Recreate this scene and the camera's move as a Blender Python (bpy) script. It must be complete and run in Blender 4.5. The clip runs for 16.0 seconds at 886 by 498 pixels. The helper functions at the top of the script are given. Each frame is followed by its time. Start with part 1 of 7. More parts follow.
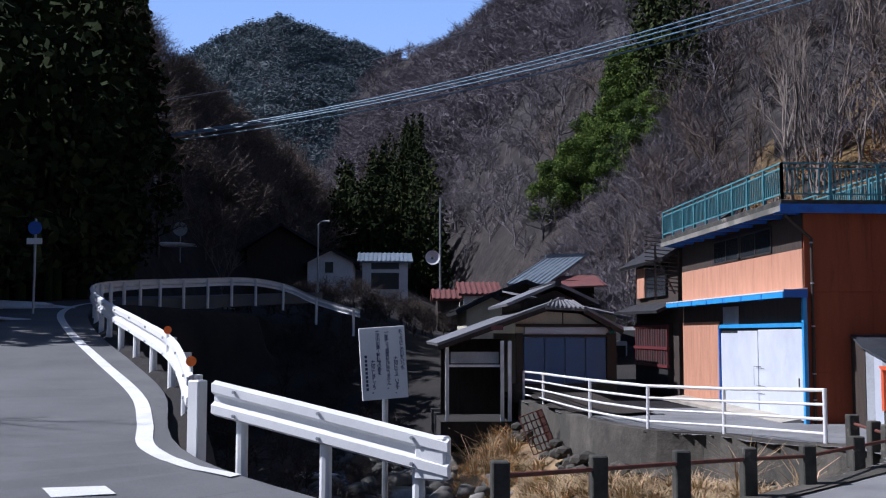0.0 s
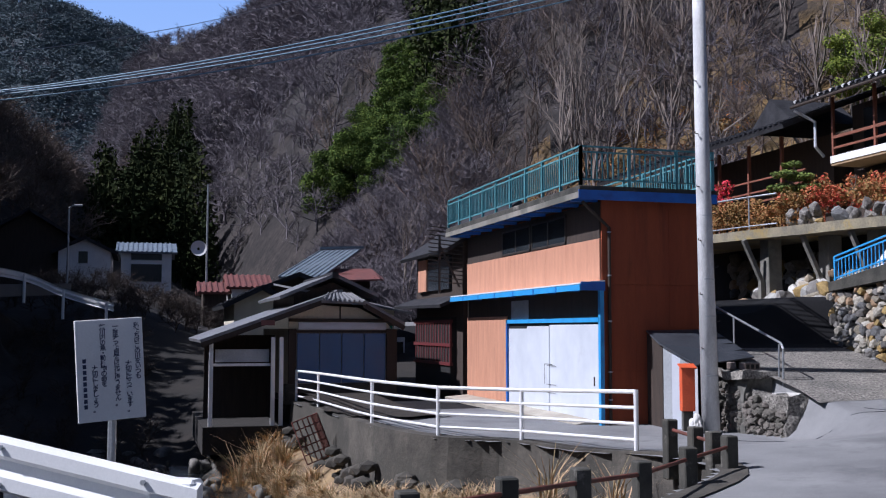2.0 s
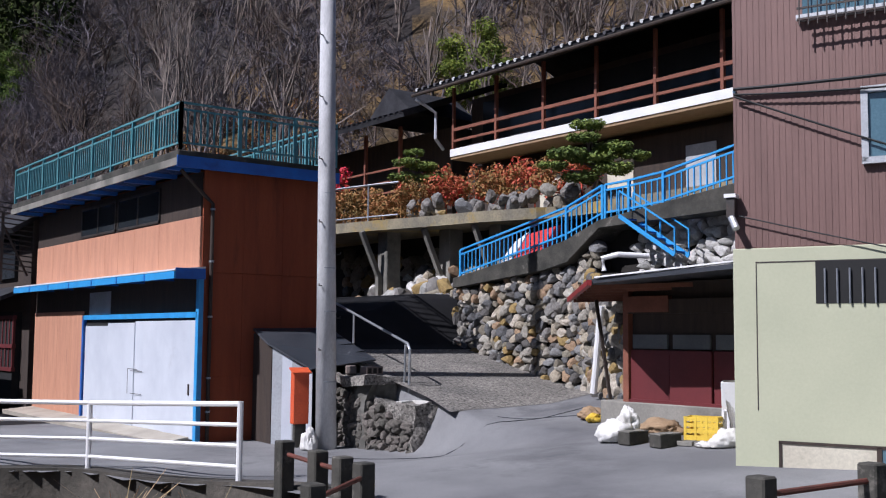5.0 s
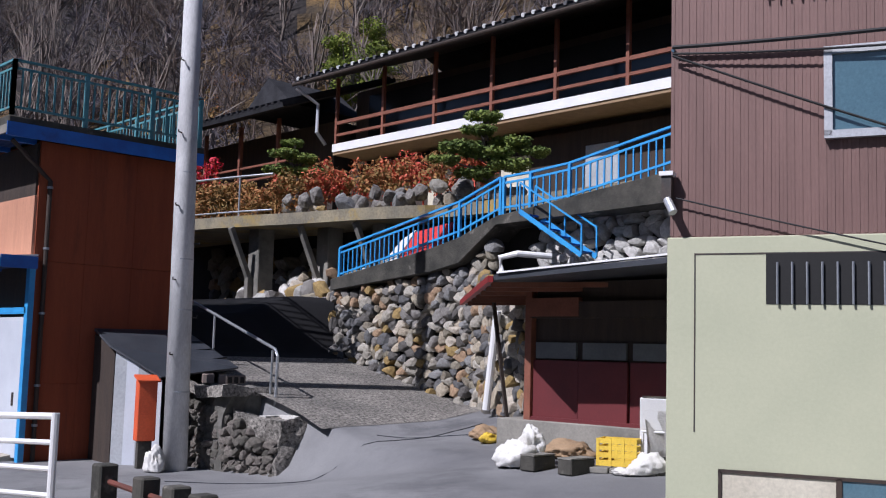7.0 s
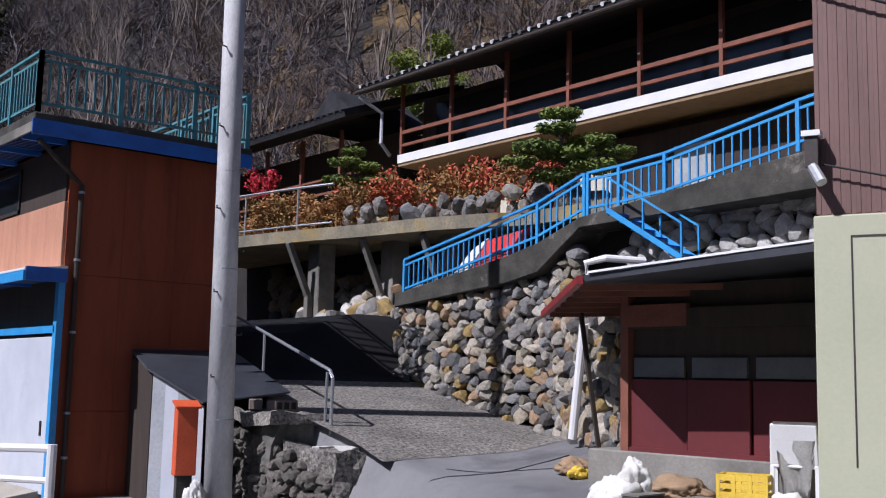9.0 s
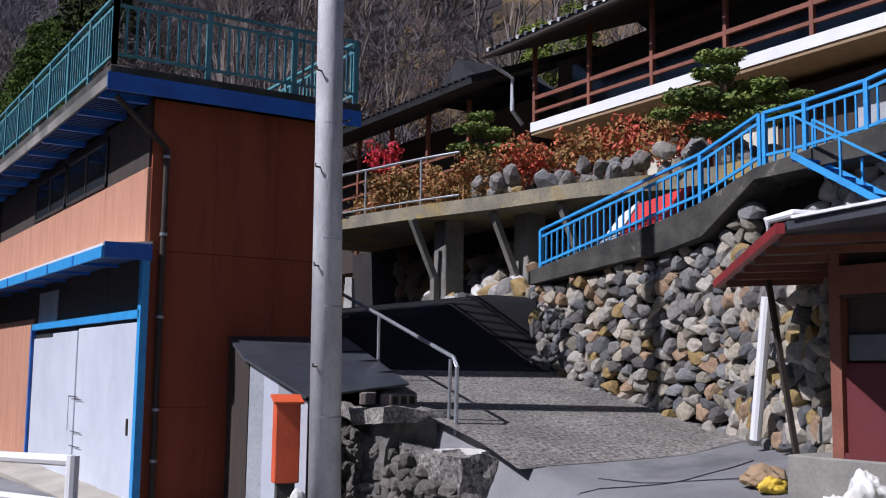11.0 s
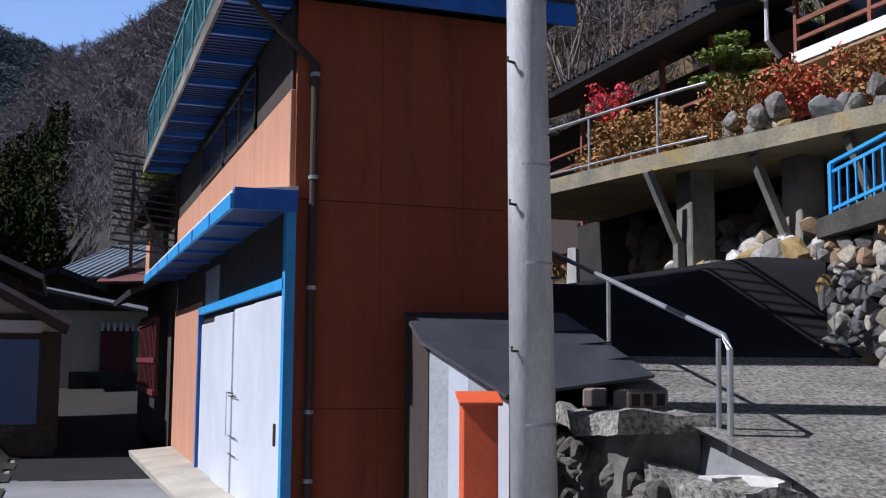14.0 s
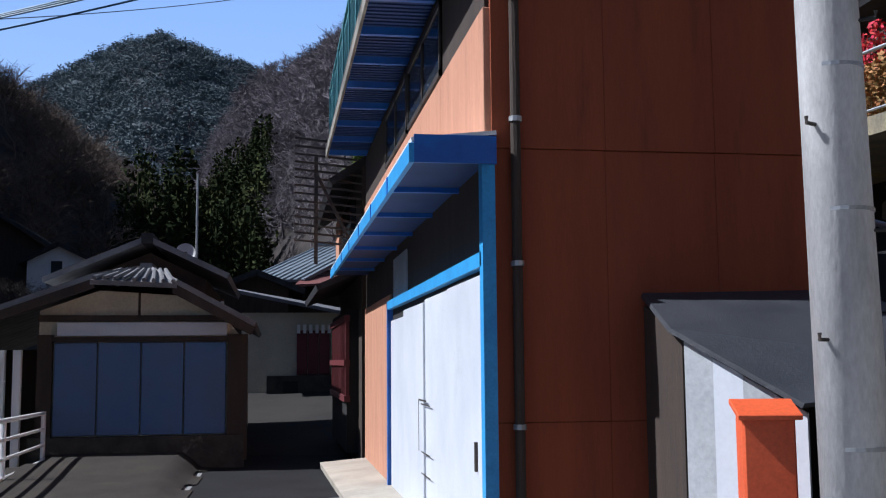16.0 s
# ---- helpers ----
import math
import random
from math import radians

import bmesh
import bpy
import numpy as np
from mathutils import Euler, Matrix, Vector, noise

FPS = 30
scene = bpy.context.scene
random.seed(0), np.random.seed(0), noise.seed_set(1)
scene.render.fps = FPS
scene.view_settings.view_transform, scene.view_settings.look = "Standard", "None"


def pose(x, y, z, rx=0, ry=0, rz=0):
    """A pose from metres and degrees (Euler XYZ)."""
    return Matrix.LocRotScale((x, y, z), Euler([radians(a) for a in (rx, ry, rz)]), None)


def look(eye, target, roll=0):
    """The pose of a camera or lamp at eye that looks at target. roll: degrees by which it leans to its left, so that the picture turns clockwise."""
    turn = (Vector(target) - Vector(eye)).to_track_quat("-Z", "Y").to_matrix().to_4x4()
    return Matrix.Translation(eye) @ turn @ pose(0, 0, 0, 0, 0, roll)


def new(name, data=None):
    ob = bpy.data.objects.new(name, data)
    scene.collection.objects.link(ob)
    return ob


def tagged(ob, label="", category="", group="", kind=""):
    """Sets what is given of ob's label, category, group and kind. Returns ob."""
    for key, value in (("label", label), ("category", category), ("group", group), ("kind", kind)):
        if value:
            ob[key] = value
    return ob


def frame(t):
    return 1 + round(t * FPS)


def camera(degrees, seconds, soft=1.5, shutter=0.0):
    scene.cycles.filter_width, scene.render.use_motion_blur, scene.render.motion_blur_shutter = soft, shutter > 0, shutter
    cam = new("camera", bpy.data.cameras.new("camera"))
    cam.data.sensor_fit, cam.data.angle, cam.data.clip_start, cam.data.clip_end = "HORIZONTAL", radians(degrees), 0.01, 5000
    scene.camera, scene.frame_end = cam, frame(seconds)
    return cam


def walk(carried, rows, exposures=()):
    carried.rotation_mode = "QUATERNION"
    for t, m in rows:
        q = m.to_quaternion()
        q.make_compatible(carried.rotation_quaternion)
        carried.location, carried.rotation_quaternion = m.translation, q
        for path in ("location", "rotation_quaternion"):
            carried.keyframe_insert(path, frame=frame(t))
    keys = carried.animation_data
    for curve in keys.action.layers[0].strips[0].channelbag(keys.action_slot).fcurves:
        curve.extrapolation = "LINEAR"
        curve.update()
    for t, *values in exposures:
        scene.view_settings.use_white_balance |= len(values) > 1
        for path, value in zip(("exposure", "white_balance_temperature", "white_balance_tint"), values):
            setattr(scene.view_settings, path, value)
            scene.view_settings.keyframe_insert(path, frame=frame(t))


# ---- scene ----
cam = camera(45.4, 16.0, soft=1.15)
PATH = [
    (0, (-0.397, -2.057, 2.072), (-0.274, -0.067, 2.232), 0.1),
    (0.5, (-0.415, -1.345, 2.071), (-0.206, 0.638, 2.229), 0.2),
    (1, (-0.351, -0.635, 2.077), (-0.054, 1.337, 2.232), 0.3),
    (1.5, (-0.246, 0.116, 2.057), (0.2, 2.059, 2.213), 0.1),
    (2, (-0.123, 0.785, 2.064), (0.423, 2.702, 2.217), 0.1),
    (2.5, (0.078, 1.416, 2.055), (0.686, 3.315, 2.208), -0.0),
    (3, (0.259, 2.039, 2.054), (0.966, 3.904, 2.204), 0.0),
    (3.5, (0.524, 2.579, 2.051), (1.298, 4.417, 2.202), 0.3),
    (4, (0.777, 3.171, 2.016), (1.664, 4.957, 2.171), 0.3),
    (4.5, (1.149, 3.717, 1.987), (2.155, 5.438, 2.145), 0.2),
    (5, (1.485, 4.255, 1.945), (2.69, 5.843, 2.11), 0.5),
    (7.5, (3.237, 6.38, 1.768), (4.613, 7.817, 1.973), 1.6),
    (8, (3.55, 6.733, 1.742), (4.909, 8.183, 1.967), 1.4),
    (8.5, (3.907, 7.159, 1.725), (5.225, 8.643, 1.972), 1.5),
    (9, (4.277, 7.553, 1.696), (5.545, 9.079, 1.946), 1.3),
    (11.5, (6.163, 10.027, 1.658), (7.17, 11.74, 1.891), 0.7),
    (12, (6.527, 10.539, 1.651), (7.464, 12.29, 1.888), 0.5),
    (12.5, (6.868, 10.991, 1.672), (7.703, 12.794, 1.9), 0.3),
    (13, (7.16, 11.581, 1.655), (7.957, 13.401, 1.879), 0.4),
    (13.5, (7.42, 12.128, 1.645), (8.147, 13.978, 1.863), 0.3),
    (14, (7.625, 12.744, 1.625), (8.298, 14.615, 1.835), 0.4),
    (14.5, (7.782, 13.32, 1.619), (8.39, 15.214, 1.829), 0.2),
    (15, (7.921, 13.928, 1.61), (8.446, 15.846, 1.82), 0.1),
    (15.5, (8.018, 14.457, 1.604), (8.449, 16.399, 1.816), -0.1),
    (16, (8.087, 15.038, 1.609), (8.401, 17.002, 1.82), -0.5),
]
walk(cam, [(t, look(eye, target, roll)) for t, eye, target, roll in PATH],
     exposures=[(0.0, 0.36, 5500, 18), (3.0, 0.28, 5550, 19), (5.0, 0.18, 5650, 19), (9.0, 0.1, 5650, 21), (12.0, 0.14, 5600, 19), (14.5, 0.34, 5600, 15), (16.0, 0.46, 5600, 13)])

# ---- world, sun ----
SUN_DIR = Vector((-0.69, 0.065, 0.72)).normalized()      # towards the sun
world = bpy.data.worlds.new("world")
scene.world = world
world.use_nodes = True
wn = world.node_tree.nodes
sky = wn.new("ShaderNodeTexSky")
sky.sky_type = "NISHITA"
sky.sun_disc = False
sky.sun_elevation = math.asin(SUN_DIR.z)
sky.sun_rotation = math.atan2(SUN_DIR.x, SUN_DIR.y)
sky.altitude = 700
sky.air_density = 0.9
sky.dust_density = 1.3
sky.ozone_density = 1.5
wn["Background"].inputs["Strength"].default_value = 0.042
world.node_tree.links.new(sky.outputs[0], wn["Background"].inputs["Color"])
sun_data = bpy.data.lights.new("sun", "SUN")
sun_data.energy = 5.0
sun_data.angle = radians(0.53)
sun_data.color = (1.0, 0.95, 0.87)
sun_ob = new("sun", sun_data)
sun_ob.matrix_world = look((-60, 15, 60), (-60 - SUN_DIR.x, 15 - SUN_DIR.y, 60 - SUN_DIR.z))


# ---- materials ----
def surf(name, a, b=None, scale=3.0, rough=0.8, metal=0.0, bump=0.2, fine=40.0, stain=None, stain_at=0.6, stretch=(1, 1, 1), vary=0.0, island=0.0, spec=0.5, grain_amount=0.45, grain_range=(0.62, 1.25), palette=None):
    """Two-scale procedural surface: a and b mixed by a coarse noise, a fine grain in colour and relief, and stains."""
    m = bpy.data.materials.new(name)
    m.use_nodes = True
    nt = m.node_tree
    n, l = nt.nodes, nt.links
    bsdf = n["Principled BSDF"]
    tc = n.new("ShaderNodeTexCoord")
    mp = n.new("ShaderNodeMapping")
    mp.inputs["Scale"].default_value = stretch
    l.new(tc.outputs["Object"], mp.inputs["Vector"])

    def tex(sc, detail=5.0, rgh=0.6):
        t = n.new("ShaderNodeTexNoise")
        t.inputs["Scale"].default_value = sc
        t.inputs["Detail"].default_value = detail
        t.inputs["Roughness"].default_value = rgh
        l.new(mp.outputs[0], t.inputs["Vector"])
        return t

    def ramp(src, lo, hi):
        r = n.new("ShaderNodeMapRange")
        r.inputs["From Min"].default_value, r.inputs["From Max"].default_value = lo, hi
        l.new(src, r.inputs["Value"])
        return r.outputs[0]

    def mix(fac, c1, c2, mode="MIX"):
        x = n.new("ShaderNodeMix")
        x.data_type, x.blend_type = "RGBA", mode
        for sock, v in ((x.inputs[0], fac), (x.inputs[6], c1), (x.inputs[7], c2)):
            if isinstance(v, tuple):
                sock.default_value = (*v[:3], 1.0)
            elif isinstance(v, float):
                sock.default_value = v
            else:
                l.new(v, sock)
        return x.outputs[2]

    b = b or tuple(c * 0.7 for c in a)
    coarse, grain = tex(scale), tex(fine, 4.0, 0.7)
    col = mix(ramp(coarse.outputs[0], 0.35, 0.65), a, b)
    dark = mix(ramp(grain.outputs[0], 0.3, 0.75), (grain_range[0],) * 3, (grain_range[1],) * 3)
    col = mix(grain_amount, col, dark, "MULTIPLY")
    if stain:
        st = tex(scale * 0.43 + 0.2, 8.0, 0.7)
        col = mix(ramp(st.outputs[0], stain_at - 0.06, stain_at + 0.08), col, stain)
    if palette:
        pr = n.new("ShaderNodeValToRGB")
        pr.color_ramp.interpolation = "CONSTANT"
        while len(pr.color_ramp.elements) < len(palette):
            pr.color_ramp.elements.new(0.5)
        for k, c in enumerate(palette):
            pr.color_ramp.elements[k].position = k / len(palette)
            pr.color_ramp.elements[k].color = (*c, 1.0)
        l.new(n.new("ShaderNodeObjectInfo").outputs["Random"], pr.inputs[0])
        col = mix(1.0, col, pr.outputs[0], "MULTIPLY")
    if vary or island:
        src = n.new("ShaderNodeNewGeometry").outputs["Random Per Island"] if island else n.new("ShaderNodeObjectInfo").outputs["Random"]
        k = vary or island
        hsv = n.new("ShaderNodeHueSaturation")
        l.new(col, hsv.inputs["Color"])
        mr = n.new("ShaderNodeMapRange")
        mr.inputs["To Min"].default_value, mr.inputs["To Max"].default_value = 1 - k, 1 + k
        l.new(src, mr.inputs["Value"])
        l.new(mr.outputs[0], hsv.inputs["Value"])
        mh = n.new("ShaderNodeMapRange")
        mh.inputs["From Min"].default_value, mh.inputs["From Max"].default_value = 0, 1
        mh.inputs["To Min"].default_value, mh.inputs["To Max"].default_value = 0.5 + 0.05 * k, 0.5 - 0.05 * k
        l.new(src, mh.inputs["Value"])
        l.new(mh.outputs[0], hsv.inputs["Hue"])
        col = hsv.outputs[0]
    l.new(col, bsdf.inputs["Base Color"])
    bsdf.inputs["Roughness"].default_value = rough
    bsdf.inputs["Metallic"].default_value = metal
    bsdf.inputs["Specular IOR Level"].default_value = spec
    if bump:
        bp = n.new("ShaderNodeBump")
        bp.inputs["Strength"].default_value = bump
        bp.inputs["Distance"].default_value = 0.02
        add = n.new("ShaderNodeMath")
        l.new(coarse.outputs[0], add.inputs[0])
        l.new(grain.outputs[0], add.inputs[1])
        l.new(add.outputs[0], bp.inputs["Height"])
        l.new(bp.outputs[0], bsdf.inputs["Normal"])
    return m


M_ASPHALT = surf("asphalt", (0.135, 0.137, 0.14), (0.095, 0.097, 0.10), 0.6, 0.9, fine=60, bump=0.25, stain=(0.08, 0.08, 0.085), stain_at=0.63)
M_PAVE = surf("worn_concrete_paving", (0.24, 0.24, 0.24), (0.15, 0.15, 0.155), 0.45, 0.9, fine=55, bump=0.25, stain=(0.10, 0.10, 0.105), stain_at=0.6)
M_ROUGHRAMP = surf("exposed_aggregate_concrete", (0.235, 0.217, 0.19), (0.15, 0.14, 0.125), 0.9, 0.95, fine=22, bump=1.0, grain_range=(0.0, 2.1), grain_amount=1.0)
M_BLACKPAVE = surf("near_black_paving", (0.019, 0.019, 0.021), (0.013, 0.013, 0.014), 1.2, 0.95, fine=60, bump=0.3, spec=0.2)
M_LINE = surf("road_paint", (0.78, 0.78, 0.76), (0.66, 0.66, 0.65), 3, 0.7, fine=50, bump=0.1)
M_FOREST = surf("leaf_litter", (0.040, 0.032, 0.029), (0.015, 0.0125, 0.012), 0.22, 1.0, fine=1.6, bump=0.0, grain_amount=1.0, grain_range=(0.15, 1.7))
# far slope and far leaves carry the blue of distance haze in their colour
M_FARSLOPE = surf("hazed_evergreen_slope", (0.11, 0.135, 0.15), (0.06, 0.08, 0.09), 0.012, 1.0, fine=0.09, bump=0.0, grain_amount=0.9, grain_range=(0.3, 1.5))
M_FARLEAF = surf("hazed_evergreen_leaves", (0.13, 0.16, 0.175), (0.075, 0.10, 0.112), 0.01, 1.0, fine=0.2, bump=0, island=0.12, spec=0.05)
M_GOLDSLOPE = surf("golden_dry_slope", (0.19, 0.12, 0.045), (0.05, 0.037, 0.024), 0.28, 1.0, fine=3.5, bump=0.8, grain_amount=0.9, grain_range=(0.2, 1.6))
M_STRAW = surf("straw_ground", (0.30, 0.21, 0.11), (0.13, 0.09, 0.055), 0.9, 1.0, fine=14, bump=0.8)
# dark soil taken near black, with the shade of the bank in its colour
M_BANK = surf("shaded_bank_earth", (0.026, 0.021, 0.017), (0.012, 0.011, 0.010), 0.5, 1.0, fine=9, bump=0.8)
M_APRON = surf("pale_apron_concrete", (0.44, 0.40, 0.33), (0.32, 0.29, 0.24), 1.2, 0.9, fine=40, bump=0.2, stain=(0.28, 0.25, 0.2), stain_at=0.66)
M_CONC = surf("old_concrete", (0.28, 0.265, 0.23), (0.15, 0.143, 0.125), 0.9, 0.92, fine=30, bump=0.3, stain=(0.10, 0.10, 0.085), stain_at=0.58)
M_DARKCONC = surf("mossy_dark_concrete", (0.075, 0.07, 0.058), (0.03, 0.03, 0.025), 2.2, 0.95, fine=18, bump=0.5, stain=(0.30, 0.28, 0.24), stain_at=0.64)
M_WHITE = surf("white_paint", (0.80, 0.80, 0.79), (0.72, 0.72, 0.72), 2.0, 0.45, fine=60, bump=0.05, stain=(0.5, 0.47, 0.42), stain_at=0.72, grain_amount=0.15)
M_GALV = surf("galvanised_steel", (0.50, 0.52, 0.54), (0.38, 0.40, 0.42), 5, 0.45, metal=0.8, fine=60, bump=0.05)
M_DARKSTEEL = surf("dark_steel", (0.05, 0.05, 0.05), (0.08, 0.06, 0.05), 4, 0.6, metal=0.5, fine=40, bump=0.1)
M_RUST = surf("rusty_red_pipe", (0.16, 0.045, 0.03), (0.09, 0.035, 0.025), 5, 0.7, fine=60, bump=0.2)
M_ORANGEWALL = surf("rust_red_board", (0.30, 0.080, 0.036), (0.235, 0.06, 0.03), 1.2, 0.85, fine=30, bump=0.12, stretch=(3, 3, 0.35), stain=(0.15, 0.045, 0.027), stain_at=0.62, spec=0.2, grain_amount=0.25)
M_SALMON = surf("faded_salmon_board", (0.54, 0.27, 0.165), (0.44, 0.21, 0.13), 2.0, 0.8, fine=40, bump=0.1, stretch=(3, 3, 0.4), stain=(0.26, 0.12, 0.08), stain_at=0.68)
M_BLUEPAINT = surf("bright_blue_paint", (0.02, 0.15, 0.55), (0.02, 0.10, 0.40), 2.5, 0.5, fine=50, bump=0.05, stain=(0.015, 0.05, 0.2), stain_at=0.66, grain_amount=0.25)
# blue paint darkened to hold the shade under awning and eaves
M_SOFFIT = surf("shaded_blue_soffit", (0.010, 0.045, 0.17), (0.008, 0.034, 0.13), 2.5, 0.7, fine=40, bump=0.05)
M_OLDWALL = surf("stained_wall_concrete", (0.115, 0.102, 0.083), (0.04, 0.036, 0.03), 0.8, 0.95, fine=12, bump=0.9, stain=(0.045, 0.042, 0.034), stain_at=0.53, grain_amount=0.8)
M_GRAVEL = surf("dark_gravel", (0.036, 0.028, 0.020), (0.02, 0.016, 0.012), 1.5, 1.0, fine=30, bump=0.9, grain_amount=1.0)
# shed panes greyed down to imitate the shadow of the eave
M_SHADEPANE = surf("eave_shaded_pane", (0.14, 0.15, 0.15), (0.10, 0.105, 0.11), 2, 0.4, bump=0.02)
M_SKYBLUE = surf("sky_blue_paint", (0.05, 0.34, 0.70), (0.04, 0.27, 0.60), 4, 0.5, fine=60, bump=0.05, stain=(0.25, 0.40, 0.55), stain_at=0.7)
M_TEAL = surf("weathered_teal_paint", (0.055, 0.21, 0.24), (0.10, 0.27, 0.31), 6, 0.6, fine=50, bump=0.1, stain=(0.20, 0.13, 0.09), stain_at=0.63)
M_DOOR = surf("pale_grey_steel_door", (0.58, 0.61, 0.66), (0.49, 0.52, 0.575), 1.1, 0.55, fine=35, bump=0.04, stain=(0.42, 0.43, 0.46), stain_at=0.68, grain_amount=0.15)
M_POLE = surf("pole_concrete", (0.66, 0.66, 0.66), (0.42, 0.42, 0.425), 3, 0.85, fine=50, bump=0.2, stretch=(1, 1, 0.3), stain=(0.16, 0.15, 0.15), stain_at=0.64)
M_ROOFDARK = surf("dark_roof_tile", (0.045, 0.045, 0.05), (0.025, 0.025, 0.028), 3, 0.85, fine=25, bump=0.3, spec=0.2)
M_ROOFGREY = surf("grey_roof_tile", (0.20, 0.20, 0.21), (0.12, 0.12, 0.13), 2, 0.6, fine=25, bump=0.3)
M_ROOFBLUE = surf("blue_grey_roof", (0.19, 0.23, 0.27), (0.14, 0.17, 0.21), 2, 0.5, fine=25, bump=0.2)
M_ROOFRED = surf("red_roof", (0.20, 0.07, 0.06), (0.14, 0.058, 0.052), 2, 0.6, fine=25, bump=0.2)
M_FELT = surf("black_roofing_felt", (0.030, 0.034, 0.042), (0.05, 0.055, 0.065), 2, 0.5, fine=40, bump=0.3, stain=(0.1, 0.1, 0.105), stain_at=0.68)
M_OLDWOOD = surf("dark_weathered_wood", (0.055, 0.038, 0.028), (0.035, 0.025, 0.02), 2, 0.85, fine=25, bump=0.3, stretch=(4, 4, 0.5))
M_REDWOOD = surf("red_brown_rail_wood", (0.24, 0.085, 0.05), (0.17, 0.06, 0.035), 3, 0.7, fine=40, bump=0.1)
M_DARKRED = surf("dark_red_sheet", (0.13, 0.020, 0.022), (0.095, 0.016, 0.018), 1.5, 0.6, fine=30, bump=0.05, stain=(0.06, 0.012, 0.014), stain_at=0.66, grain_amount=0.2)
M_BROWNCLAD = surf("brown_corrugated_cladding", (0.20, 0.115, 0.098), (0.15, 0.085, 0.072), 1.2, 0.65, fine=35, bump=0.06, stretch=(2, 2, 0.4), stain=(0.30, 0.20, 0.18), stain_at=0.66, grain_amount=0.3)
M_SAGE = surf("sage_render", (0.46, 0.465, 0.325), (0.42, 0.43, 0.30), 0.9, 0.85, fine=30, bump=0.08, stain=(0.38, 0.37, 0.28), stain_at=0.68, grain_amount=0.12)
M_BLACK = surf("black_void", (0.012, 0.012, 0.012), (0.008, 0.008, 0.008), 2, 0.8, bump=0)
M_GLASS = surf("dark_window_glass", (0.02, 0.025, 0.03), (0.03, 0.035, 0.04), 1, 0.15, bump=0, spec=0.3)
M_PANE = surf("sky_reflecting_glass", (0.10, 0.18, 0.22), (0.08, 0.15, 0.19), 0.8, 0.06, bump=0, spec=1.0)
M_ALU = surf("aluminium_frame", (0.62, 0.63, 0.64), (0.5, 0.51, 0.52), 4, 0.4, metal=0.6, bump=0.02)
M_STONE = surf("field_stone", (0.95, 0.93, 0.9), (0.6, 0.58, 0.55), 2.6, 0.85, fine=18, bump=0.5, vary=0.25, stain=(0.75, 0.6, 0.35), stain_at=0.66, grain_amount=0.7,
               palette=((0.40, 0.36, 0.29), (0.17, 0.175, 0.185), (0.60, 0.57, 0.51), (0.27, 0.24, 0.19), (0.40, 0.28, 0.11), (0.28, 0.285, 0.29), (0.46, 0.41, 0.32), (0.12, 0.115, 0.11), (0.35, 0.335, 0.29), (0.52, 0.48, 0.40), (0.21, 0.205, 0.195), (0.34, 0.25, 0.15)))
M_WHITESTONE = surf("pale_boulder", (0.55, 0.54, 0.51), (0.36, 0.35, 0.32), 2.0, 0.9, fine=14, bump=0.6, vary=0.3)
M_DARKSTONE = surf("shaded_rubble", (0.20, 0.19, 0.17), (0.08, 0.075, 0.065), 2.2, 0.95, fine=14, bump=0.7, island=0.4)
M_MAILRED = surf("bright_red_paint", (0.28, 0.025, 0.025), (0.2, 0.02, 0.02), 3, 0.5, fine=40, bump=0.05)
M_DARKOBJ = surf("broken_dark_rock", (0.17, 0.155, 0.13), (0.09, 0.08, 0.07), 2.2, 0.95, fine=14, bump=0.7, vary=0.4)
M_LICHEN = surf("lichen_stained_concrete", (0.30, 0.26, 0.17), (0.17, 0.155, 0.12), 1.6, 0.95, fine=22, bump=0.5, stain=(0.36, 0.25, 0.06), stain_at=0.58, grain_amount=0.8)
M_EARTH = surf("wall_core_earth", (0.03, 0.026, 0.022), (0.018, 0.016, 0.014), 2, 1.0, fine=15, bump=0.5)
M_MAIL = surf("orange_red_paint", (0.70, 0.115, 0.035), (0.62, 0.095, 0.03), 2, 0.5, fine=40, bump=0.03)
M_PLASTER = surf("cream_plaster", (0.62, 0.58, 0.46), (0.5, 0.46, 0.36), 1.2, 0.85, fine=25, bump=0.1, stain=(0.35, 0.31, 0.24), stain_at=0.66)
M_GREYBOARD = surf("grey_sheet", (0.42, 0.44, 0.46), (0.32, 0.34, 0.36), 1.5, 0.7, fine=25, bump=0.06, stain=(0.22, 0.22, 0.22), stain_at=0.66)
M_BLUEDOOR = surf("slate_blue_shutter", (0.065, 0.14, 0.30), (0.085, 0.135, 0.25), 0.9, 0.6, fine=30, bump=0.05, grain_amount=0.2)
M_GREEN = surf("green_sheet", (0.05, 0.30, 0.16), (0.04, 0.24, 0.13), 2, 0.6, bump=0.05)
M_SNOW = surf("old_snow", (0.82, 0.85, 0.9), (0.7, 0.73, 0.78), 3, 0.6, fine=20, bump=0.3)
M_YELLOW = surf("yellow_plastic", (0.78, 0.55, 0.06), (0.7, 0.47, 0.05), 3, 0.5, bump=0.02)
M_SACK = surf("white_sack_cloth", (0.74, 0.73, 0.70), (0.6, 0.58, 0.53), 5, 0.85, fine=60, bump=0.3)
M_TAN = surf("tan_sack_cloth", (0.35, 0.24, 0.14), (0.28, 0.19, 0.11), 5, 0.9, fine=60, bump=0.3)
M_BARK = surf("grey_bark", (0.24, 0.20, 0.17), (0.15, 0.12, 0.105), 1.5, 0.95, fine=12, bump=0.2, island=0.2)
M_TWIGS = surf("bare_twigs", (0.19, 0.142, 0.112), (0.085, 0.064, 0.052), 0.05, 0.95, fine=0.6, bump=0, island=0.3)
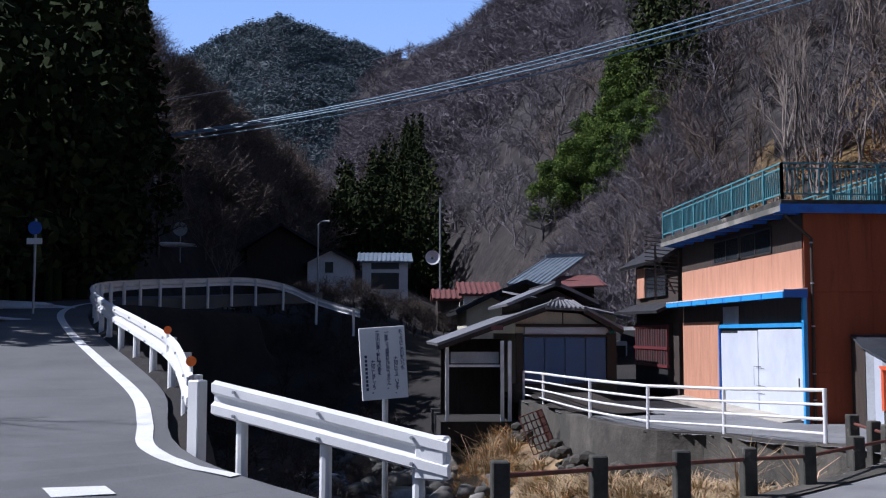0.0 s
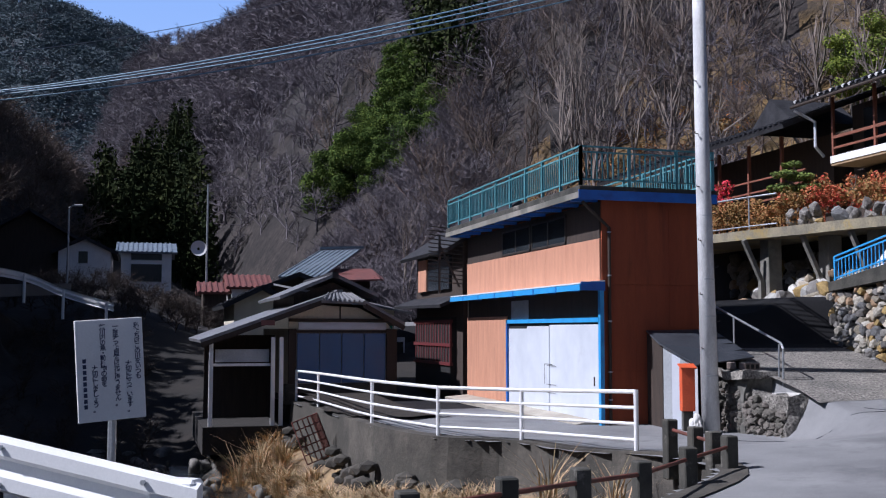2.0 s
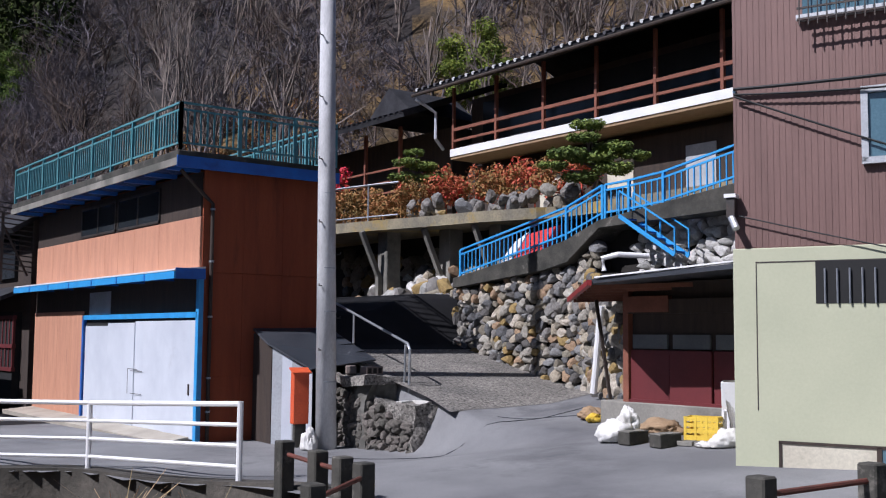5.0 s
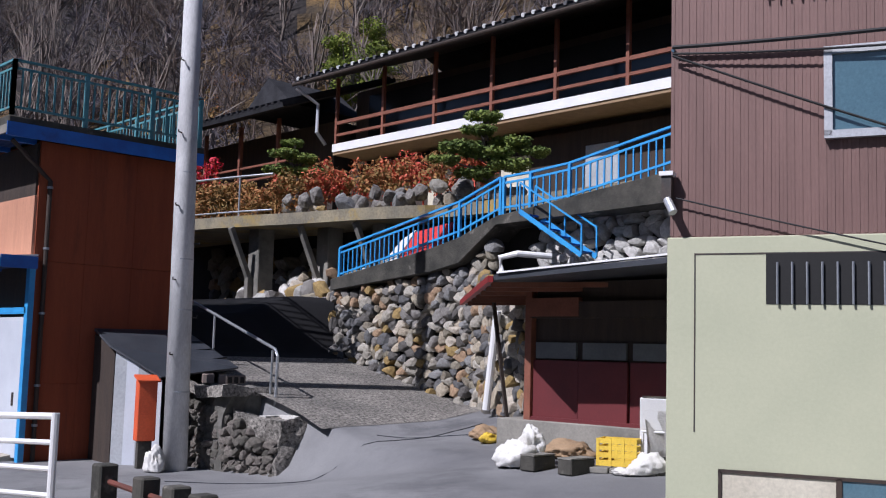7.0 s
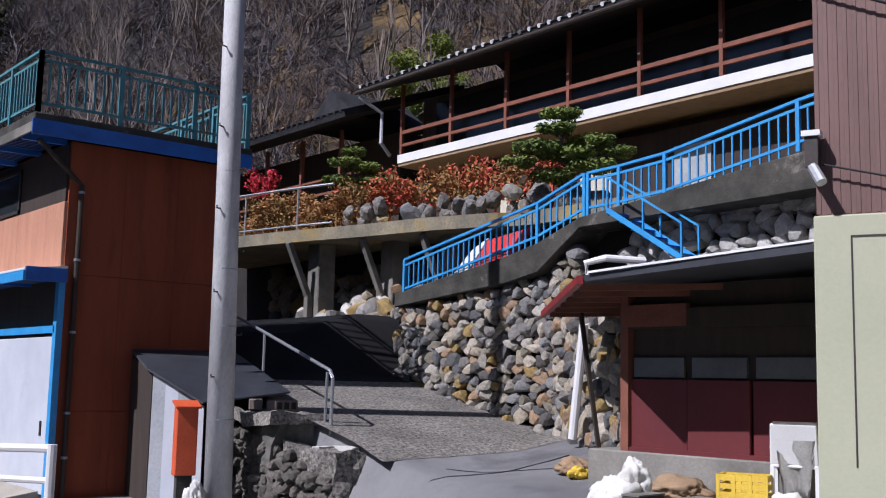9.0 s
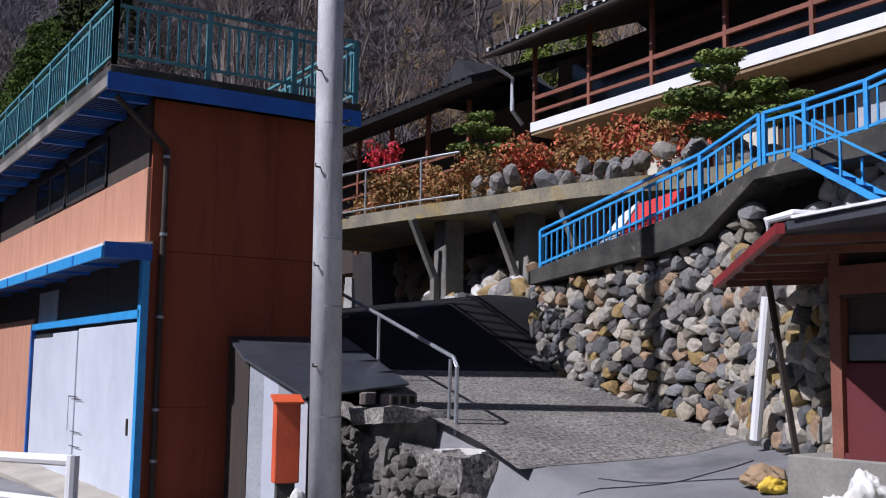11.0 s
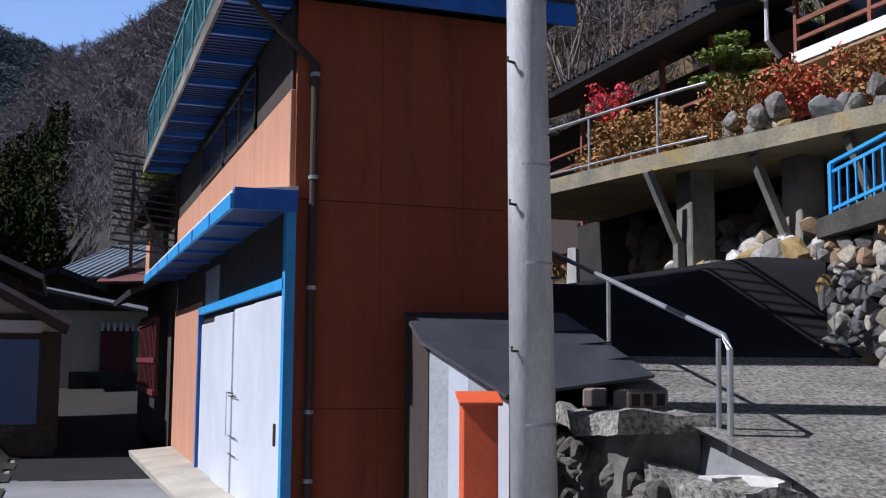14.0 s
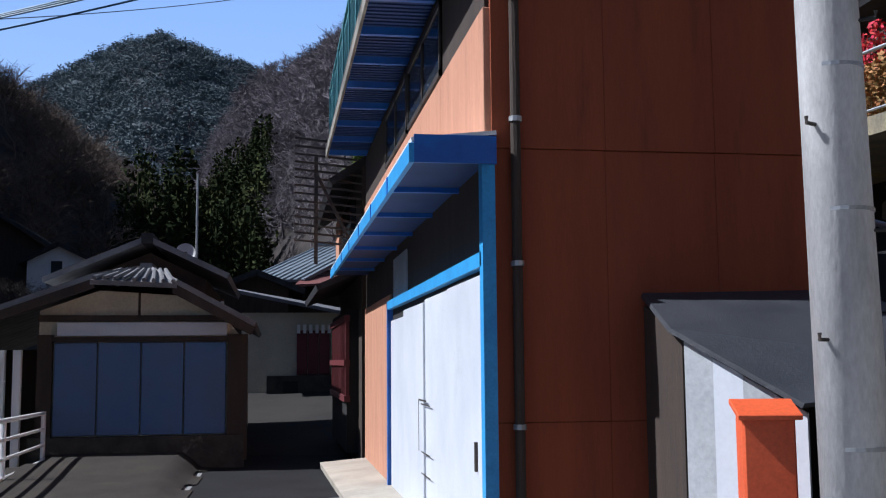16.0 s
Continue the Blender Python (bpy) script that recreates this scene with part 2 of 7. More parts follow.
# twig brown darkened to match the shaded bank
M_BRUSH = surf("shaded_brush_twigs", (0.075, 0.055, 0.042), (0.035, 0.027, 0.022), 0.3, 0.95, fine=3, bump=0, island=0.4)
M_TWIGS_PALE = surf("bare_twigs_pale", (0.188, 0.166, 0.184), (0.09, 0.079, 0.090), 0.03, 0.95, fine=0.5, bump=0, island=0.25)
M_CEDAR = surf("cedar_needles", (0.042, 0.052, 0.020), (0.020, 0.030, 0.013), 0.06, 0.95, fine=3, bump=0, island=0.45, spec=0.05)
M_BROADLEAF = surf("evergreen_leaves", (0.10, 0.148, 0.030), (0.05, 0.082, 0.02), 0.35, 0.9, fine=3, bump=0, island=0.5, spec=0.1)
M_GARDENLEAF = surf("bright_evergreen_leaves", (0.22, 0.27, 0.05), (0.11, 0.15, 0.03), 0.8, 0.9, fine=3, bump=0, island=0.4, spec=0.1)
M_PINE = surf("pine_needles", (0.20, 0.26, 0.05), (0.10, 0.145, 0.03), 1.5, 0.9, fine=8, bump=0, island=0.4)
M_REDLEAF = surf("red_shrub_leaves", (0.50, 0.075, 0.035), (0.42, 0.16, 0.05), 1.6, 0.7, fine=8, bump=0, island=0.4)
M_OCHRE = surf("ochre_dry_leaves", (0.36, 0.17, 0.05), (0.26, 0.17, 0.05), 1.6, 0.8, fine=8, bump=0, island=0.45)
M_SCARLET = surf("scarlet_flowers", (0.62, 0.02, 0.03), (0.5, 0.02, 0.03), 3, 0.7, bump=0, island=0.3)
M_DRYGRASS = surf("dry_grass_blades", (0.44, 0.33, 0.18), (0.32, 0.22, 0.12), 1.2, 0.9, fine=8, bump=0, island=0.4)
M_WATER = surf("river_water", (0.02, 0.024, 0.026), (0.03, 0.034, 0.036), 2, 0.12, fine=7, bump=0.6)
M_CABLE = surf("blue_grey_cable", (0.16, 0.28, 0.38), (0.12, 0.22, 0.32), 2, 0.5, bump=0)
M_BLACKCABLE = surf("black_cable", (0.015, 0.015, 0.016), (0.02, 0.02, 0.02), 2, 0.6, bump=0)
M_INK = surf("navy_ink", (0.03, 0.04, 0.10), (0.03, 0.04, 0.09), 5, 0.7, bump=0)
M_REFLECT = surf("orange_reflector", (0.75, 0.16, 0.02), (0.7, 0.13, 0.02), 5, 0.25, bump=0)
M_SIGNBLUE = surf("sign_blue", (0.03, 0.12, 0.5), (0.03, 0.1, 0.42), 5, 0.4, bump=0)


# ---- mesh helpers ----
def box(bm, x0, x1, y0, y1, z0, z1, m=None):
    v = [bm.verts.new(m @ Vector(p) if m else p) for p in
         ((x0, y0, z0), (x1, y0, z0), (x1, y1, z0), (x0, y1, z0), (x0, y0, z1), (x1, y0, z1), (x1, y1, z1), (x0, y1, z1))]
    for f in ((0, 3, 2, 1), (4, 5, 6, 7), (0, 1, 5, 4), (1, 2, 6, 5), (2, 3, 7, 6), (3, 0, 4, 7)):
        bm.faces.new([v[i] for i in f])
    return bm


def slab(bm, quad, thick):
    """A plate of the given thickness under four corners."""
    top = [Vector(p) for p in quad]
    nrm = (top[1] - top[0]).cross(top[2] - top[0]).normalized()
    a = [bm.verts.new(p) for p in top]
    b = [bm.verts.new(p - nrm * thick) for p in top]
    n = len(a)
    bm.faces.new(a)
    bm.faces.new(b[::-1])
    for i in range(n):
        bm.faces.new((a[i - 1], b[i - 1], b[i], a[i]))
    return bm


def tube(bm, points, r, sides=8, r2=None, cap=True):
    """A round bar along points, r at the start and r2 at the end."""
    pts = [Vector(p) for p in points]
    r2 = r if r2 is None else r2
    rings = []
    up = Vector((0, 0, 1))
    for i, p in enumerate(pts):
        d = (pts[min(i + 1, len(pts) - 1)] - pts[max(i - 1, 0)]).normalized()
        s = d.cross(up if abs(d.z) < 0.95 else Vector((1, 0, 0))).normalized()
        t = s.cross(d)
        rad = r + (r2 - r) * i / max(1, len(pts) - 1)
        rings.append([bm.verts.new(p + rad * (math.cos(a) * s + math.sin(a) * t)) for a in (2 * math.pi * k / sides for k in range(sides))])
    for a, b in zip(rings, rings[1:]):
        for k in range(sides):
            bm.faces.new((a[k - 1], a[k], b[k], b[k - 1]))
    if cap:
        bm.faces.new(rings[0])
        bm.faces.new(rings[-1][::-1])
    return bm


def bar(bm, p, q, w, h):
    """A rectangular bar from p to q, w wide and h high."""
    p, q = Vector(p), Vector(q)
    d = (q - p).normalized()
    s = d.cross(Vector((0, 0, 1)))
    s = s.normalized() if s.length > 1e-4 else Vector((1, 0, 0))
    t = s.cross(d)
    v = [bm.verts.new(e + a * s * w / 2 + b * t * h / 2) for e in (p, q) for a, b in ((-1, -1), (1, -1), (1, 1), (-1, 1))]
    for f in ((0, 1, 2, 3), (7, 6, 5, 4), (0, 4, 5, 1), (1, 5, 6, 2), (2, 6, 7, 3), (3, 7, 4, 0)):
        bm.faces.new([v[i] for i in f])
    return bm


def prism(bm, outline, axis, lo, hi):
    """An outline of (a, b) pairs pushed from lo to hi along axis x or y."""
    def at(a, b, c):
        return (c, a, b) if axis == "x" else (a, c, b)
    f = [bm.verts.new(at(a, b, lo)) for a, b in outline]
    g = [bm.verts.new(at(a, b, hi)) for a, b in outline]
    bm.faces.new(f)
    bm.faces.new(g[::-1])
    for i in range(len(f)):
        bm.faces.new((f[i - 1], g[i - 1], g[i], f[i]))
    return bm


def mesh_of(name, bm, material, bevel=0.0, smooth=False):
    bmesh.ops.recalc_face_normals(bm, faces=bm.faces)
    if bevel:
        bmesh.ops.bevel(bm, geom=list(bm.edges), offset=bevel, segments=1, affect="EDGES", clamp_overlap=True)
    me = bpy.data.meshes.new(name)
    bm.to_mesh(me)
    bm.free()
    for m in material if isinstance(material, (list, tuple)) else [material]:
        me.materials.append(m)
    if smooth:
        me.shade_smooth()
    return me


def B():
    return bmesh.new()


def thing(name, at, label, category, group="", kind=""):
    ob = new(name)
    ob.location = at
    ob.empty_display_size = 0.2
    return tagged(ob, label, category, group, kind)


def put_in(ob, parent):
    """ob becomes a part of parent and stays where it is built."""
    ob.parent = parent
    m = Matrix.Identity(4)
    p = parent
    while p:
        m = p.matrix_parent_inverse @ Matrix.Translation(p.location) @ m if p.parent else Matrix.Translation(p.location) @ m
        p = p.parent
    ob.matrix_parent_inverse = m.inverted()
    return ob


def part(name, bm, material, parent, label="", bevel=0.0, smooth=False, kind=""):
    ob = new(name, mesh_of(name, bm, material, bevel, smooth))
    if parent:
        put_in(ob, parent)
    return tagged(ob, label, kind=kind)


def solid(name, bm, material, label, category, kind="", bevel=0.0, smooth=False, group=""):
    return tagged(new(name, mesh_of(name, bm, material, bevel, smooth)), label, category, group, kind)


def raw_mesh(name, verts, faces, material, smooth=False):
    me = bpy.data.meshes.new(name)
    verts = np.asarray(verts, dtype=np.float32)
    faces = np.asarray(faces, dtype=np.int32)
    k = faces.shape[1]
    me.vertices.add(len(verts))
    me.vertices.foreach_set("co", verts.ravel())
    me.loops.add(faces.size)
    me.loops.foreach_set("vertex_index", faces.ravel())
    me.polygons.add(len(faces))
    me.polygons.foreach_set("loop_start", np.arange(0, faces.size, k, dtype=np.int32))
    me.update(calc_edges=True)
    for m in material if isinstance(material, (list, tuple)) else [material]:
        me.materials.append(m)
    if smooth:
        me.shade_smooth()
    return me


def scatter(name, templates, places, material, label, category):
    """One object out of many copies of (verts, faces) templates. places: x, y, z, turn, width, height, which."""
    vs, fs, n = [], [], 0
    for x, y, z, turn, w, h, which in places:
        v, f = templates[which % len(templates)]
        c, s = math.cos(turn) * w, math.sin(turn) * w
        vs.append(np.stack([v[:, 0] * c - v[:, 1] * s + x, v[:, 0] * s + v[:, 1] * c + y, v[:, 2] * h + z], 1))
        fs.append(f + n)
        n += len(v)
    return tagged(new(name, raw_mesh(name, np.concatenate(vs), np.concatenate(fs), material)), label, category, kind="stuff")


def sst(a, b, x):
    t = np.clip((x - a) / (b - a), 0.0, 1.0)
    return t * t * (3 - 2 * t)


# ---- the lie of the land ----
ROAD = [(0.25, 7.35, 0.42), (-2.0, 8.66, 0.86), (-2.3, 9.1, 0.90), (-3.16, 12.6, 1.26), (-4.4, 16.2, 1.58), (-6.3, 21.3, 2.06), (-7.9, 26.4, 2.55),
        (-8.9, 31.5, 2.92), (-8.9, 36.5, 3.25), (-8.0, 40.5, 3.5), (-6.1, 45.4, 3.8)]      # edge of the main road under its guard rail
RIVER = [(-9.0, 90.0), (-1.5, 45.0), (0.6, 28.0), (0.4, 17.0), (1.6, 9.0), (6.5, 2.0), (20.0, -12.0), (60, -60)]


EDGE = [(3.2, 60), (4.3, 33.0), (4.45, 29.8), (4.6, 23.5), (5.25, 20.4), (6.55, 19.2), (7.2, 16.0), (7.1, 13.1), (5.0, 11.2), (0.3, 7.4), (-2.3, 8.6)]


def polyline_near(pts, x, y):
    """Distance to a polyline, side (+ right of its way) and the height interpolated along it."""
    best = np.full(np.shape(x), 1e9)
    side = np.zeros(np.shape(x))
    hz = np.zeros(np.shape(x))
    for a, b in zip(pts, pts[1:]):
        dx, dy = b[0] - a[0], b[1] - a[1]
        t = np.clip(((x - a[0]) * dx + (y - a[1]) * dy) / (dx * dx + dy * dy), 0, 1)
        ex, ey = x - a[0] - t * dx, y - a[1] - t * dy
        d = np.hypot(ex, ey)
        near = d < best
        best = np.where(near, d, best)
        side = np.where(near, np.sign(ex * dy - ey * dx), side)
        if len(a) > 2:
            hz = np.where(near, a[2] + t * (b[2] - a[2]), hz)
    return best, side, hz


def pave_z(x, y):
    """Height of the yard, the bridge, the lane by the workshop and the ramp."""
    x, y = np.asarray(x, float), np.asarray(y, float)
    plane = 0.28 + 0.07 * (x - 7.14) - 0.01 * (y - 12.94) + 0.07 * np.maximum(0, x - 13)
    bridge = 0.52 - 0.022 * np.maximum(0, y + 2)
    plane = bridge + (plane - bridge) * sst(3.0, 8.0, x * 0.5 + y * 0.4)
    lane = sst(14.0, 18.5, y) * sst(12.35, 11.5, x)
    low = plane * (1 - lane) + lane * (0.02 - 0.015 * np.clip(y - 24, 0, 14))
    ramp = 1.06 + 0.22 * (y - 19.0) + 0.75 * np.maximum(0, y - 22.3)
    up = sst(11.9, 12.15, x) * sst(16.2, 18.6, y)
    return low * (1 - up) + up * np.maximum(low, np.minimum(ramp, 2.45 + 0.45 * sst(13.5, 15.6, x)))


AZ_R = ([-14, -4, -1, 0.6, 3, 5.8, 9, 15, 22, 30, 45, 70, 100, 130], [0.0, 0.10, 0.225, 0.255, 0.276, 0.302, 0.335, 0.38, 0.47, 0.53, 0.57, 0.55, 0.35, 0.1],
        [420, 430, 430, 420, 390, 350, 320, 280, 240, 210, 180, 170, 170, 170], [260, 200, 165, 150, 120, 98, 78, 60, 52, 49, 44, 42, 40, 60])
AZ_L = ([-150, -100, -60, -30, -19, -14.5, -12.8, -11.6, -9.5, -6.5, -3.5, -1, 2], [0.05, 0.08, 0.10, 0.13, 0.22, 0.28, 0.262, 0.238, 0.205, 0.165, 0.125, 0.075, 0.0],
        [120, 120, 120, 125, 135, 150, 160, 175, 200, 220, 230, 230, 230], [16, 16, 18, 24, 32, 42, 50, 55, 64, 78, 95, 120, 150])
AZ_F = ([-26, -18, -13, -11.5, -8.5, -7, -5.4, -4, -2.5, -1, 1, 4, 9, 15], [0.10, 0.18, 0.225, 0.245, 0.277, 0.290, 0.299, 0.291, 0.282, 0.274, 0.26, 0.22, 0.14, 0.08], 820, 430)


def land_z(x, y):
    x, y = np.asarray(x, float), np.asarray(y, float)
    dx, dy = x + 0.4, y + 2.0
    r = np.hypot(dx, dy)
    az = np.degrees(np.arctan2(dx, dy))
    base = 1.0 + (0.03 + 0.05 * sst(4.0, -1.0, az)) * np.maximum(0, r - 30)
    base = np.minimum(base, 9.0)
    out = base

    def hill(tab, power):
        e = np.interp(az, tab[0], tab[1])
        rc = np.interp(az, tab[0], tab[2]) if isinstance(tab[2], list) else np.full_like(r, tab[2])
        rf = np.interp(az, tab[0], tab[3]) if isinstance(tab[3], list) else np.full_like(r, tab[3])
        t = np.clip((r - rf) / (rc - rf), 0, 1.0)
        over = np.clip((r - rc) / 400.0, 0, 1)
        return base + (2.0 + e * rc - base) * t ** power * (1 - 0.5 * over) * (e > 0.001)

    for tab, power in ((AZ_R, 0.92), (AZ_L, 0.85), (AZ_F, 0.9)):
        out = np.maximum(out, hill(tab, power))
    rough = np.array([noise.fractal((a * 0.012, b * 0.012, 0.3), 1.0, 2.1, 4) for a, b in zip(x.ravel(), y.ravel())]).reshape(x.shape)
    out = out + rough * 9.0 * sst(60, 200, r) * (1 - 0.75 * sst(600, 800, r))
    # local ground: river gorge, banks, the shelf behind the workshop
    d, side, _ = polyline_near(RIVER, x, y)
    local = np.where(x > 12.0, 1.0 + 0.0 * x, -0.2)
    dr, rside, rz = polyline_near(ROAD, x, y)
    shelf = np.where(rside > 0, -0.2, rz)
    left = sst(0.3, 1.1, dr)
    local = np.where((rside < 0) & (dr < 60), rz - 0.12, rz * (1 - left) + left * -1.5)
    local = np.where(y < 7.0, 0.2 + 0 * x, local)
    local = np.where((x > 3.0) & (y > 6), -1.2 + 0.35 * sst(4.2, 6.8, x) + 0.12 * np.sin(2.1 * x + 0.9 * y), local)
    de, eside, _ = polyline_near(EDGE, x, y)
    pave = (eside < 0) & (de > 0.5) & (y > 6) & (x > 4.0) & (x < 40)
    local = np.where(pave, np.minimum(pave_z(x, y), 3.2) - 0.16 - 0.6 * ((x > 11.6) & (y > 17.5)), local)
    local = np.where(x > 16.0, local * (1 - sst(16, 18.5, x)) + (1.8 + 0.3 * (x - 16)) * sst(16, 18.5, x), local)
    local = local + (-2.75 - local) * sst(4.0, 1.9, d)
    w = sst(58, 34, r)
    return out * (1 - w) + local * w


def build_ground():
    ang = np.radians(np.concatenate([np.arange(-180, -32, 6.0), np.arange(-32, 76, 0.45), np.arange(76, 180, 6.0)]))
    rad = np.concatenate([np.arange(0.4, 62, 0.42), 62 * 1.022 ** np.arange(1, 152)])
    A, R = np.meshgrid(ang, rad, indexing="ij")
    X, Y = -0.4 + R * np.sin(A), -2.0 + R * np.cos(A)
    Zs = land_z(X, Y)
    n, m = A.shape
    verts = np.stack([X.ravel(), Y.ravel(), Zs.ravel()], 1)
    i, j = np.meshgrid(np.arange(n), np.arange(m - 1), indexing="ij")
    i2 = (i + 1) % n
    faces = np.stack([(i * m + j).ravel(), (i * m + j + 1).ravel(), (i2 * m + j + 1).ravel(), (i2 * m + j).ravel()], 1)
    me = raw_mesh("ground", verts, faces, [M_FOREST, M_STRAW, M_BANK, M_FARSLOPE, M_GOLDSLOPE], smooth=True)
    cx, cy = verts[faces].mean(1)[:, 0], verts[faces].mean(1)[:, 1]
    d, side, _ = polyline_near(RIVER, cx, cy)
    rr = np.hypot(cx + 0.4, cy + 2)
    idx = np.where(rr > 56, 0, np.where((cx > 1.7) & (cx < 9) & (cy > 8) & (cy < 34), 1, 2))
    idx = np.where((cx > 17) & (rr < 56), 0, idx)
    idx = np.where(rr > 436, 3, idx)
    caz = np.degrees(np.arctan2(cx + 0.4, cy + 2))
    idx = np.where((caz > 18.5) & (caz < 60) & (rr > 40) & (rr < 64 + 0.5 * (caz - 18) + 5 * np.sin(caz * 1.3)) & (cx > 17), 4, idx)
    me.polygons.foreach_set("material_index", idx.astype(np.int32))
    tagged(new("ground", me), "valley ground of leaf litter, straw and dark earth", "ground", kind="structure")


build_ground()


def sky_backdrop():
    """Bright clear sky low over the far mountains, a plain curved sheet behind everything."""
    m = bpy.data.materials.new("clear_sky")
    m.use_nodes = True
    n, l = m.node_tree.nodes, m.node_tree.links
    n.remove(n["Principled BSDF"])
    em = n.new("ShaderNodeEmission")
    tc, sep, mr, rp = n.new("ShaderNodeTexCoord"), n.new("ShaderNodeSeparateXYZ"), n.new("ShaderNodeMapRange"), n.new("ShaderNodeValToRGB")
    l.new(tc.outputs["Object"], sep.inputs[0])
    l.new(sep.outputs["Z"], mr.inputs["Value"])
    mr.inputs["From Min"].default_value, mr.inputs["From Max"].default_value = 150.0, 640.0
    l.new(mr.outputs[0], rp.inputs[0])
    rp.color_ramp.elements[0].color = (0.42, 0.58, 0.82, 1)
    rp.color_ramp.elements[1].color = (0.16, 0.31, 0.66, 1)
    l.new(rp.outputs[0], em.inputs["Color"])
    em.inputs["Strength"].default_value = 0.85
    l.new(em.outputs[0], n["Material Output"].inputs["Surface"])
    bm = B()
    cols = []
    for az in range(-60, 62, 4):
        a = radians(az)
        cols.append([bm.verts.new((-0.4 + 1250 * math.sin(a), -2 + 1250 * math.cos(a), z)) for z in (-20, 200, 420, 640)])
    for p, q in zip(cols, cols[1:]):
        for k in range(3):
            bm.faces.new((p[k], p[k + 1], q[k + 1], q[k]))
    solid("sky_backdrop", bm, m, "clear pale blue sky behind the mountains", "sky", kind="structure", smooth=True)


sky_backdrop()


# ---- road, yard, river ----
def ribbon(name, left, right, material, label, category, lift=0.0, thick=0.12):
    """A paved strip between two lines of points, with a skirt."""
    bm = B()
    a = [bm.verts.new((p[0], p[1], p[2] + lift)) for p in left]
    b = [bm.verts.new((p[0], p[1], p[2] + lift)) for p in right]
    c = [bm.verts.new((p[0], p[1], p[2] + lift - thick)) for p in left]
    d = [bm.verts.new((p[0], p[1], p[2] + lift - thick)) for p in right]
    for i in range(len(a) - 1):
        bm.faces.new((a[i], a[i + 1], b[i + 1], b[i]))
        bm.faces.new((a[i], c[i], c[i + 1], a[i + 1]))
        bm.faces.new((b[i], b[i + 1], d[i + 1], d[i]))
    return solid(name, bm, material, label, category, kind="structure")


def smooth_line(pts, n=6):
    """Catmull-Rom through points."""
    p = [Vector(q) for q in pts]
    p = [2 * p[0] - p[1]] + p + [2 * p[-1] - p[-2]]
    out = []
    for i in range(1, len(p) - 2):
        for k in range(n):
            t = k / n
            a, b, c, d = p[i - 1:i + 3]
            out.append(0.5 * (2 * b + (c - a) * t + (2 * a - 5 * b + 4 * c - d) * t * t + (3 * b - a - 3 * c + d) * t ** 3))
    out.append(p[-2])
    return out


def offset(line, d):
    out = []
    for i, p in enumerate(line):
        t = (line[min(i + 1, len(line) - 1)] - line[max(i - 1, 0)])
        t.z = 0
        t.normalize()
        out.append(p + Vector((-t.y, t.x, 0)) * d)
    return out


road_edge = smooth_line([(6.0, -9.0, 0.55), (4.2, -3.0, 0.5), (3.4, 1.0, 0.44), (2.0, 4.5, 0.43), (-0.6, 7.3, 0.60)] + ROAD[2:] + [(-3.0, 50.0, 4.1)])
ribbon("road", offset(road_edge, 7.2), offset(road_edge, 0.1), M_ASPHALT, "sunlit grey asphalt mountain road curving uphill", "road", 0.0, 0.5)
def road_z(x, y):
    d, s, z = polyline_near([tuple(p) for p in road_edge], np.array([x]), np.array([y]))
    return float(z[0])


mark = smooth_line([(-1.7, 8.05, 0), (-2.25, 8.35, 0), (-2.75, 9.1, 0), (-3.05, 10.4, 0), (-3.6, 12.4, 0), (-5.05, 16.2, 0), (-7.0, 21.3, 0), (-8.7, 26.4, 0), (-9.7, 31.5, 0), (-9.8, 36.5, 0)])
mark = [Vector((p.x, p.y, road_z(p.x, p.y))) for p in mark]
ribbon("road_line", offset(mark, 0.09), offset(mark, -0.09), M_LINE, "white painted edge line on the asphalt", "road line", 0.012, 0.004)
ribbon("road_line", *[[Vector((x, y, road_z(x, y) + 0.0)) for x, y in q] for q in (((-3.15, 7.0), (-2.7, 7.25)), ((-3.0, 6.75), (-2.55, 7.0)))], M_LINE, "short white painted bar on the asphalt", "road line", 0.012, 0.004)


def grid_sheet(name, x0, x1, y0, y1, step, inside, zfun, material, label, category):
    nx, ny = int((x1 - x0) / step) + 1, int((y1 - y0) / step) + 1
    X, Y = np.meshgrid(np.linspace(x0, x1, nx), np.linspace(y0, y1, ny), indexing="ij")
    Zs = zfun(X, Y)
    verts = np.stack([X.ravel(), Y.ravel(), Zs.ravel()], 1)
    i, j = np.meshgrid(np.arange(nx - 1), np.arange(ny - 1), indexing="ij")
    f = np.stack([(i * ny + j).ravel(), ((i + 1) * ny + j).ravel(), ((i + 1) * ny + j + 1).ravel(), (i * ny + j + 1).ravel()], 1)
    mid = verts[f].mean(1)
    f = f[inside(mid[:, 0], mid[:, 1])]
    return tagged(new(name, raw_mesh(name, verts, f, material, smooth=True)), label, category, kind="structure")


FENCE = [(4.45, 33.0), (4.6, 29.8), (4.75, 23.5), (5.4, 20.5), (6.66, 19.3), (7.35, 16.0)]


def on_yard(x, y):
    d, side, _ = polyline_near(EDGE, x, y)
    east = side < 0
    return east & (y > -8) & ((y < 60)) & ~((x > 8.2) & (y < 9.0) & (y > -1)) & ~((x < 12.0) & (x > 10.9) & (y > 20.6) & (y < 40)) & (x < 17.5) & ~((y < 8.7) & (x < 0.8))


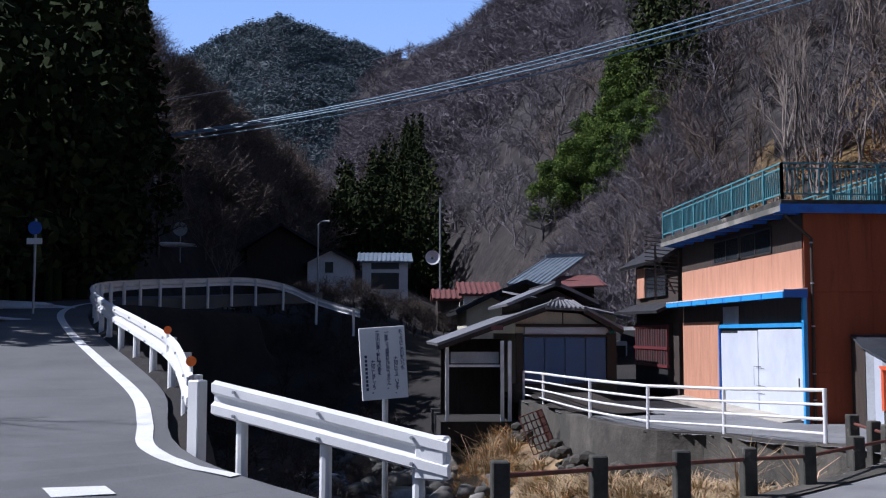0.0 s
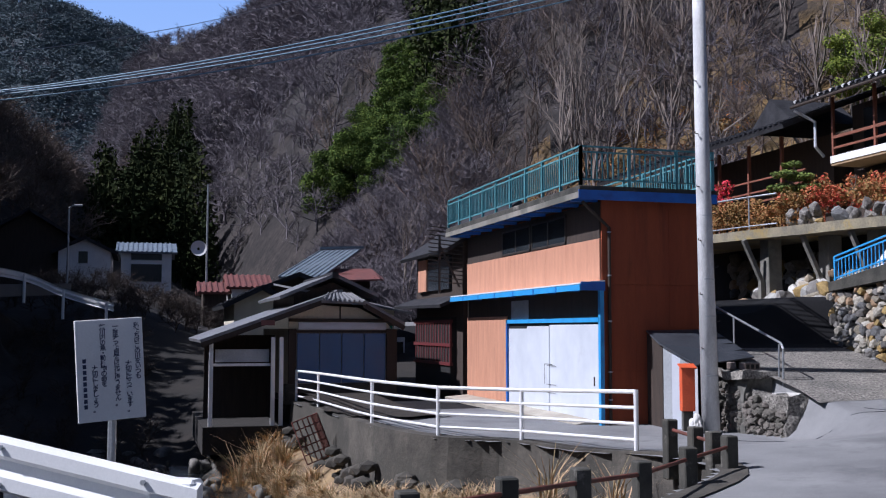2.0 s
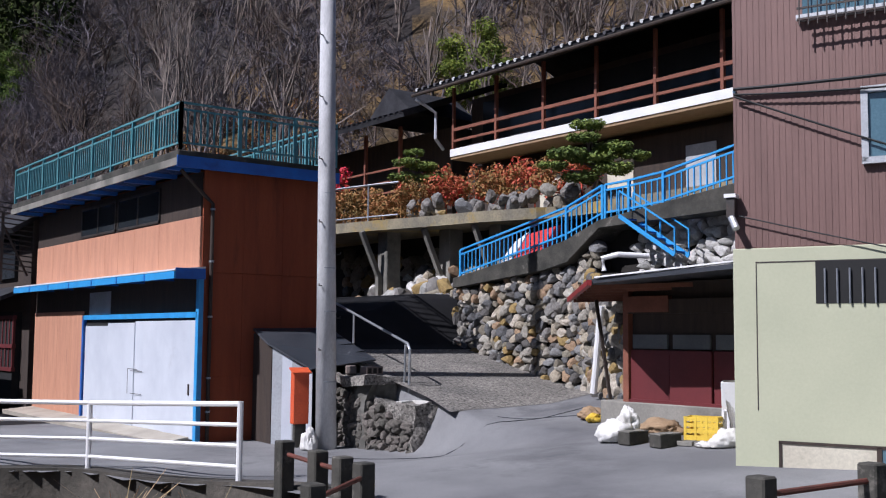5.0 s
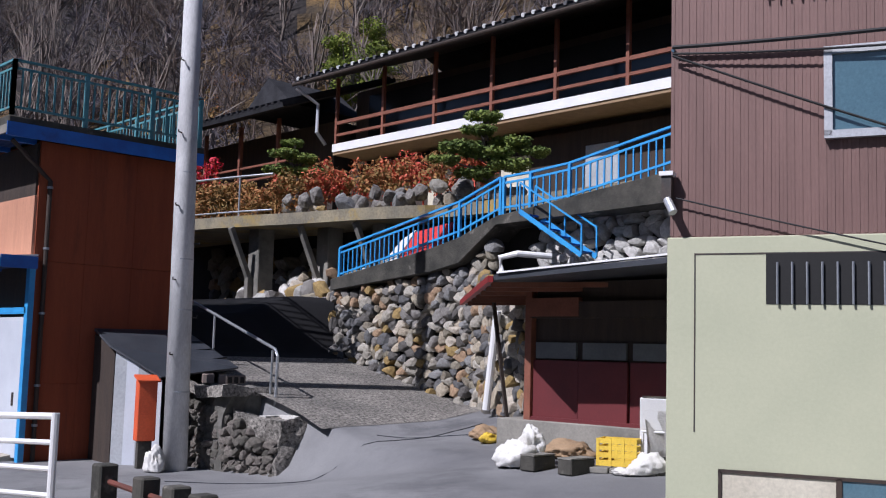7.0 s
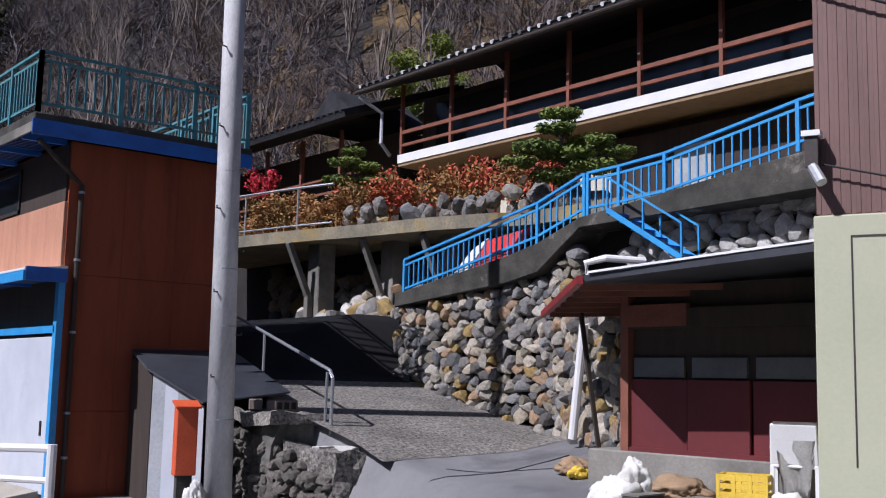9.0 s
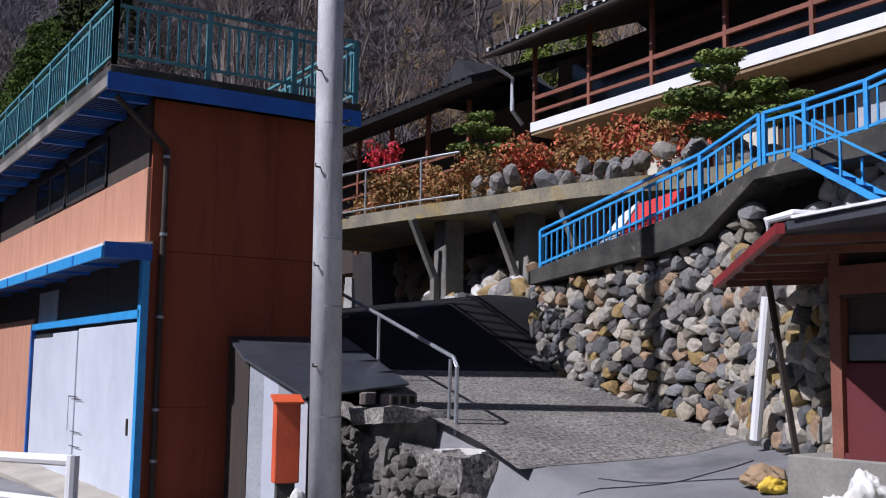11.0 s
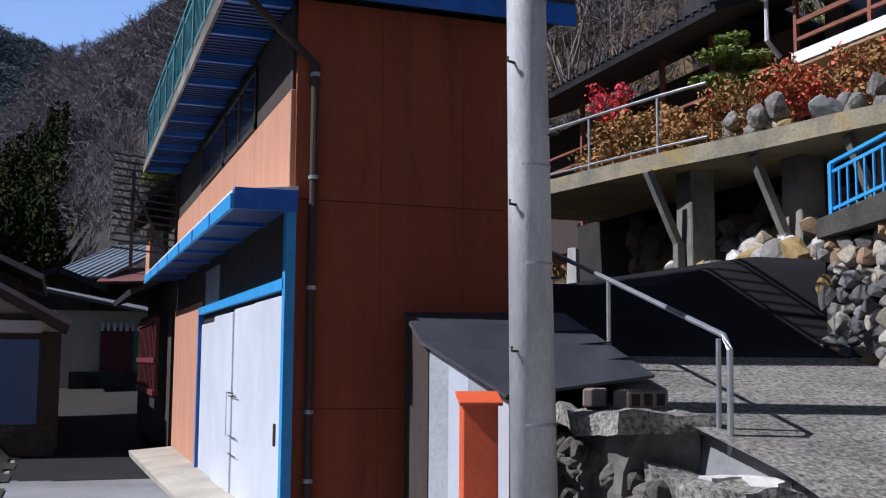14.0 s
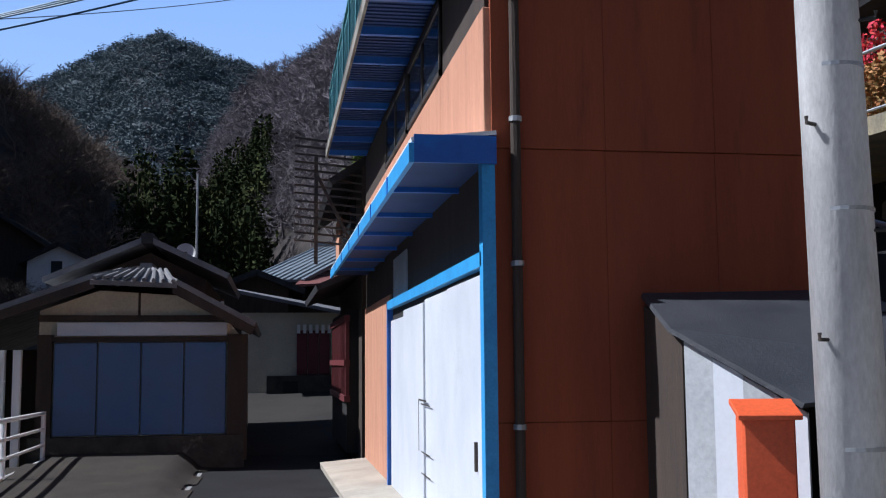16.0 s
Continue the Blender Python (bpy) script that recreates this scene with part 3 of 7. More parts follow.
grid_sheet("yard_paving", -9, 17.6, -9, 60, 0.16, lambda x, y: on_yard(x, y) & ~((x > 12.2) & (y > 18.1)), lambda x, y: pave_z(x, y) + 0.0, M_PAVE,
           "worn grey concrete yard and lane with patches", "pavement")
grid_sheet("ramp_paving", 11.97, 16.6, 17.85, 21.8, 0.13, lambda x, y: x > 11.9, lambda x, y: pave_z(np.maximum(x, 12.16), y) + 0.006, M_ROUGHRAMP,
           "exposed-aggregate concrete ramp beside the stone wall", "ramp")
# near-black upper part of the ramp
grid_sheet("ramp_hump", 11.97, 16.6, 21.8, 34, 0.15, lambda x, y: x > 11.9, lambda x, y: pave_z(np.maximum(x, 12.16), y) + 0.006, M_BLACKPAVE,
           "black hump at the head of the ramp", "ramp")
# near-black sheet just above the lane paving
grid_sheet("lane_asphalt", 7.0, 12.4, 28.2, 59.0, 0.15, lambda x, y: (x > 7.02 + 0.05 * np.sin(y)) & (x < 9.35 + (y > 33) * 0.6 + (y > 38.6) * 2.4) & (y > 28.55 + 0.25 * np.sin(1.3 * x)), lambda x, y: pave_z(x, y) + 0.008, M_BLACKPAVE,
           "black lane between garage and workshop", "road")
grid_sheet("gravel_patch", 4.35, 7.2, 24.5, 33.3, 0.15, lambda x, y: (x > 4.5 + 0.2 * np.sin(y * 2)) & (x < 7.0 + 0.12 * np.sin(y * 3.1)) & (y > 24.8 + 0.3 * np.sin(x * 3)),
           lambda x, y: pave_z(x, y) + 0.02 + (0.06 + 0.2 * sst(26, 33, y)) * sst(6.95, 6.6, x), M_GRAVEL, "dark gravel forecourt before the garage", "gravel")
# cracks and joint lines in the yard
for pts in ([(12.6, 17.4), (13.6, 16.2), (14.0, 15.2)], [(10.2, 18.9), (11.4, 17.6), (12.9, 16.9), (14.2, 16.9)]):
    ln = smooth_line([(x, y, 0) for x, y in pts], 8)
    ln = [Vector((p.x + 0.015 * math.sin(7 * k), p.y + 0.015 * math.cos(5 * k), float(pave_z(p.x, p.y)) + 0.012)) for k, p in enumerate(ln)]
    ribbon("paving_crack", offset(ln, 0.004), offset(ln, -0.004), M_FELT, "dark tarred crack in the paving", "crack", 0.0, 0.01)
# river
bm = B()
rv = smooth_line([(p[0], p[1], -2.35) for p in RIVER[:-1]])
lo, hi = offset(rv, 2.6), offset(rv, -2.6)
a = [bm.verts.new(p) for p in lo]
b = [bm.verts.new(p) for p in hi]
for i in range(len(a) - 1):
    bm.faces.new((a[i], a[i + 1], b[i + 1], b[i]))
solid("river_water", bm, M_WATER, "dark shallow mountain stream among stones", "water", kind="structure")

# retaining wall under the white fence and the bridge edge
bm = B()
rng = random.Random(3)
line = smooth_line([(x, y, 0) for x, y in EDGE[1:-1]], 5)
line = [Vector((p.x, p.y, float(pave_z(p.x, p.y)))) for p in line]
outer = offset(line, -0.0)
inner = offset(line, 0.35)
lowr = offset(line, -0.25)
va = [bm.verts.new(p + Vector((0, 0, 0.04))) for p in outer]
vb = [bm.verts.new(p + Vector((0, 0, 0.04))) for p in inner]
vc = [bm.verts.new((p.x, p.y, p.z - 3.2)) for p in lowr]
for i in range(len(va) - 1):
    bm.faces.new((va[i], va[i + 1], vb[i + 1], vb[i]))
    bm.faces.new((va[i], vc[i], vc[i + 1], va[i + 1]))
for k in range(0, len(line) - 1):
    if rng.random() < 0.8:
        p = lowr[k].lerp(lowr[k + 1], rng.random())
        t = (lowr[k + 1] - lowr[k]).normalized()
        nrm = Vector((t.y, -t.x, 0))
        for j in range(4):
            c = p + t * rng.uniform(-0.8, 0.8) + nrm * 0.02
            r, zc = rng.uniform(0.08, 0.22), outer[k].z - rng.uniform(0.7, 1.6)
            bmesh.ops.create_icosphere(bm, subdivisions=1, radius=r, matrix=Matrix.Translation((c.x, c.y, zc)) @ Matrix.Diagonal((1.3, 1.3, 0.8, 1)))
solid("retaining_wall", bm, M_OLDWALL, "stained old concrete retaining wall above the stream", "retaining wall", kind="structure")


# ---- guard rail of the main road ----
def rail_profile(bm, pts, height=0.35, depth=0.06):
    """A folded steel beam: flat upper and lower bands with a set-back middle."""
    prof = [(0.0, 0.0), (depth, -0.03), (depth, -0.11), (0.01, -0.145), (0.01, -0.205), (depth, -0.24), (depth, -0.32), (0.0, -0.35)]
    rows = []
    for i, p in enumerate(pts):
        t = (pts[min(i + 1, len(pts) - 1)] - pts[max(i - 1, 0)])
        t.z = 0
        t.normalize()
        s = Vector((-t.y, t.x, 0))
        rows.append([bm.verts.new(p + s * (o + 0.0) + Vector((0, 0, h * height / 0.35))) for o, h in prof] + [bm.verts.new(p + s * (o - 0.008) + Vector((0, 0, h * height / 0.35))) for o, h in prof[::-1]])
    for a, b in zip(rows, rows[1:]):
        n = len(a)
        for k in range(n):
            bm.faces.new((a[k - 1], a[k], b[k], b[k - 1]))
    bm.faces.new(rows[0])
    bm.faces.new(rows[-1][::-1])
    return bm


def guard_rail(name, base_pts, label, post_every=2.0, ends=True):
    top = [p + Vector((0, 0, 0.75)) for p in base_pts]
    g = thing(name, base_pts[0], label, "guard rail", group="road guard rails")
    part("beam", rail_profile(B(), top), M_WHITE, g)
    dist = 0.35
    for a, b in zip(base_pts, base_pts[1:]):
        seg = (b - a).length
        while dist < seg:
            p = a + (b - a) * (dist / seg)
            bm = B()
            t = (b - a).normalized()
            s = Vector((-t.y, t.x, 0)).normalized()
            tube(bm, [p - s * 0.07 - Vector((0, 0, 0.5)), p - s * 0.07 + Vector((0, 0, 0.70))], 0.06, 10)
            part("post", bm, M_WHITE, g)
            for dz in (0.06, 0.29):
                bm = B()
                c = p + s * 0.065 + Vector((0, 0, 0.75 - dz))
                tube(bm, [c, c + s * 0.02], 0.018, 6)
                part("bolt", bm, M_GALV, g)
            dist += post_every
        dist -= seg
    return g


main_line = smooth_line(ROAD[2:] + [(-4.6, 47.6, 3.6), (-3.2, 47.0, 3.0), (-1.2, 46.0, 2.4)], 5)
guard_rail("guard_rail", main_line, "long white steel guard rail along the curving road")
gr = guard_rail("guard_rail", smooth_line([(-2.0, 8.66, 0.86), (-0.9, 8.0, 0.64), (0.25, 7.35, 0.40)], 3)[::-1], "short white guard rail with boxed end above the stream", 1.0)
bm = B()
box(bm, -0.28, 0.03, -0.05, 0.09, -0.37, 0.02, Matrix.Translation((0.2, 7.38, 1.15)) @ Matrix.Rotation(radians(-31), 4, "Z"))
part("end_cap", bm, M_WHITE, gr, "boxed white end piece", bevel=0.02)
bm = B()
box(bm, -0.075, 0.075, -0.075, 0.075, -0.9, -0.02, Matrix.Translation((-2.22, 8.95, 1.62)) @ Matrix.Rotation(radians(-31), 4, "Z"))
solid("rail_end_post", bm, M_WHITE, "white steel box post closing the guard rail", "post", bevel=0.015)
for x, y, zz in ((-2.35, 9.3, 1.78), (-3.3, 12.9, 2.12)):
    r = thing("road_reflector", (x, y, zz - 0.3), "orange round reflector on a short stalk", "reflector", group="roadside reflectors")
    bm = B()
    tube(bm, [(x, y, zz - 0.35), (x, y, zz - 0.04)], 0.02, 6)
    part("stalk", bm, M_WHITE, r)
    bm = B()
    tube(bm, [(x, y + 0.02, zz), (x, y - 0.02, zz)], 0.055, 12)
    part("lens", bm, M_REFLECT, r)

# ---- river sign ----
sg = thing("notice_sign", (-0.33, 9.1, -1.0), "white notice board with blue vertical writing on a grey post", "sign")
sgm = Matrix.Translation((-0.33, 9.07, 1.77)) @ Matrix.Rotation(radians(13), 4, "Z") @ Matrix.Rotation(radians(-4), 4, "Y")
bm = B()
box(bm, -0.245, 0.245, -0.012, 0.012, -0.375, 0.375, sgm)
part("board", bm, M_WHITE, sg, bevel=0.004)
bm = B()
tube(bm, [(-0.30, 9.12, -2.2), (-0.31, 9.12, 2.0)], 0.032, 8)
part("post", bm, M_GALV, sg)
SIGN = [(0.20, 0.30, "私たちはこの川をいつも"), (0.13, 0.02, "大切に守っています。"), (0.045, 0.30, "一度失った自然は元に戻りません。"), (-0.05, 0.30, "荒川内の魚・動植物の命を"), (-0.115, 0.0, "大切にしましょう。")]
for sx, sz, text in SIGN:
    for k, ch in enumerate(text):
        cu = bpy.data.curves.new("letter", "FONT")
        cu.body = ch
        cu.size = 0.046
        cu.offset = 0.0012
        cu.align_x = "CENTER"
        ob = new("letter", cu)
        me = bpy.data.meshes.new_from_object(ob)
        bpy.data.objects.remove(ob)
        me.materials.append(M_INK)
        me.transform(sgm @ Matrix.Translation((sx, -0.0145, sz - k * 0.038)) @ Matrix.Rotation(radians(90), 4, "X"))
        put_in(new("letter", me), sg)
for k in range(9):
    bm = B()
    box(bm, -0.2, -0.175, -0.016, -0.0125, 0.06 - 0.042 * k, 0.09 - 0.042 * k, sgm)
    part("writing_bar", bm, M_INK, sg)


# ---- white pipe fence along the lane ----
fence_top = [Vector((x, y, float(pave_z(x, y)))) for x, y in FENCE]
fence = thing("pipe_fence", fence_top[0], "white painted four-rail pipe fence above the stream", "fence")
for p in fence_top:
    bm = B()
    tube(bm, [p - Vector((0, 0, 0.15)), p + Vector((0, 0, 0.98))], 0.038, 10)
    part("post", bm, M_WHITE, fence)
ftl = smooth_line([tuple(p) for p in fence_top[:4]], 4)[:-1] + fence_top[3:]
for h in (0.95, 0.70, 0.45, 0.20):
    bm = B()
    tube(bm, [p + Vector((0, 0, h)) for p in ftl], 0.027 if h < 0.9 else 0.034, 8)
    part("rail", bm, M_WHITE, fence)


# ---- dark timber bollards with red bars ----
def bollard_fence(pts, tops, label):
    f = thing("bollard_fence", (pts[0][0], pts[0][1], float(pave_z(*pts[0]))), label, "fence", group="bollard fences")
    ends = []
    for (x, y), tz in zip(pts, tops):
        g = float(pave_z(x, y))
        bm = B()
        box(bm, x - 0.085, x + 0.085, y - 0.085, y + 0.085, g - 0.3, tz)
        part("post", bm, M_DARKCONC, f, bevel=0.015)
        ends.append(Vector((x, y, tz - 0.14)))
    for a, b in zip(ends, ends[1:]):
        bm = B()
        tube(bm, [a, b], 0.025, 8)
        part("bar", bm, M_RUST, f, "rusty red iron bar")


bollard_fence([(0.75, 7.85), (1.85, 8.7), (2.95, 9.55), (4.0, 10.4), (5.05, 11.2), (6.15, 12.2), (7.2, 13.03)], [0.9, 0.85, 0.8, 0.74, 0.68, 0.69, 0.72], "dark weathered bollards joined by rusty red bars on the bridge edge")
bollard_fence([(7.2, 13.42), (7.24, 13.97), (7.2, 14.62)], [0.74, 0.75, 0.8], "short row of dark bollards at the end of the bridge")
bollard_fence([(8.1, 9.1), (9.5, 9.06), (10.9, 9.0)], [0.95, 0.96, 0.97], "dark bollards with rusty bars beside the tower house")

# ---- utility pole ----
pl = thing("utility_pole", (11.0, 20.05, 0.0), "round concrete utility pole with climbing bolts", "utility pole")
bm = B()
tube(bm, [(11.0, 20.05, -0.4), (10.94, 20.1, 5.0), (10.9, 20.14, 11.5)], 0.185, 24, 0.115)
part("shaft", bm, M_POLE, pl, smooth=True)
for k in range(11):
    zz = 1.7 + 0.55 * k
    s = 1 if k % 2 else -1
    bm = B()
    c = Vector((11.0 - 0.011 * zz, 20.05 + 0.01 * zz, zz))
    dv = Vector((0.7 * s, -0.7 if s > 0 else -0.35, 0)).normalized()
    tube(bm, [c + dv * 0.1, c + dv * 0.24, c + dv * 0.24 + Vector((0, 0, 0.035))], 0.011, 6)
    part("climbing_bolt", bm, M_DARKSTEEL, pl)
for zz in (1.15, 2.35, 3.1, 4.4):
    bm = B()
    tube(bm, [(11.0 - 0.011 * zz, 20.05 + 0.01 * zz, zz), (11.0 - 0.011 * zz, 20.05 + 0.01 * zz, zz + 0.02)], 0.183 - 0.006 * zz, 24, None)
    part("band", bm, M_GALV, pl)

# ---- the rust-red workshop ----
WX0, WX1, WY0, WY1 = 9.56, 12.0, 22.13, 31.9
ws = thing("workshop_building", (WX0, WY0, 0), "two-storey rust-red boarded workshop with flat roof deck", "building")
bm = B()
box(bm, WX0 + 0.02, WX1, WY0 + 0.02, WY1, -0.1, 4.95)
part("core_wall", bm, M_ORANGEWALL, ws)
# side boards, in two lifts with a lapped seam, with narrow gaps between the sheets
for z0, z1, out in ((-0.05, 1.19, 0.022), (1.19, 3.07, 0.03), (3.07, 4.93, 0.045)):
    xs = np.linspace(WX0, WX1, 4)
    for a, b in zip(xs, xs[1:]):
        bm = B()
        box(bm, a + 0.001, b - 0.001, WY0 - out, WY0 + 0.015, z0 + 0.004, z1)
        part("side_board", bm, M_ORANGEWALL, ws, bevel=0.002)
# salmon front panels below the upper windows, and beside the door
ys = [WY0 - 0.03, 24.0, 25.3, 26.2, 27.0, 27.9, 28.8, 29.7, 30.6, WY1]
for k, (a, b) in enumerate(zip(ys, ys[1:])):
    bm = B()
    box(bm, WX0 - 0.05, WX0 + 0.01, a + 0.006, b - 0.006, 3.1, 4.08 + 0.25 * 0)
    part("front_panel", bm, M_SALMON, ws, bevel=0.006)
# dark boards from the roof's shadow line upwards, the shade in their tone
bm = B()
box(bm, WX0 - 0.03, WX0 + 0.01, WY0, WY1, 4.08, 4.9)
part("upper_front", bm, M_OLDWOOD, ws, "upper front boards, darkened for the shade of the eaves")
for a, b in ((24.0, 26.3), (26.4, 28.6)):
    w = part("window", box(B(), WX0 - 0.045, WX0 - 0.02, a, b, 4.15, 4.75), M_GLASS, ws, "dark sliding window")
    for y0, y1, z0, z1 in ((a, b, 4.11, 4.16), (a, b, 4.74, 4.79), (a, a + 0.05, 4.11, 4.79), (b - 0.05, b, 4.11, 4.79), ((a + b) / 2 - 0.025, (a + b) / 2 + 0.025, 4.11, 4.79)):
        part("frame", box(B(), WX0 - 0.06, WX0 - 0.01, y0, y1, z0, z1), M_DARKSTEEL, w)
DY0, DY1 = 22.08, 28.1
for k in range(4):
    a = DY1 + 0.12 + k * (WY1 - DY1 - 0.12) / 4
    bm = B()
    box(bm, WX0 - 0.045, WX0 + 0.01, a + 0.006, a + (WY1 - DY1 - 0.12) / 4 - 0.006, 0.02, 2.45)
    part("front_panel", bm, M_SALMON, ws, bevel=0.006)
# dark transom over the door
bm = B()
box(bm, WX0 - 0.02, WX0 + 0.01, DY0 - 0.05, WY1, 2.3, 3.1)
part("transom", bm, M_OLDWOOD, ws, "dark boarded transom")
part("transom_panel", box(B(), WX0 - 0.035, WX0 - 0.015, 26.6, 27.9, 2.36, 2.85), M_GREYBOARD, ws, "grey sheet in the transom")
# sliding doors and blue frame
dr = part("sliding_door", box(B(), WX0 - 0.02, WX0 + 0.0, DY0, DY1, 0.06, 2.26), M_BLACK, ws, "pale steel sliding doors")
dys = np.linspace(DY0 + 0.03, DY1 - 0.05, 5)
for k, (a, b) in enumerate(zip(dys, dys[1:])):
    o = 0.03 if k % 2 else 0.055
    bm = B()
    box(bm, WX0 - o - 0.02, WX0 - o + 0.01, a - 0.012, b + 0.012, 0.07, 2.2 - (0.09 if k == 3 else 0.03 if k == 2 else 0))
    part("leaf", bm, M_DOOR, dr, bevel=0.006)
for z in (0.55, 0.75, 1.2):
    part("scuff", box(B(), WX0 - 0.0775, WX0 - 0.0755, 24.6, 25.2, z, z + 0.012), M_DARKSTEEL, dr)
part("wicket_edge", box(B(), WX0 - 0.078, WX0 - 0.0755, 25.35, 25.37, 0.75, 1.25), M_DARKSTEEL, dr)
part("wicket_edge", box(B(), WX0 - 0.078, WX0 - 0.0755, 24.85, 25.37, 1.235, 1.25), M_DARKSTEEL, dr)
part("hasp", box(B(), WX0 - 0.095, WX0 - 0.0755, 22.33, 22.37, 0.85, 1.05), M_DARKSTEEL, dr)
fr = part("door_frame", box(B(), WX0 - 0.09, WX0 - 0.005, DY0 - 0.02, DY1 + 0.08, 2.25, 2.35), M_SKYBLUE, ws, "sky-blue door frame")
part("jamb", box(B(), WX0 - 0.09, WX0 + 0.0, DY0 - 0.09, DY0 + 0.03, 0.02, 3.0), M_SKYBLUE, fr)
part("jamb", box(B(), WX0 - 0.09, WX0 + 0.0, DY1 + 0.0, DY1 + 0.09, 0.02, 2.35), M_BLUEPAINT, fr)
bm = B()
slab(bm, [(WX0 - 0.02, 31.9, 0.12), (WX0 - 0.02, 22.3, 0.12), (WX0 - 0.55, 22.3, 0.035), (WX0 - 0.75, 31.9, 0.06)][::-1], 0.1)
part("door_sill", bm, M_APRON, ws, "pale concrete sill")
# awning
aw = part("awning", slab(B(), [(WX0, 21.93, 3.16), (8.98, 21.93, 3.10), (8.98, 31.9, 3.10), (WX0, 31.9, 3.16)][::-1], 0.03), M_WHITE, ws, "blue awning with white upper edge")
part("fascia", box(B(), 8.965, 9.0, 21.93, 31.9, 2.93, 3.06), M_SKYBLUE, aw)
# deeper blue on the end fascia stands for its shaded side
part("fascia", box(B(), 9.0, WX0, 21.925, 21.955, 2.93, 3.12), M_BLUEPAINT, aw)
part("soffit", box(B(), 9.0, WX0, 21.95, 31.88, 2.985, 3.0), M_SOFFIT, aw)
for y in np.arange(23.3, 31.9, 1.45):
    part("batten", box(B(), 9.0, WX0, y - 0.025, y + 0.025, 2.945, 2.986), M_BLUEPAINT, aw)
    part("fascia_joint", box(B(), 8.958, 8.966, y - 0.03, y + 0.03, 2.93, 3.06), M_BLUEPAINT, aw)
# roof deck: slab, fascia, soffit ribs, parapet rail
rf = part("roof_slab", box(B(), 8.92, 12.25, 21.8, 32.2, 5.03, 5.2), M_DARKCONC, ws, "mossy roof slab", bevel=0.015)
part("fascia", box(B(), 8.9, 12.24, 21.78, 21.81, 4.89, 5.10), M_BLUEPAINT, rf)
part("fascia", box(B(), 8.9, 8.93, 21.8, 32.2, 4.93, 5.06), M_CONC, rf)
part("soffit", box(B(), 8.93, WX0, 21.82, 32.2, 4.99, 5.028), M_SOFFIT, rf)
for y in np.arange(22.3, 32.1, 1.05):
    part("rafter", box(B(), 8.93, WX0, y - 0.03, y + 0.03, 4.9, 4.992), M_BLUEPAINT, rf)
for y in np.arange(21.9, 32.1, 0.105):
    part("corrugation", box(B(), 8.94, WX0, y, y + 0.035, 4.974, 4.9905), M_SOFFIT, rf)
# drainpipe
dp = part("drainpipe", tube(B(), [(9.72, WY0 - 0.085, 0.0), (9.72, WY0 - 0.085, 4.32), (9.6, WY0 - 0.085, 4.42), (9.05, 21.95, 4.86)], 0.035, 10), M_OLDWOOD, ws, "brown drainpipe")
for z in (0.55, 1.15, 2.25, 3.25, 4.2):
    part("clip", tube(B(), [(9.72, WY0 - 0.085, z), (9.72, WY0 - 0.085, z + 0.035)], 0.046, 10), M_GALV, dp)
# parapet railing, teal
rl = thing("roof_railing", (8.95, 21.85, 5.2), "weathered teal balustrade round the flat roof deck", "railing")
corners = [(8.98, 32.1), (8.98, 21.86), (12.18, 21.86), (12.18, 32.1)]
for (x0, y0), (x1, y1) in zip(corners, corners[1:]):
    ln = math.hypot(x1 - x0, y1 - y0)
    for h, w in ((0.86, 0.05), (0.14, 0.03), (0.74, 0.025)):
        part("rail", bar(B(), (x0, y0, 5.2 + h), (x1, y1, 5.2 + h), w, 0.035), M_TEAL, rl)
    n = int(ln / 0.125)
    for k in range(n + 1):
        x, y = x0 + (x1 - x0) * k / n, y0 + (y1 - y0) * k / n
        post = k % 9 == 0
        w = 0.03 if post else 0.013
        part("post" if post else "baluster", box(B(), x - w, x + w, y - w, y + w, 5.19 if post else 5.34, 6.07 if post else 5.95), M_TEAL, rl)

# lean-to with felt roof and letter box
lt = thing("lean_to_store", (10.7, 21.0, 0), "small lean-to with black felt roof and grey boards", "store")
part("roof", slab(B(), [(10.62, 22.1, 2.07), (10.49, 21.25, 1.80), (10.98, 20.55, 1.36), (12.3, 20.5, 1.52), (12.25, 22.1, 2.1)], 0.03), M_FELT, lt)
for t in (0.35, 0.55, 0.78):
    part("felt_lap", bar(B(), Vector((10.62, 22.1, 2.09)).lerp(Vector((10.98, 20.55, 1.35)), t), Vector((12.25, 22.1, 2.12)).lerp(Vector((12.3, 20.5, 1.54)), t), 0.03, 0.014), M_BLACK, lt)
for k in range(4):
    p = Vector((10.56, 21.22, 0)).lerp(Vector((11.02, 20.6, 0)), k / 4)
    q = Vector((10.56, 21.22, 0)).lerp(Vector((11.02, 20.6, 0)), (k + 1) / 4)
    zt = 1.74 - 0.105 * k
    part("board", slab(B(), [(p.x, p.y, 0.0), (q.x, q.y, 0.0), (q.x, q.y, zt - 0.12), (p.x, p.y, zt - 0.02)], 0.02), (M_GREYBOARD, M_DOOR)[k % 2], lt)
part("side_wall", slab(B(), [(10.62, 22.08, 0), (10.56, 21.25, 0), (10.56, 21.25, 1.74), (10.62, 22.08, 1.98)], 0.02), M_OLDWOOD, lt)
part("wall", box(B(), 10.7, 12.1, 21.3, 22.1, 0.0, 1.45), M_OLDWOOD, lt)
mb = thing("letter_box", (10.8, 20.66, 0.45), "tall orange-red metal letter box", "letter box")
bmx = Matrix.Translation((10.72, 20.5, 0)) @ Matrix.Rotation(radians(-12), 4, "Z")
part("body", box(B(), -0.14, 0.14, -0.09, 0.09, 0.42, 1.31, bmx), M_MAIL, mb, bevel=0.012)
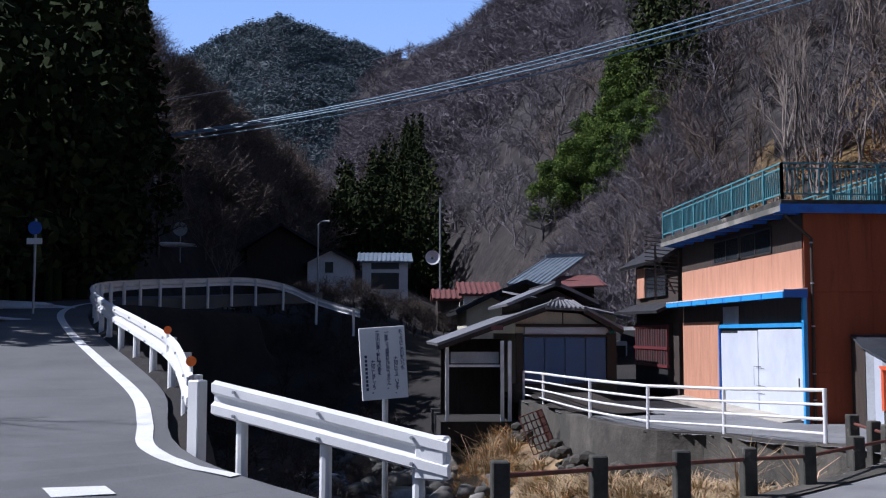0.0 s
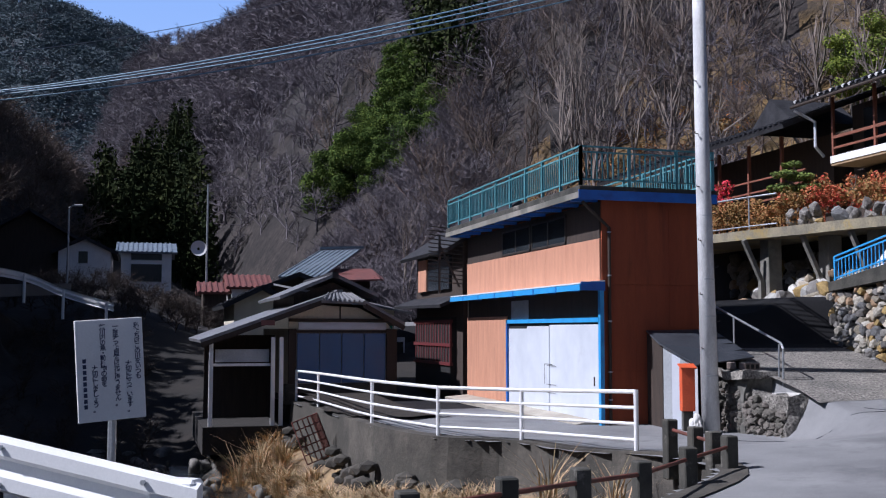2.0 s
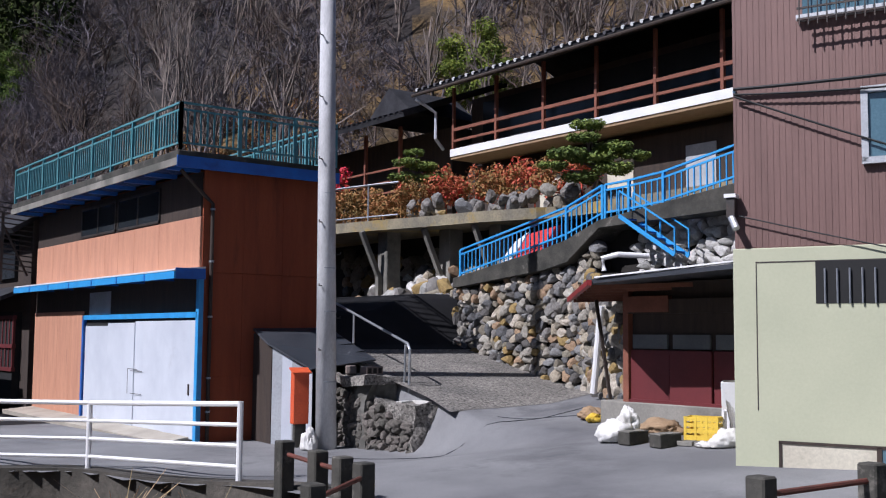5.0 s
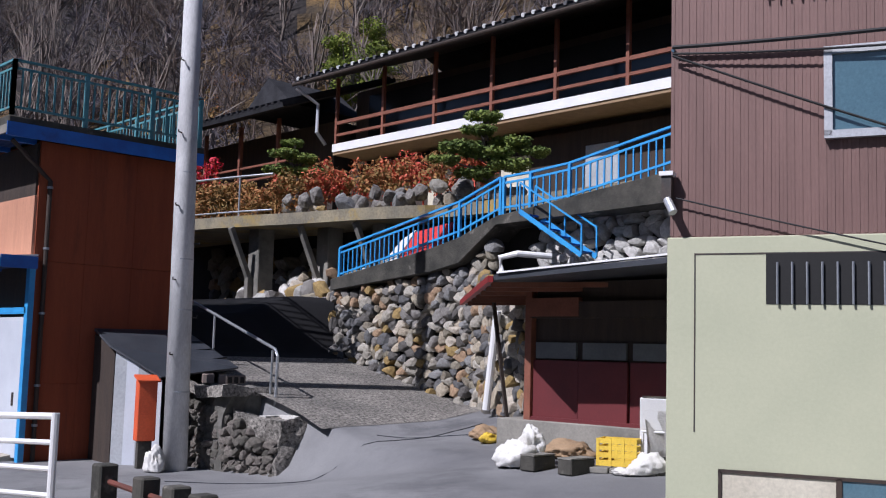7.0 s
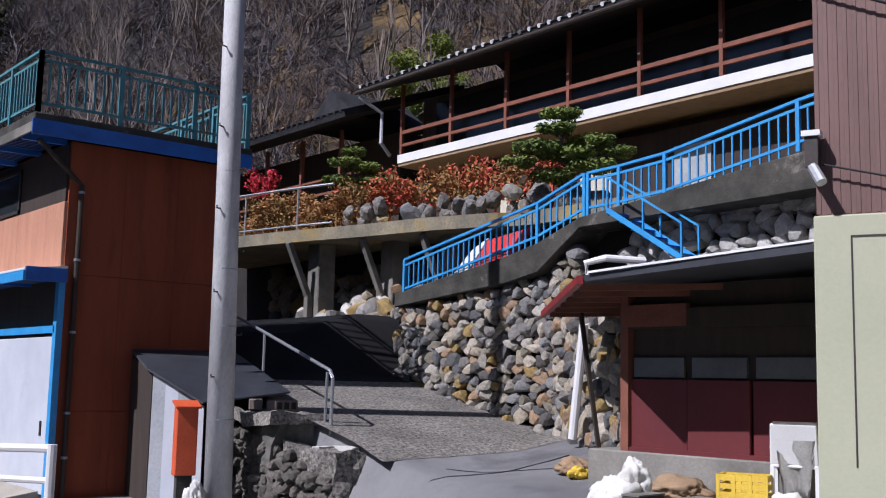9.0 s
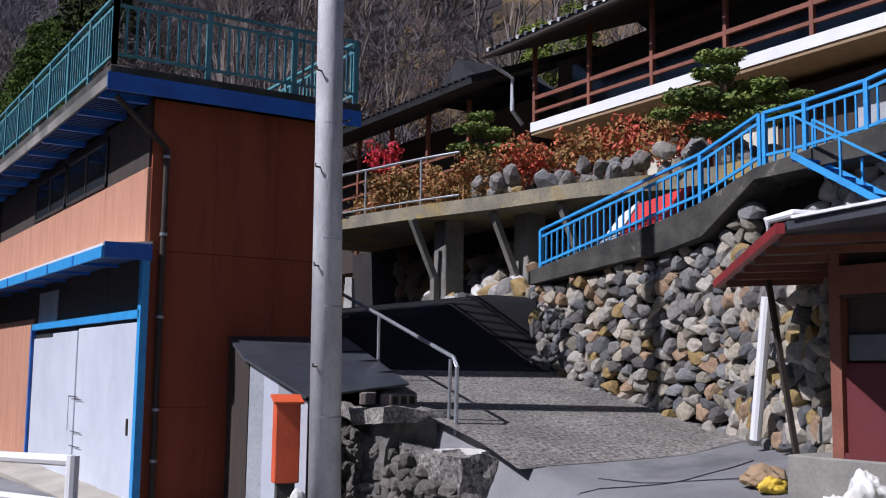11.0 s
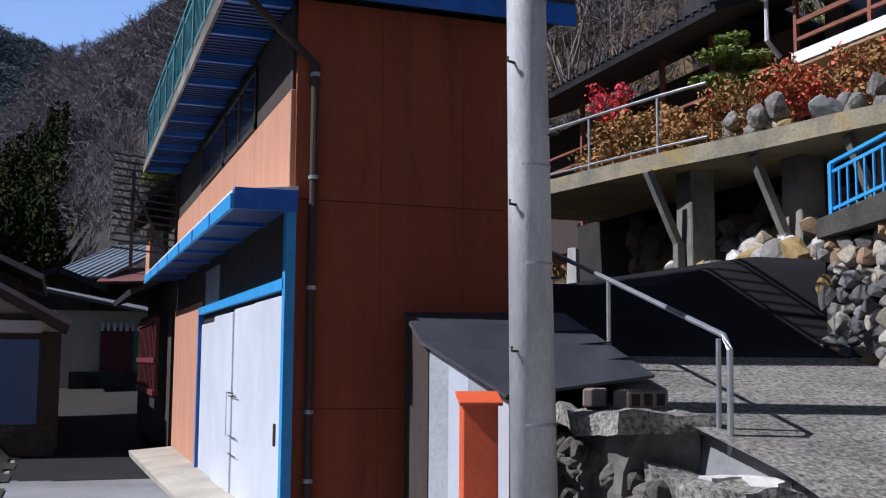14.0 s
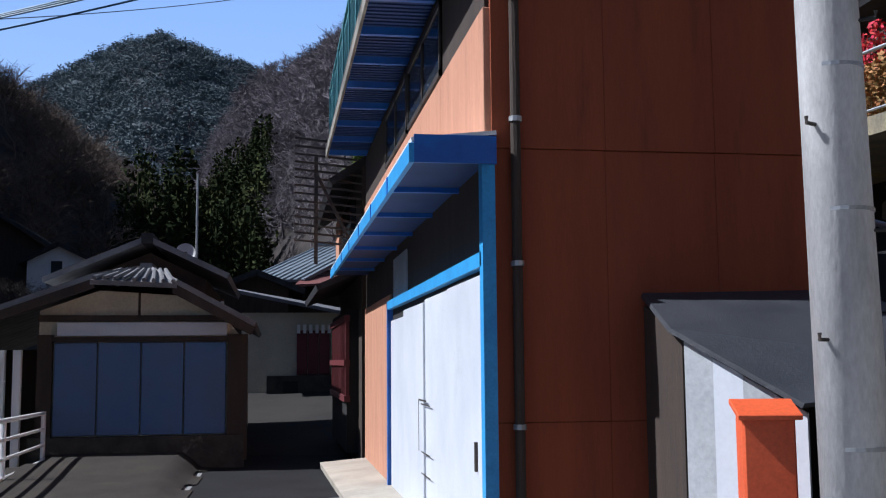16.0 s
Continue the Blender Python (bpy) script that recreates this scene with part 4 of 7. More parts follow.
part("lid", slab(B(), [bmx @ Vector(p) for p in ((-0.17, -0.13, 1.31), (0.17, -0.13, 1.31), (0.17, 0.1, 1.39), (-0.17, 0.1, 1.39))], 0.03), M_MAIL, mb, bevel=0.004)
part("foot", box(B(), -0.1, 0.1, -0.06, 0.06, 0.0, 0.43, bmx), M_DARKCONC, mb)


# ---- stones ----
def stone_mesh(name, seed, flat=0.75):
    """A field stone with flat broken faces."""
    rng = random.Random(seed)
    bm = B()
    bmesh.ops.create_icosphere(bm, subdivisions=2, radius=1.0)
    cuts = [(Vector((rng.gauss(0, 1), rng.gauss(0, 0.8), rng.gauss(0, 1))).normalized(), rng.uniform(0.5, 0.74)) for _ in range(12)] + [(Vector((0.08, -1, 0.05)).normalized(), 0.48), (Vector((0, 1, 0)), 0.5)]
    for v in bm.verts:
        n = v.co.normalized()
        p = n * (1.0 + 0.18 * noise.noise(n * 1.7 + Vector((seed * 3.1, 0, 0))))
        for c, d in cuts:
            over = p.dot(c) - d
            if over > 0:
                p -= c * over * 0.9
        v.co = Vector((p.x * 1.3, p.y * flat * 1.3, p.z * 1.3))
    return mesh_of(name, bm, M_STONE)


STONES = [stone_mesh("stone", s) for s in range(10)]


def stone_wall(parent, origin, along, length, bottom, top, lean, size, seed, mat=None, limit=999):
    """Irregular courses of field stones. bottom, top: heights as functions of the run s."""
    rng = random.Random(seed)
    u = Vector(along).normalized()
    nrm = Vector((u.y, -u.x, 0))
    z = min(bottom(0), bottom(length)) - 0.05
    made, row = 0, 0
    while z < max(top(0), top(length), top(length / 2)):
        h = size * rng.uniform(0.75, 1.2)
        s = rng.uniform(-0.2, 0.1)
        while s < length:
            w = size * rng.uniform(0.7, 2.0)
            zc = z + h / 2 + rng.uniform(-0.3, 0.3) * size
            if bottom(s + w / 2) - 0.12 < zc < top(s + w / 2) and made < limit:
                ob = new("stone", rng.choice(STONES))
                hh = h * rng.uniform(0.9, 1.25)
                p = Vector(origin) + u * (s + w / 2) + nrm * (rng.uniform(-0.03, 0.05) - (zc - bottom(s)) * lean)
                p.z = zc
                rot = Matrix((u, -nrm, Vector((0, 0, 1)))).transposed().to_4x4() @ Euler((rng.uniform(-0.2, 0.2), rng.gauss(0.0, 0.5), rng.uniform(-0.3, 0.3))).to_matrix().to_4x4()
                m = Matrix.Translation(p) @ rot @ Matrix.Diagonal((w * 0.53, rng.uniform(0.13, 0.26), hh * 0.56, 1))
                put_in(ob, parent)
                ob.matrix_basis = m
                if mat:
                    ob.material_slots[0].link = "OBJECT"
                    ob.material_slots[0].material = mat
                made += 1
            s += w * 0.97
        z += h * 0.9
        row += 1
    return made


# ---- terrace house above the ramp ----
WALLX = 15.55


def coping_z(y):
    """Underside of the concrete beam under the blue stair rail, on the run of y."""
    return float(np.interp(y, [14.2, 17.9, 18.75, 19.4, 22.2], [4.0, 3.95, 3.35, 3.25, 3.0]))


sw = thing("stone_retaining_wall", (WALLX, 20.0, 1.0), "sunlit dry field-stone retaining wall", "retaining wall", kind="structure")
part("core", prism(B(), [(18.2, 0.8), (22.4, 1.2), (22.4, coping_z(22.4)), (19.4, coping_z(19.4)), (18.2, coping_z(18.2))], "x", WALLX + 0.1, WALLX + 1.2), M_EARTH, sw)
stone_wall(sw, (WALLX, 22.3, 0), (0, -1, 0), 4.1, lambda s: float(pave_z(15.5, 22.3 - s)), lambda s: coping_z(22.3 - s) - 0.05, 0.04, 0.165, 5)
sw2 = thing("stone_retaining_wall", (14.8, 17.0, 1.0), "ochre-stained stone wall end beside the red shed", "retaining wall", kind="structure")
W2 = Vector((-0.48, -0.877, 0))
bm = B()
for p in (Vector((15.64, 18.43, 0)),):
    q = p + W2 * 3.4
    n2 = Vector((0.877, -0.48, 0)) * 0.9
    v = [bm.verts.new(c) for c in ((p.x, p.y, 0.6), (q.x, q.y, 0.5), (q.x, q.y, 2.5), (p.x, p.y, 3.2))]
    w = [bm.verts.new(c.co + n2) for c in v]
    bm.faces.new(v)
    bm.faces.new(w[::-1])
    for k in range(4):
        bm.faces.new((v[k - 1], w[k - 1], w[k], v[k]))
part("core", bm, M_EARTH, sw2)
stone_wall(sw2, (15.58, 18.48, 0), tuple(W2), 3.5, lambda s: float(pave_z(15.0 - 0.4 * s, 18.3 - s)), lambda s: 3.2 - 0.2 * s, 0.03, 0.19, 8)
sw3 = thing("stone_retaining_wall", (WALLX + 0.4, 15.5, 3.0), "pale stone slope wall above the shed roof", "retaining wall", kind="structure")
part("core", box(B(), WALLX + 0.5, WALLX + 1.5, 11.0, 18.4, 2.0, 3.95), M_EARTH, sw3)
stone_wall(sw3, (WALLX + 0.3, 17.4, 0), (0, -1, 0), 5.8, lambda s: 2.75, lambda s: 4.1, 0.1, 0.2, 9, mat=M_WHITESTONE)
# concrete beam (coping) that carries the blue rail
bmw = thing("stair_beam", (WALLX, 20, 3.2), "dark mossy concrete stair string under the blue rail", "concrete beam", kind="structure")
ys = [22.25, 19.4, 18.75, 17.9, 14.0, 10.5]
lo = [2.98, 3.24, 3.36, 3.95, 4.05, 4.2]
hi = [3.2, 3.66, 3.80, 4.10, 4.55, 4.9]
bm = B()
prism(bm, [(y, z) for y, z in zip(ys, hi)] + [(y, z) for y, z in zip(ys[::-1], lo[::-1])], "x", WALLX - 0.14, WALLX + 1.6)
part("beam", bm, M_DARKCONC, bmw, bevel=0.01)


def balustrade(name, pts, height, spacing, label, mat, parent=None, rod=0.011):
    g = parent or thing(name, pts[0], label, "railing", group="blue railings")
    for a, b in zip(pts, pts[1:]):
        a, b = Vector(a), Vector(b)
        for h, w in ((height, 0.05), (0.09, 0.03), (height - 0.1, 0.025)):
            part("rail", bar(B(), a + Vector((0, 0, h)), b + Vector((0, 0, h)), w, 0.035), mat, g)
        n = max(2, int((b - a).length / spacing))
        for k in range(n + 1):
            if k == 0 and a != Vector(pts[0]):
                continue
            p = a.lerp(b, k / n)
            post = k in (0, n)
            w = 0.026 if post else rod
            part("post" if post else "baluster", box(B(), p.x - w, p.x + w, p.y - w, p.y + w, p.z - 0.03, p.z + height - (0 if post else 0.09)), mat, g)
    return g


RX = WALLX - 0.08
balustrade("stair_railing", [(RX, 22.05, 3.2), (RX, 18.8, 3.82), (RX, 17.85, 4.14)], 0.60, 0.13, "bright blue steel balustrade on the stair wall", M_SKYBLUE)
balustrade("stair_railing", [(RX, 17.78, 4.142), (RX, 17.2, 4.16), (RX, 16.4, 4.22), (RX, 14.4, 4.56), (RX, 11.0, 5.0)], 0.60, 0.13, "bright blue steel balustrade of the upper walk", M_SKYBLUE)
st = thing("steel_stair", (RX, 17.2, 4.1), "narrow blue steel stair down to the shed roof", "stair")
SA, SB = Vector((RX, 17.1, 4.08)), Vector((RX, 15.86, 3.33))
for dx in (0.0, -0.36):
    o = Vector((dx, 0, 0))
    part("stringer", bar(B(), SA + o, SB + o, 0.03, 0.07), M_SKYBLUE, st)
    part("rail", bar(B(), SA + o + Vector((0, 0, 0.45)), SB + o + Vector((0, 0, 0.45)), 0.025, 0.025), M_SKYBLUE, st)
    for k in range(3):
        p = SA.lerp(SB, k / 2) + o
        part("post", box(B(), p.x - 0.012, p.x + 0.012, p.y - 0.012, p.y + 0.012, p.z, p.z + 0.45), M_SKYBLUE, st)
for k in range(6):
    p = SA.lerp(SB, (k + 0.3) / 6) + Vector((-0.18, 0, -0.02))
    part("tread", box(B(), p.x - 0.17, p.x + 0.17, p.y - 0.07, p.y + 0.07, p.z - 0.012, p.z + 0.012), M_BLUEPAINT, st)
# a parcel of red and white sheeting behind the rail
part_rw = thing("folded_sheet", (16.0, 20.6, 3.5), "red and white plastic sheeting piled behind the rail", "sheeting")
bm = B()
slab(bm, [(15.75, 21.2, 3.42), (15.75, 20.7, 3.55), (16.1, 20.6, 4.12), (16.1, 21.0, 3.95)], 0.05)
part("white_fold", bm, M_SACK, part_rw)
bm = B()
slab(bm, [(15.75, 20.65, 3.55), (15.75, 19.6, 3.72), (16.1, 19.6, 4.2), (16.1, 20.6, 4.08)], 0.05)
part("red_fold", bm, M_SCARLET, part_rw)

# garden terrace on concrete props
TE = smooth_line([(15.3, 33.0, 4.9), (15.89, 29.61, 4.9), (16.32, 27.19, 4.9), (16.81, 25.29, 4.9), (17.13, 23.67, 4.9), (17.56, 22.33, 4.9), (18.2, 21.0, 4.95), (18.4, 14.0, 5.1)], 4)
bm = B()
a = [bm.verts.new(p) for p in TE]
b = [bm.verts.new((21.5, p.y, p.z)) for p in TE]
c = [bm.verts.new(p - Vector((0, 0, 0.26))) for p in TE]
d = [bm.verts.new((21.5, p.y, p.z - 0.26)) for p in TE]
for i in range(len(TE) - 1):
    bm.faces.new((a[i], a[i + 1], b[i + 1], b[i]))
    bm.faces.new((a[i], c[i], c[i + 1], a[i + 1]))
    bm.faces.new((c[i], d[i], d[i + 1], c[i + 1]))
bm.faces.new((a[0], b[0], d[0], c[0]))
solid("terrace_slab", bm, M_LICHEN, "overhanging concrete garden terrace with a lichen-yellow edge", "terrace", kind="structure")
for y, x in ((27.12, 17.07), (25.42, 17.8), (23.8, 18.1)):
    pr = thing("concrete_prop", (x, y, 2.4), "concrete pillar with slanting brace under the terrace", "pillar", group="terrace pillars")
    part("pillar", box(B(), x - 0.22, x + 0.22, y - 0.22, y + 0.22, 1.6, 4.66), M_CONC, pr, bevel=0.02)
    part("brace", bar(B(), (x - 0.3, y + 0.02, 3.45), (x - 0.85, y + 0.02, 4.62), 0.13, 0.12), M_CONC, pr, bevel=0.008)
    part("brace_foot", box(B(), x - 0.38, x - 0.24, y - 0.06, y + 0.08, 2.2, 3.5), M_CONC, pr, bevel=0.008)
rw = thing("rubble_wall", (18.4, 27, 2.5), "shaded rubble wall under the terrace", "retaining wall", kind="structure")
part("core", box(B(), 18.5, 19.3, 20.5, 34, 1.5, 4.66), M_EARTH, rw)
stone_wall(rw, (18.45, 31.5, 0), (0, -1, 0), 9.5, lambda s: 2.2, lambda s: 4.6, 0.0, 0.36, 12, limit=150)
rb = thing("boulder_heap", (17.6, 26.0, 2.5), "heap of sunlit pale boulders under the terrace", "boulders")
rng = random.Random(5)
for k in range(75):
    ob = new("boulder", rng.choice(STONES))
    y = rng.uniform(23.2, 28.0)
    s = rng.uniform(0.16, 0.3)
    h = rng.random()
    put_in(ob, rb)
    ob.matrix_basis = Matrix.Translation((16.4 + 1.5 * h, y, 2.5 + 1.0 * h)) @ Euler((rng.uniform(-1, 1), rng.uniform(-1, 1), rng.uniform(0, 6))).to_matrix().to_4x4() @ Matrix.Diagonal((s * 1.4, s * 1.2, s, 1))
    ob.material_slots[0].link = "OBJECT"
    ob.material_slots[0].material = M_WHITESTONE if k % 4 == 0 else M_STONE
# garden rail
gl = thing("garden_rail", (15.9, 29.3, 4.9), "thin galvanised pipe rail on the terrace edge", "railing")
gp = [p + Vector((0.12, 0, 0)) for p in TE if 26.0 < p.y < 31.5]
part("rail", tube(B(), [p + Vector((0, 0, 0.95)) for p in gp], 0.028, 8), M_GALV, gl)
part("rail", tube(B(), [p + Vector((0, 0, 0.12)) for p in gp], 0.02, 8), M_GALV, gl)
for p in gp[::3]:
    part("post", tube(B(), [p, p + Vector((0, 0, 0.95))], 0.022, 8), M_GALV, gl)

# ---- the long house ----
HX = 20.6
hs = thing("long_house", (HX, 22, 4.9), "long dark timber house with tiled roof and red-brown gallery", "house")
part("wall", box(B(), HX + 1.2, HX + 7, 10.0, 29.6, 4.6, 9.3), M_OLDWOOD, hs, "dark timber wall")
# dark wood colour here imitates shade on the ground floor wall
part("ground_floor", box(B(), HX + 0.9, HX + 1.25, 10.0, 29.4, 4.9, 7.0), M_OLDWOOD, hs, "ground floor, darkened for the shade under the gallery")
for y in (20.0, 22.6, 25.2):
    part("pale_screen", box(B(), HX + 0.86, HX + 0.92, y, y + 0.9, 4.95, 6.6), M_PLASTER if y > 22 else M_GREYBOARD, hs)
gf = part("gallery_floor", box(B(), HX, HX + 1.3, 10.0, 29.1, 7.22, 7.42), M_TAN, hs, "tan boarded gallery floor")
part("gallery_edge", box(B(), HX - 0.03, HX + 0.0, 10.0, 29.1, 7.30, 7.52), M_WHITE, gf)
for y in np.arange(29.05, 10.0, -1.98):
    part("post", box(B(), HX + 0.02, HX + 0.11, y - 0.045, y + 0.045, 7.42, 9.4), M_REDWOOD, hs, bevel=0.006)
for z, w in ((8.12, 0.09), (7.78, 0.07)):
    part("gallery_rail", box(B(), HX + 0.03, HX + 0.1, 10.0, 29.1, z - w / 2, z + w / 2), M_REDWOOD, hs)
for k, y in enumerate(np.arange(28.3, 10, -1.98)):
    part("planter", box(B(), HX + 0.18, HX + 0.4, y - 0.55, y + 0.3, 7.42, 7.62), M_ROOFGREY if k % 2 else M_OLDWOOD, hs, bevel=0.02)
part("window_band", box(B(), HX + 1.16, HX + 1.2, 10.5, 29.0, 7.5, 9.1), M_GLASS, hs, "dark sliding windows")
roof = part("roof", slab(B(), [(HX - 0.75, 9.0, 9.32), (HX - 0.75, 30.0, 9.32), (HX + 4.2, 30.0, 11.2), (HX + 4.2, 9.0, 11.2)][::-1], 0.14), M_ROOFDARK, hs, "dark tiled roof")
part("back_slope", slab(B(), [(HX + 4.2, 9.0, 11.2), (HX + 4.2, 30.0, 11.2), (HX + 8.5, 30.0, 9.5), (HX + 8.5, 9.0, 9.5)][::-1], 0.14), M_ROOFDARK, roof)
for y in np.arange(9.1, 30.0, 0.30):
    part("roof_rib", bar(B(), (HX - 0.78, y, 9.33), (HX + 4.15, y, 11.23), 0.11, 0.07), M_ROOFDARK, roof)
    part("tile_end", tube(B(), [(HX - 0.80, y, 9.34), (HX - 0.73, y, 9.365)], 0.047, 8), M_WHITE if random.Random(int(y * 10)).random() < 0.6 else M_ROOFGREY, roof)
part("gutter", tube(B(), [(HX - 0.8, 9, 9.2), (HX - 0.8, 30, 9.2)], 0.05, 8), M_OLDWOOD, hs)
part("downpipe", tube(B(), [(HX - 0.75, 29.9, 9.1), (HX - 0.2, 29.6, 8.7), (HX - 0.2, 29.6, 7.9), (HX + 0.1, 29.6, 7.6)], 0.05, 8), M_DOOR, hs)
h2 = thing("annex_house", (22, 36, 4.9), "dark lower wing of the house with a tiled roof", "house")
part("wall", box(B(), HX + 0.9, HX + 5, 30.2, 44.0, 4.8, 8.5), M_OLDWOOD, h2)
ar = part("roof", slab(B(), [(HX - 1.1, 30.05, 8.68), (HX - 1.1, 44.5, 8.68), (HX + 3.0, 44.5, 10.2), (HX + 3.0, 30.05, 10.2)][::-1], 0.14), M_ROOFDARK, h2)
for y in np.arange(30.2, 44.4, 0.3):
    part("roof_rib", bar(B(), (HX - 1.12, y, 8.70), (HX + 2.9, y, 10.19), 0.11, 0.07), M_ROOFDARK, ar)
for y in (31.6, 33.6, 35.6, 37.6):
    part("post", box(B(), HX - 0.15, HX - 0.05, y - 0.05, y + 0.05, 4.9, 8.6), M_REDWOOD, h2)
part("roof_peak", prism(B(), [(32.2, 9.3), (35.0, 9.3), (33.6, 10.35)], "x", HX + 0.8, HX + 3.6), M_ROOFDARK, ar, "dark dormer peak")
for z in (6.55, 6.9, 7.3):
    part("gallery_rail", box(B(), HX - 0.13, HX - 0.07, 30.3, 40, z - 0.03, z + 0.03), M_REDWOOD, h2)

# ---- tower house ----
TU, TN = Vector((0.366, -0.931, 0)), Vector((-0.931, -0.366, 0))
TO = Vector((11.11, 11.63, 0))
TM = Matrix((TU, -TN, Vector((0, 0, 1)))).transposed().to_4x4()
TM.translation = TO
tw = thing("tower_house", TO, "tall house with brown corrugated cladding over sage render", "house")
part("base_wall", box(B(), 0, 8.0, 0, 4.5, -0.2, 2.94, TM), M_SAGE, tw, bevel=0.01)
part("upper_wall", box(B(), 0.03, 8.0, 0.03, 4.5, 2.94, 9.0, TM), M_BROWNCLAD, tw)
for k in range(118):
    part("cladding_rib", box(B(), 0.02 + k * 0.067, 0.056 + k * 0.067, 0.0255, 0.035, 2.95, 9.0, TM), M_BROWNCLAD, tw, bevel=0.004)
for x0, x1, z0, z1 in ((0.25, 2.6, 2.775, 2.79), (0.25, 0.262, 1.18, 2.785)):
    part("groove", box(B(), x0, x1, -0.004, 0.01, z0, z1, TM), M_DARKSTEEL, tw)
gw = part("barred_window", box(B(), 0.88, 2.6, -0.005, 0.02, 2.33, 2.78, TM), M_BLACK, tw, "dark barred cellar window")
for k in range(13):
    part("grille_rod", tube(B(), [TM @ Vector((0.98 + 0.125 * k, -0.03, 2.33)), TM @ Vector((0.98 + 0.125 * k, -0.03, 2.7))], 0.011, 6), M_GALV, gw)
w2 = part("window", box(B(), 1.42, 2.9, -0.01, 0.03, 3.83, 4.56, TM), M_PANE, tw, "aluminium-framed window")
for x0, x1, z0, z1 in ((1.38, 2.95, 4.53, 4.6), (1.38, 2.95, 3.78, 3.85), (1.38, 1.45, 3.8, 4.58), (2.15, 2.2, 3.8, 4.58)):
    part("frame", box(B(), x0, x1, -0.05, 0.02, z0, z1, TM), M_ALU, w2)
w3 = part("window", box(B(), 0.8, 2.6, -0.01, 0.03, 5.45, 6.4, TM), M_PANE, tw, "upper window with a black iron grille")
for z in (5.36, 5.48):
    part("grille_bar", box(B(), 0.78, 2.62, -0.2, -0.18, z, z + 0.02, TM), M_DARKSTEEL, w3)
for k in range(20):
    part("grille_rod", box(B(), 0.8 + 0.095 * k, 0.812 + 0.095 * k, -0.2, -0.185, 5.3, 6.2, TM), M_DARKSTEEL, w3)
part("frame", box(B(), 0.74, 2.66, -0.06, 0.02, 5.4, 5.46, TM), M_ALU, w3)
ml = part("wall_lamp", box(B(), -0.03, 0.06, -0.12, 0.0, 3.28, 3.5, TM), M_DARKSTEEL, tw, "small wall lamp and meter box")
part("lamp_head", tube(B(), [TM @ Vector((0.02, -0.1, 3.28)), TM @ Vector((0.09, -0.16, 3.15))], 0.04, 10), M_ALU, ml)
part("lamp_cap", box(B(), -0.05, 0.08, -0.14, 0.0, 3.5, 3.54, TM), M_WHITE, ml)
part("panel", box(B(), 0.5, 1.45, -0.006, 0.01, 0.2, 0.84, TM), M_PLASTER, tw, "yellowed boarded panel")
part("cellar_window", box(B(), 1.5, 2.8, -0.006, 0.02, 0.25, 0.84, TM), M_PANE, tw)
for x0, x1, z0, z1 in ((0.47, 2.9, 0.84, 0.87), (0.47, 0.5, 0.2, 0.86), (1.45, 1.5, 0.2, 0.86)):
    part("panel_frame", box(B(), x0, x1, -0.02, 0.01, z0, z1, TM), M_OLDWOOD, tw)
wp = thing("marker_post", (9.65, 8.6, 0.4), "slim white steel post with bolts", "post")
part("shaft", tube(B(), [(9.65, 8.6, 0.2), (9.65, 8.6, 1.45)], 0.04, 10), M_WHITE, wp)
for z in (0.8, 1.05, 1.3):
    part("bolt", tube(B(), [(9.58, 8.58, z), (9.72, 8.62, z)], 0.015, 6), M_GALV, wp)

# ---- dark red shed ----
SD = Vector((0.05, -1.0, 0)).normalized()
SM = Matrix((SD, Vector((1, 0.05, 0)).normalized(), Vector((0, 0, 1)))).transposed().to_4x4()
SM.translation = (13.0, 14.95, 0)
sh = thing("red_shed", (12.95, 14.85, 0.6), "dark red sheet-metal shed on a concrete plinth", "shed")
part("plinth", box(B(), -0.5, 3.2, -0.05, 3.0, 0.3, 1.03, SM), M_CONC, sh, bevel=0.015)
part("wall", box(B(), 0.0, 3.2, 0.08, 3.0, 1.03, 2.75, SM), M_OLDWOOD, sh)
for k in range(3):
    part("door", box(B(), 0.02 + 0.72 * k, 0.72 + 0.72 * k, 0.0 if k % 2 else 0.03, 0.05 if k % 2 else 0.08, 1.05, 1.78, SM), M_DARKRED, sh, bevel=0.006)
    part("door_pane", box(B(), 0.06 + 0.72 * k, 0.68 + 0.72 * k, 0.03, 0.07, 1.8, 2.0, SM), M_SHADEPANE, sh)
part("door_rail", box(B(), 0.0, 3.2, -0.01, 0.07, 1.03, 1.075, SM), M_DARKRED, sh)
part("corner_post", box(B(), -0.08, 0.02, -0.02, 0.1, 1.03, 2.7, SM), M_REDWOOD, sh)
part("lintel", box(B(), 0.0, 3.2, -0.02, 0.08, 2.3, 2.5, SM), M_OLDWOOD, sh)
part("lintel_board", box(B(), 0.0, 0.75, -0.03, 0.06, 2.32, 2.55, SM), M_REDWOOD, sh)
GA, GB = Vector((11.68, 14.36, 2.735)), Vector((13.78, 16.93, 2.62))
rfz = part("roof", slab(B(), [GA, SM @ Vector((3.2, -1.35, 2.86)), SM @ Vector((3.2, 3.0, 2.98)), Vector((15.4, 15.6, 2.9)), GB], 0.06), M_FELT, sh)
part("roof_edge", bar(B(), GA + Vector((0.02, -0.06, 0.02)), SM @ Vector((3.2, -1.3, 2.89)), 0.10, 0.02), M_WHITE, rfz, "pale metal roof edge")
part("gutter", bar(B(), GA + Vector((-0.04, 0.02, -0.05)), GB + Vector((-0.04, 0.02, -0.05)), 0.06, 0.075), M_MAILRED, rfz, "bright red gutter")
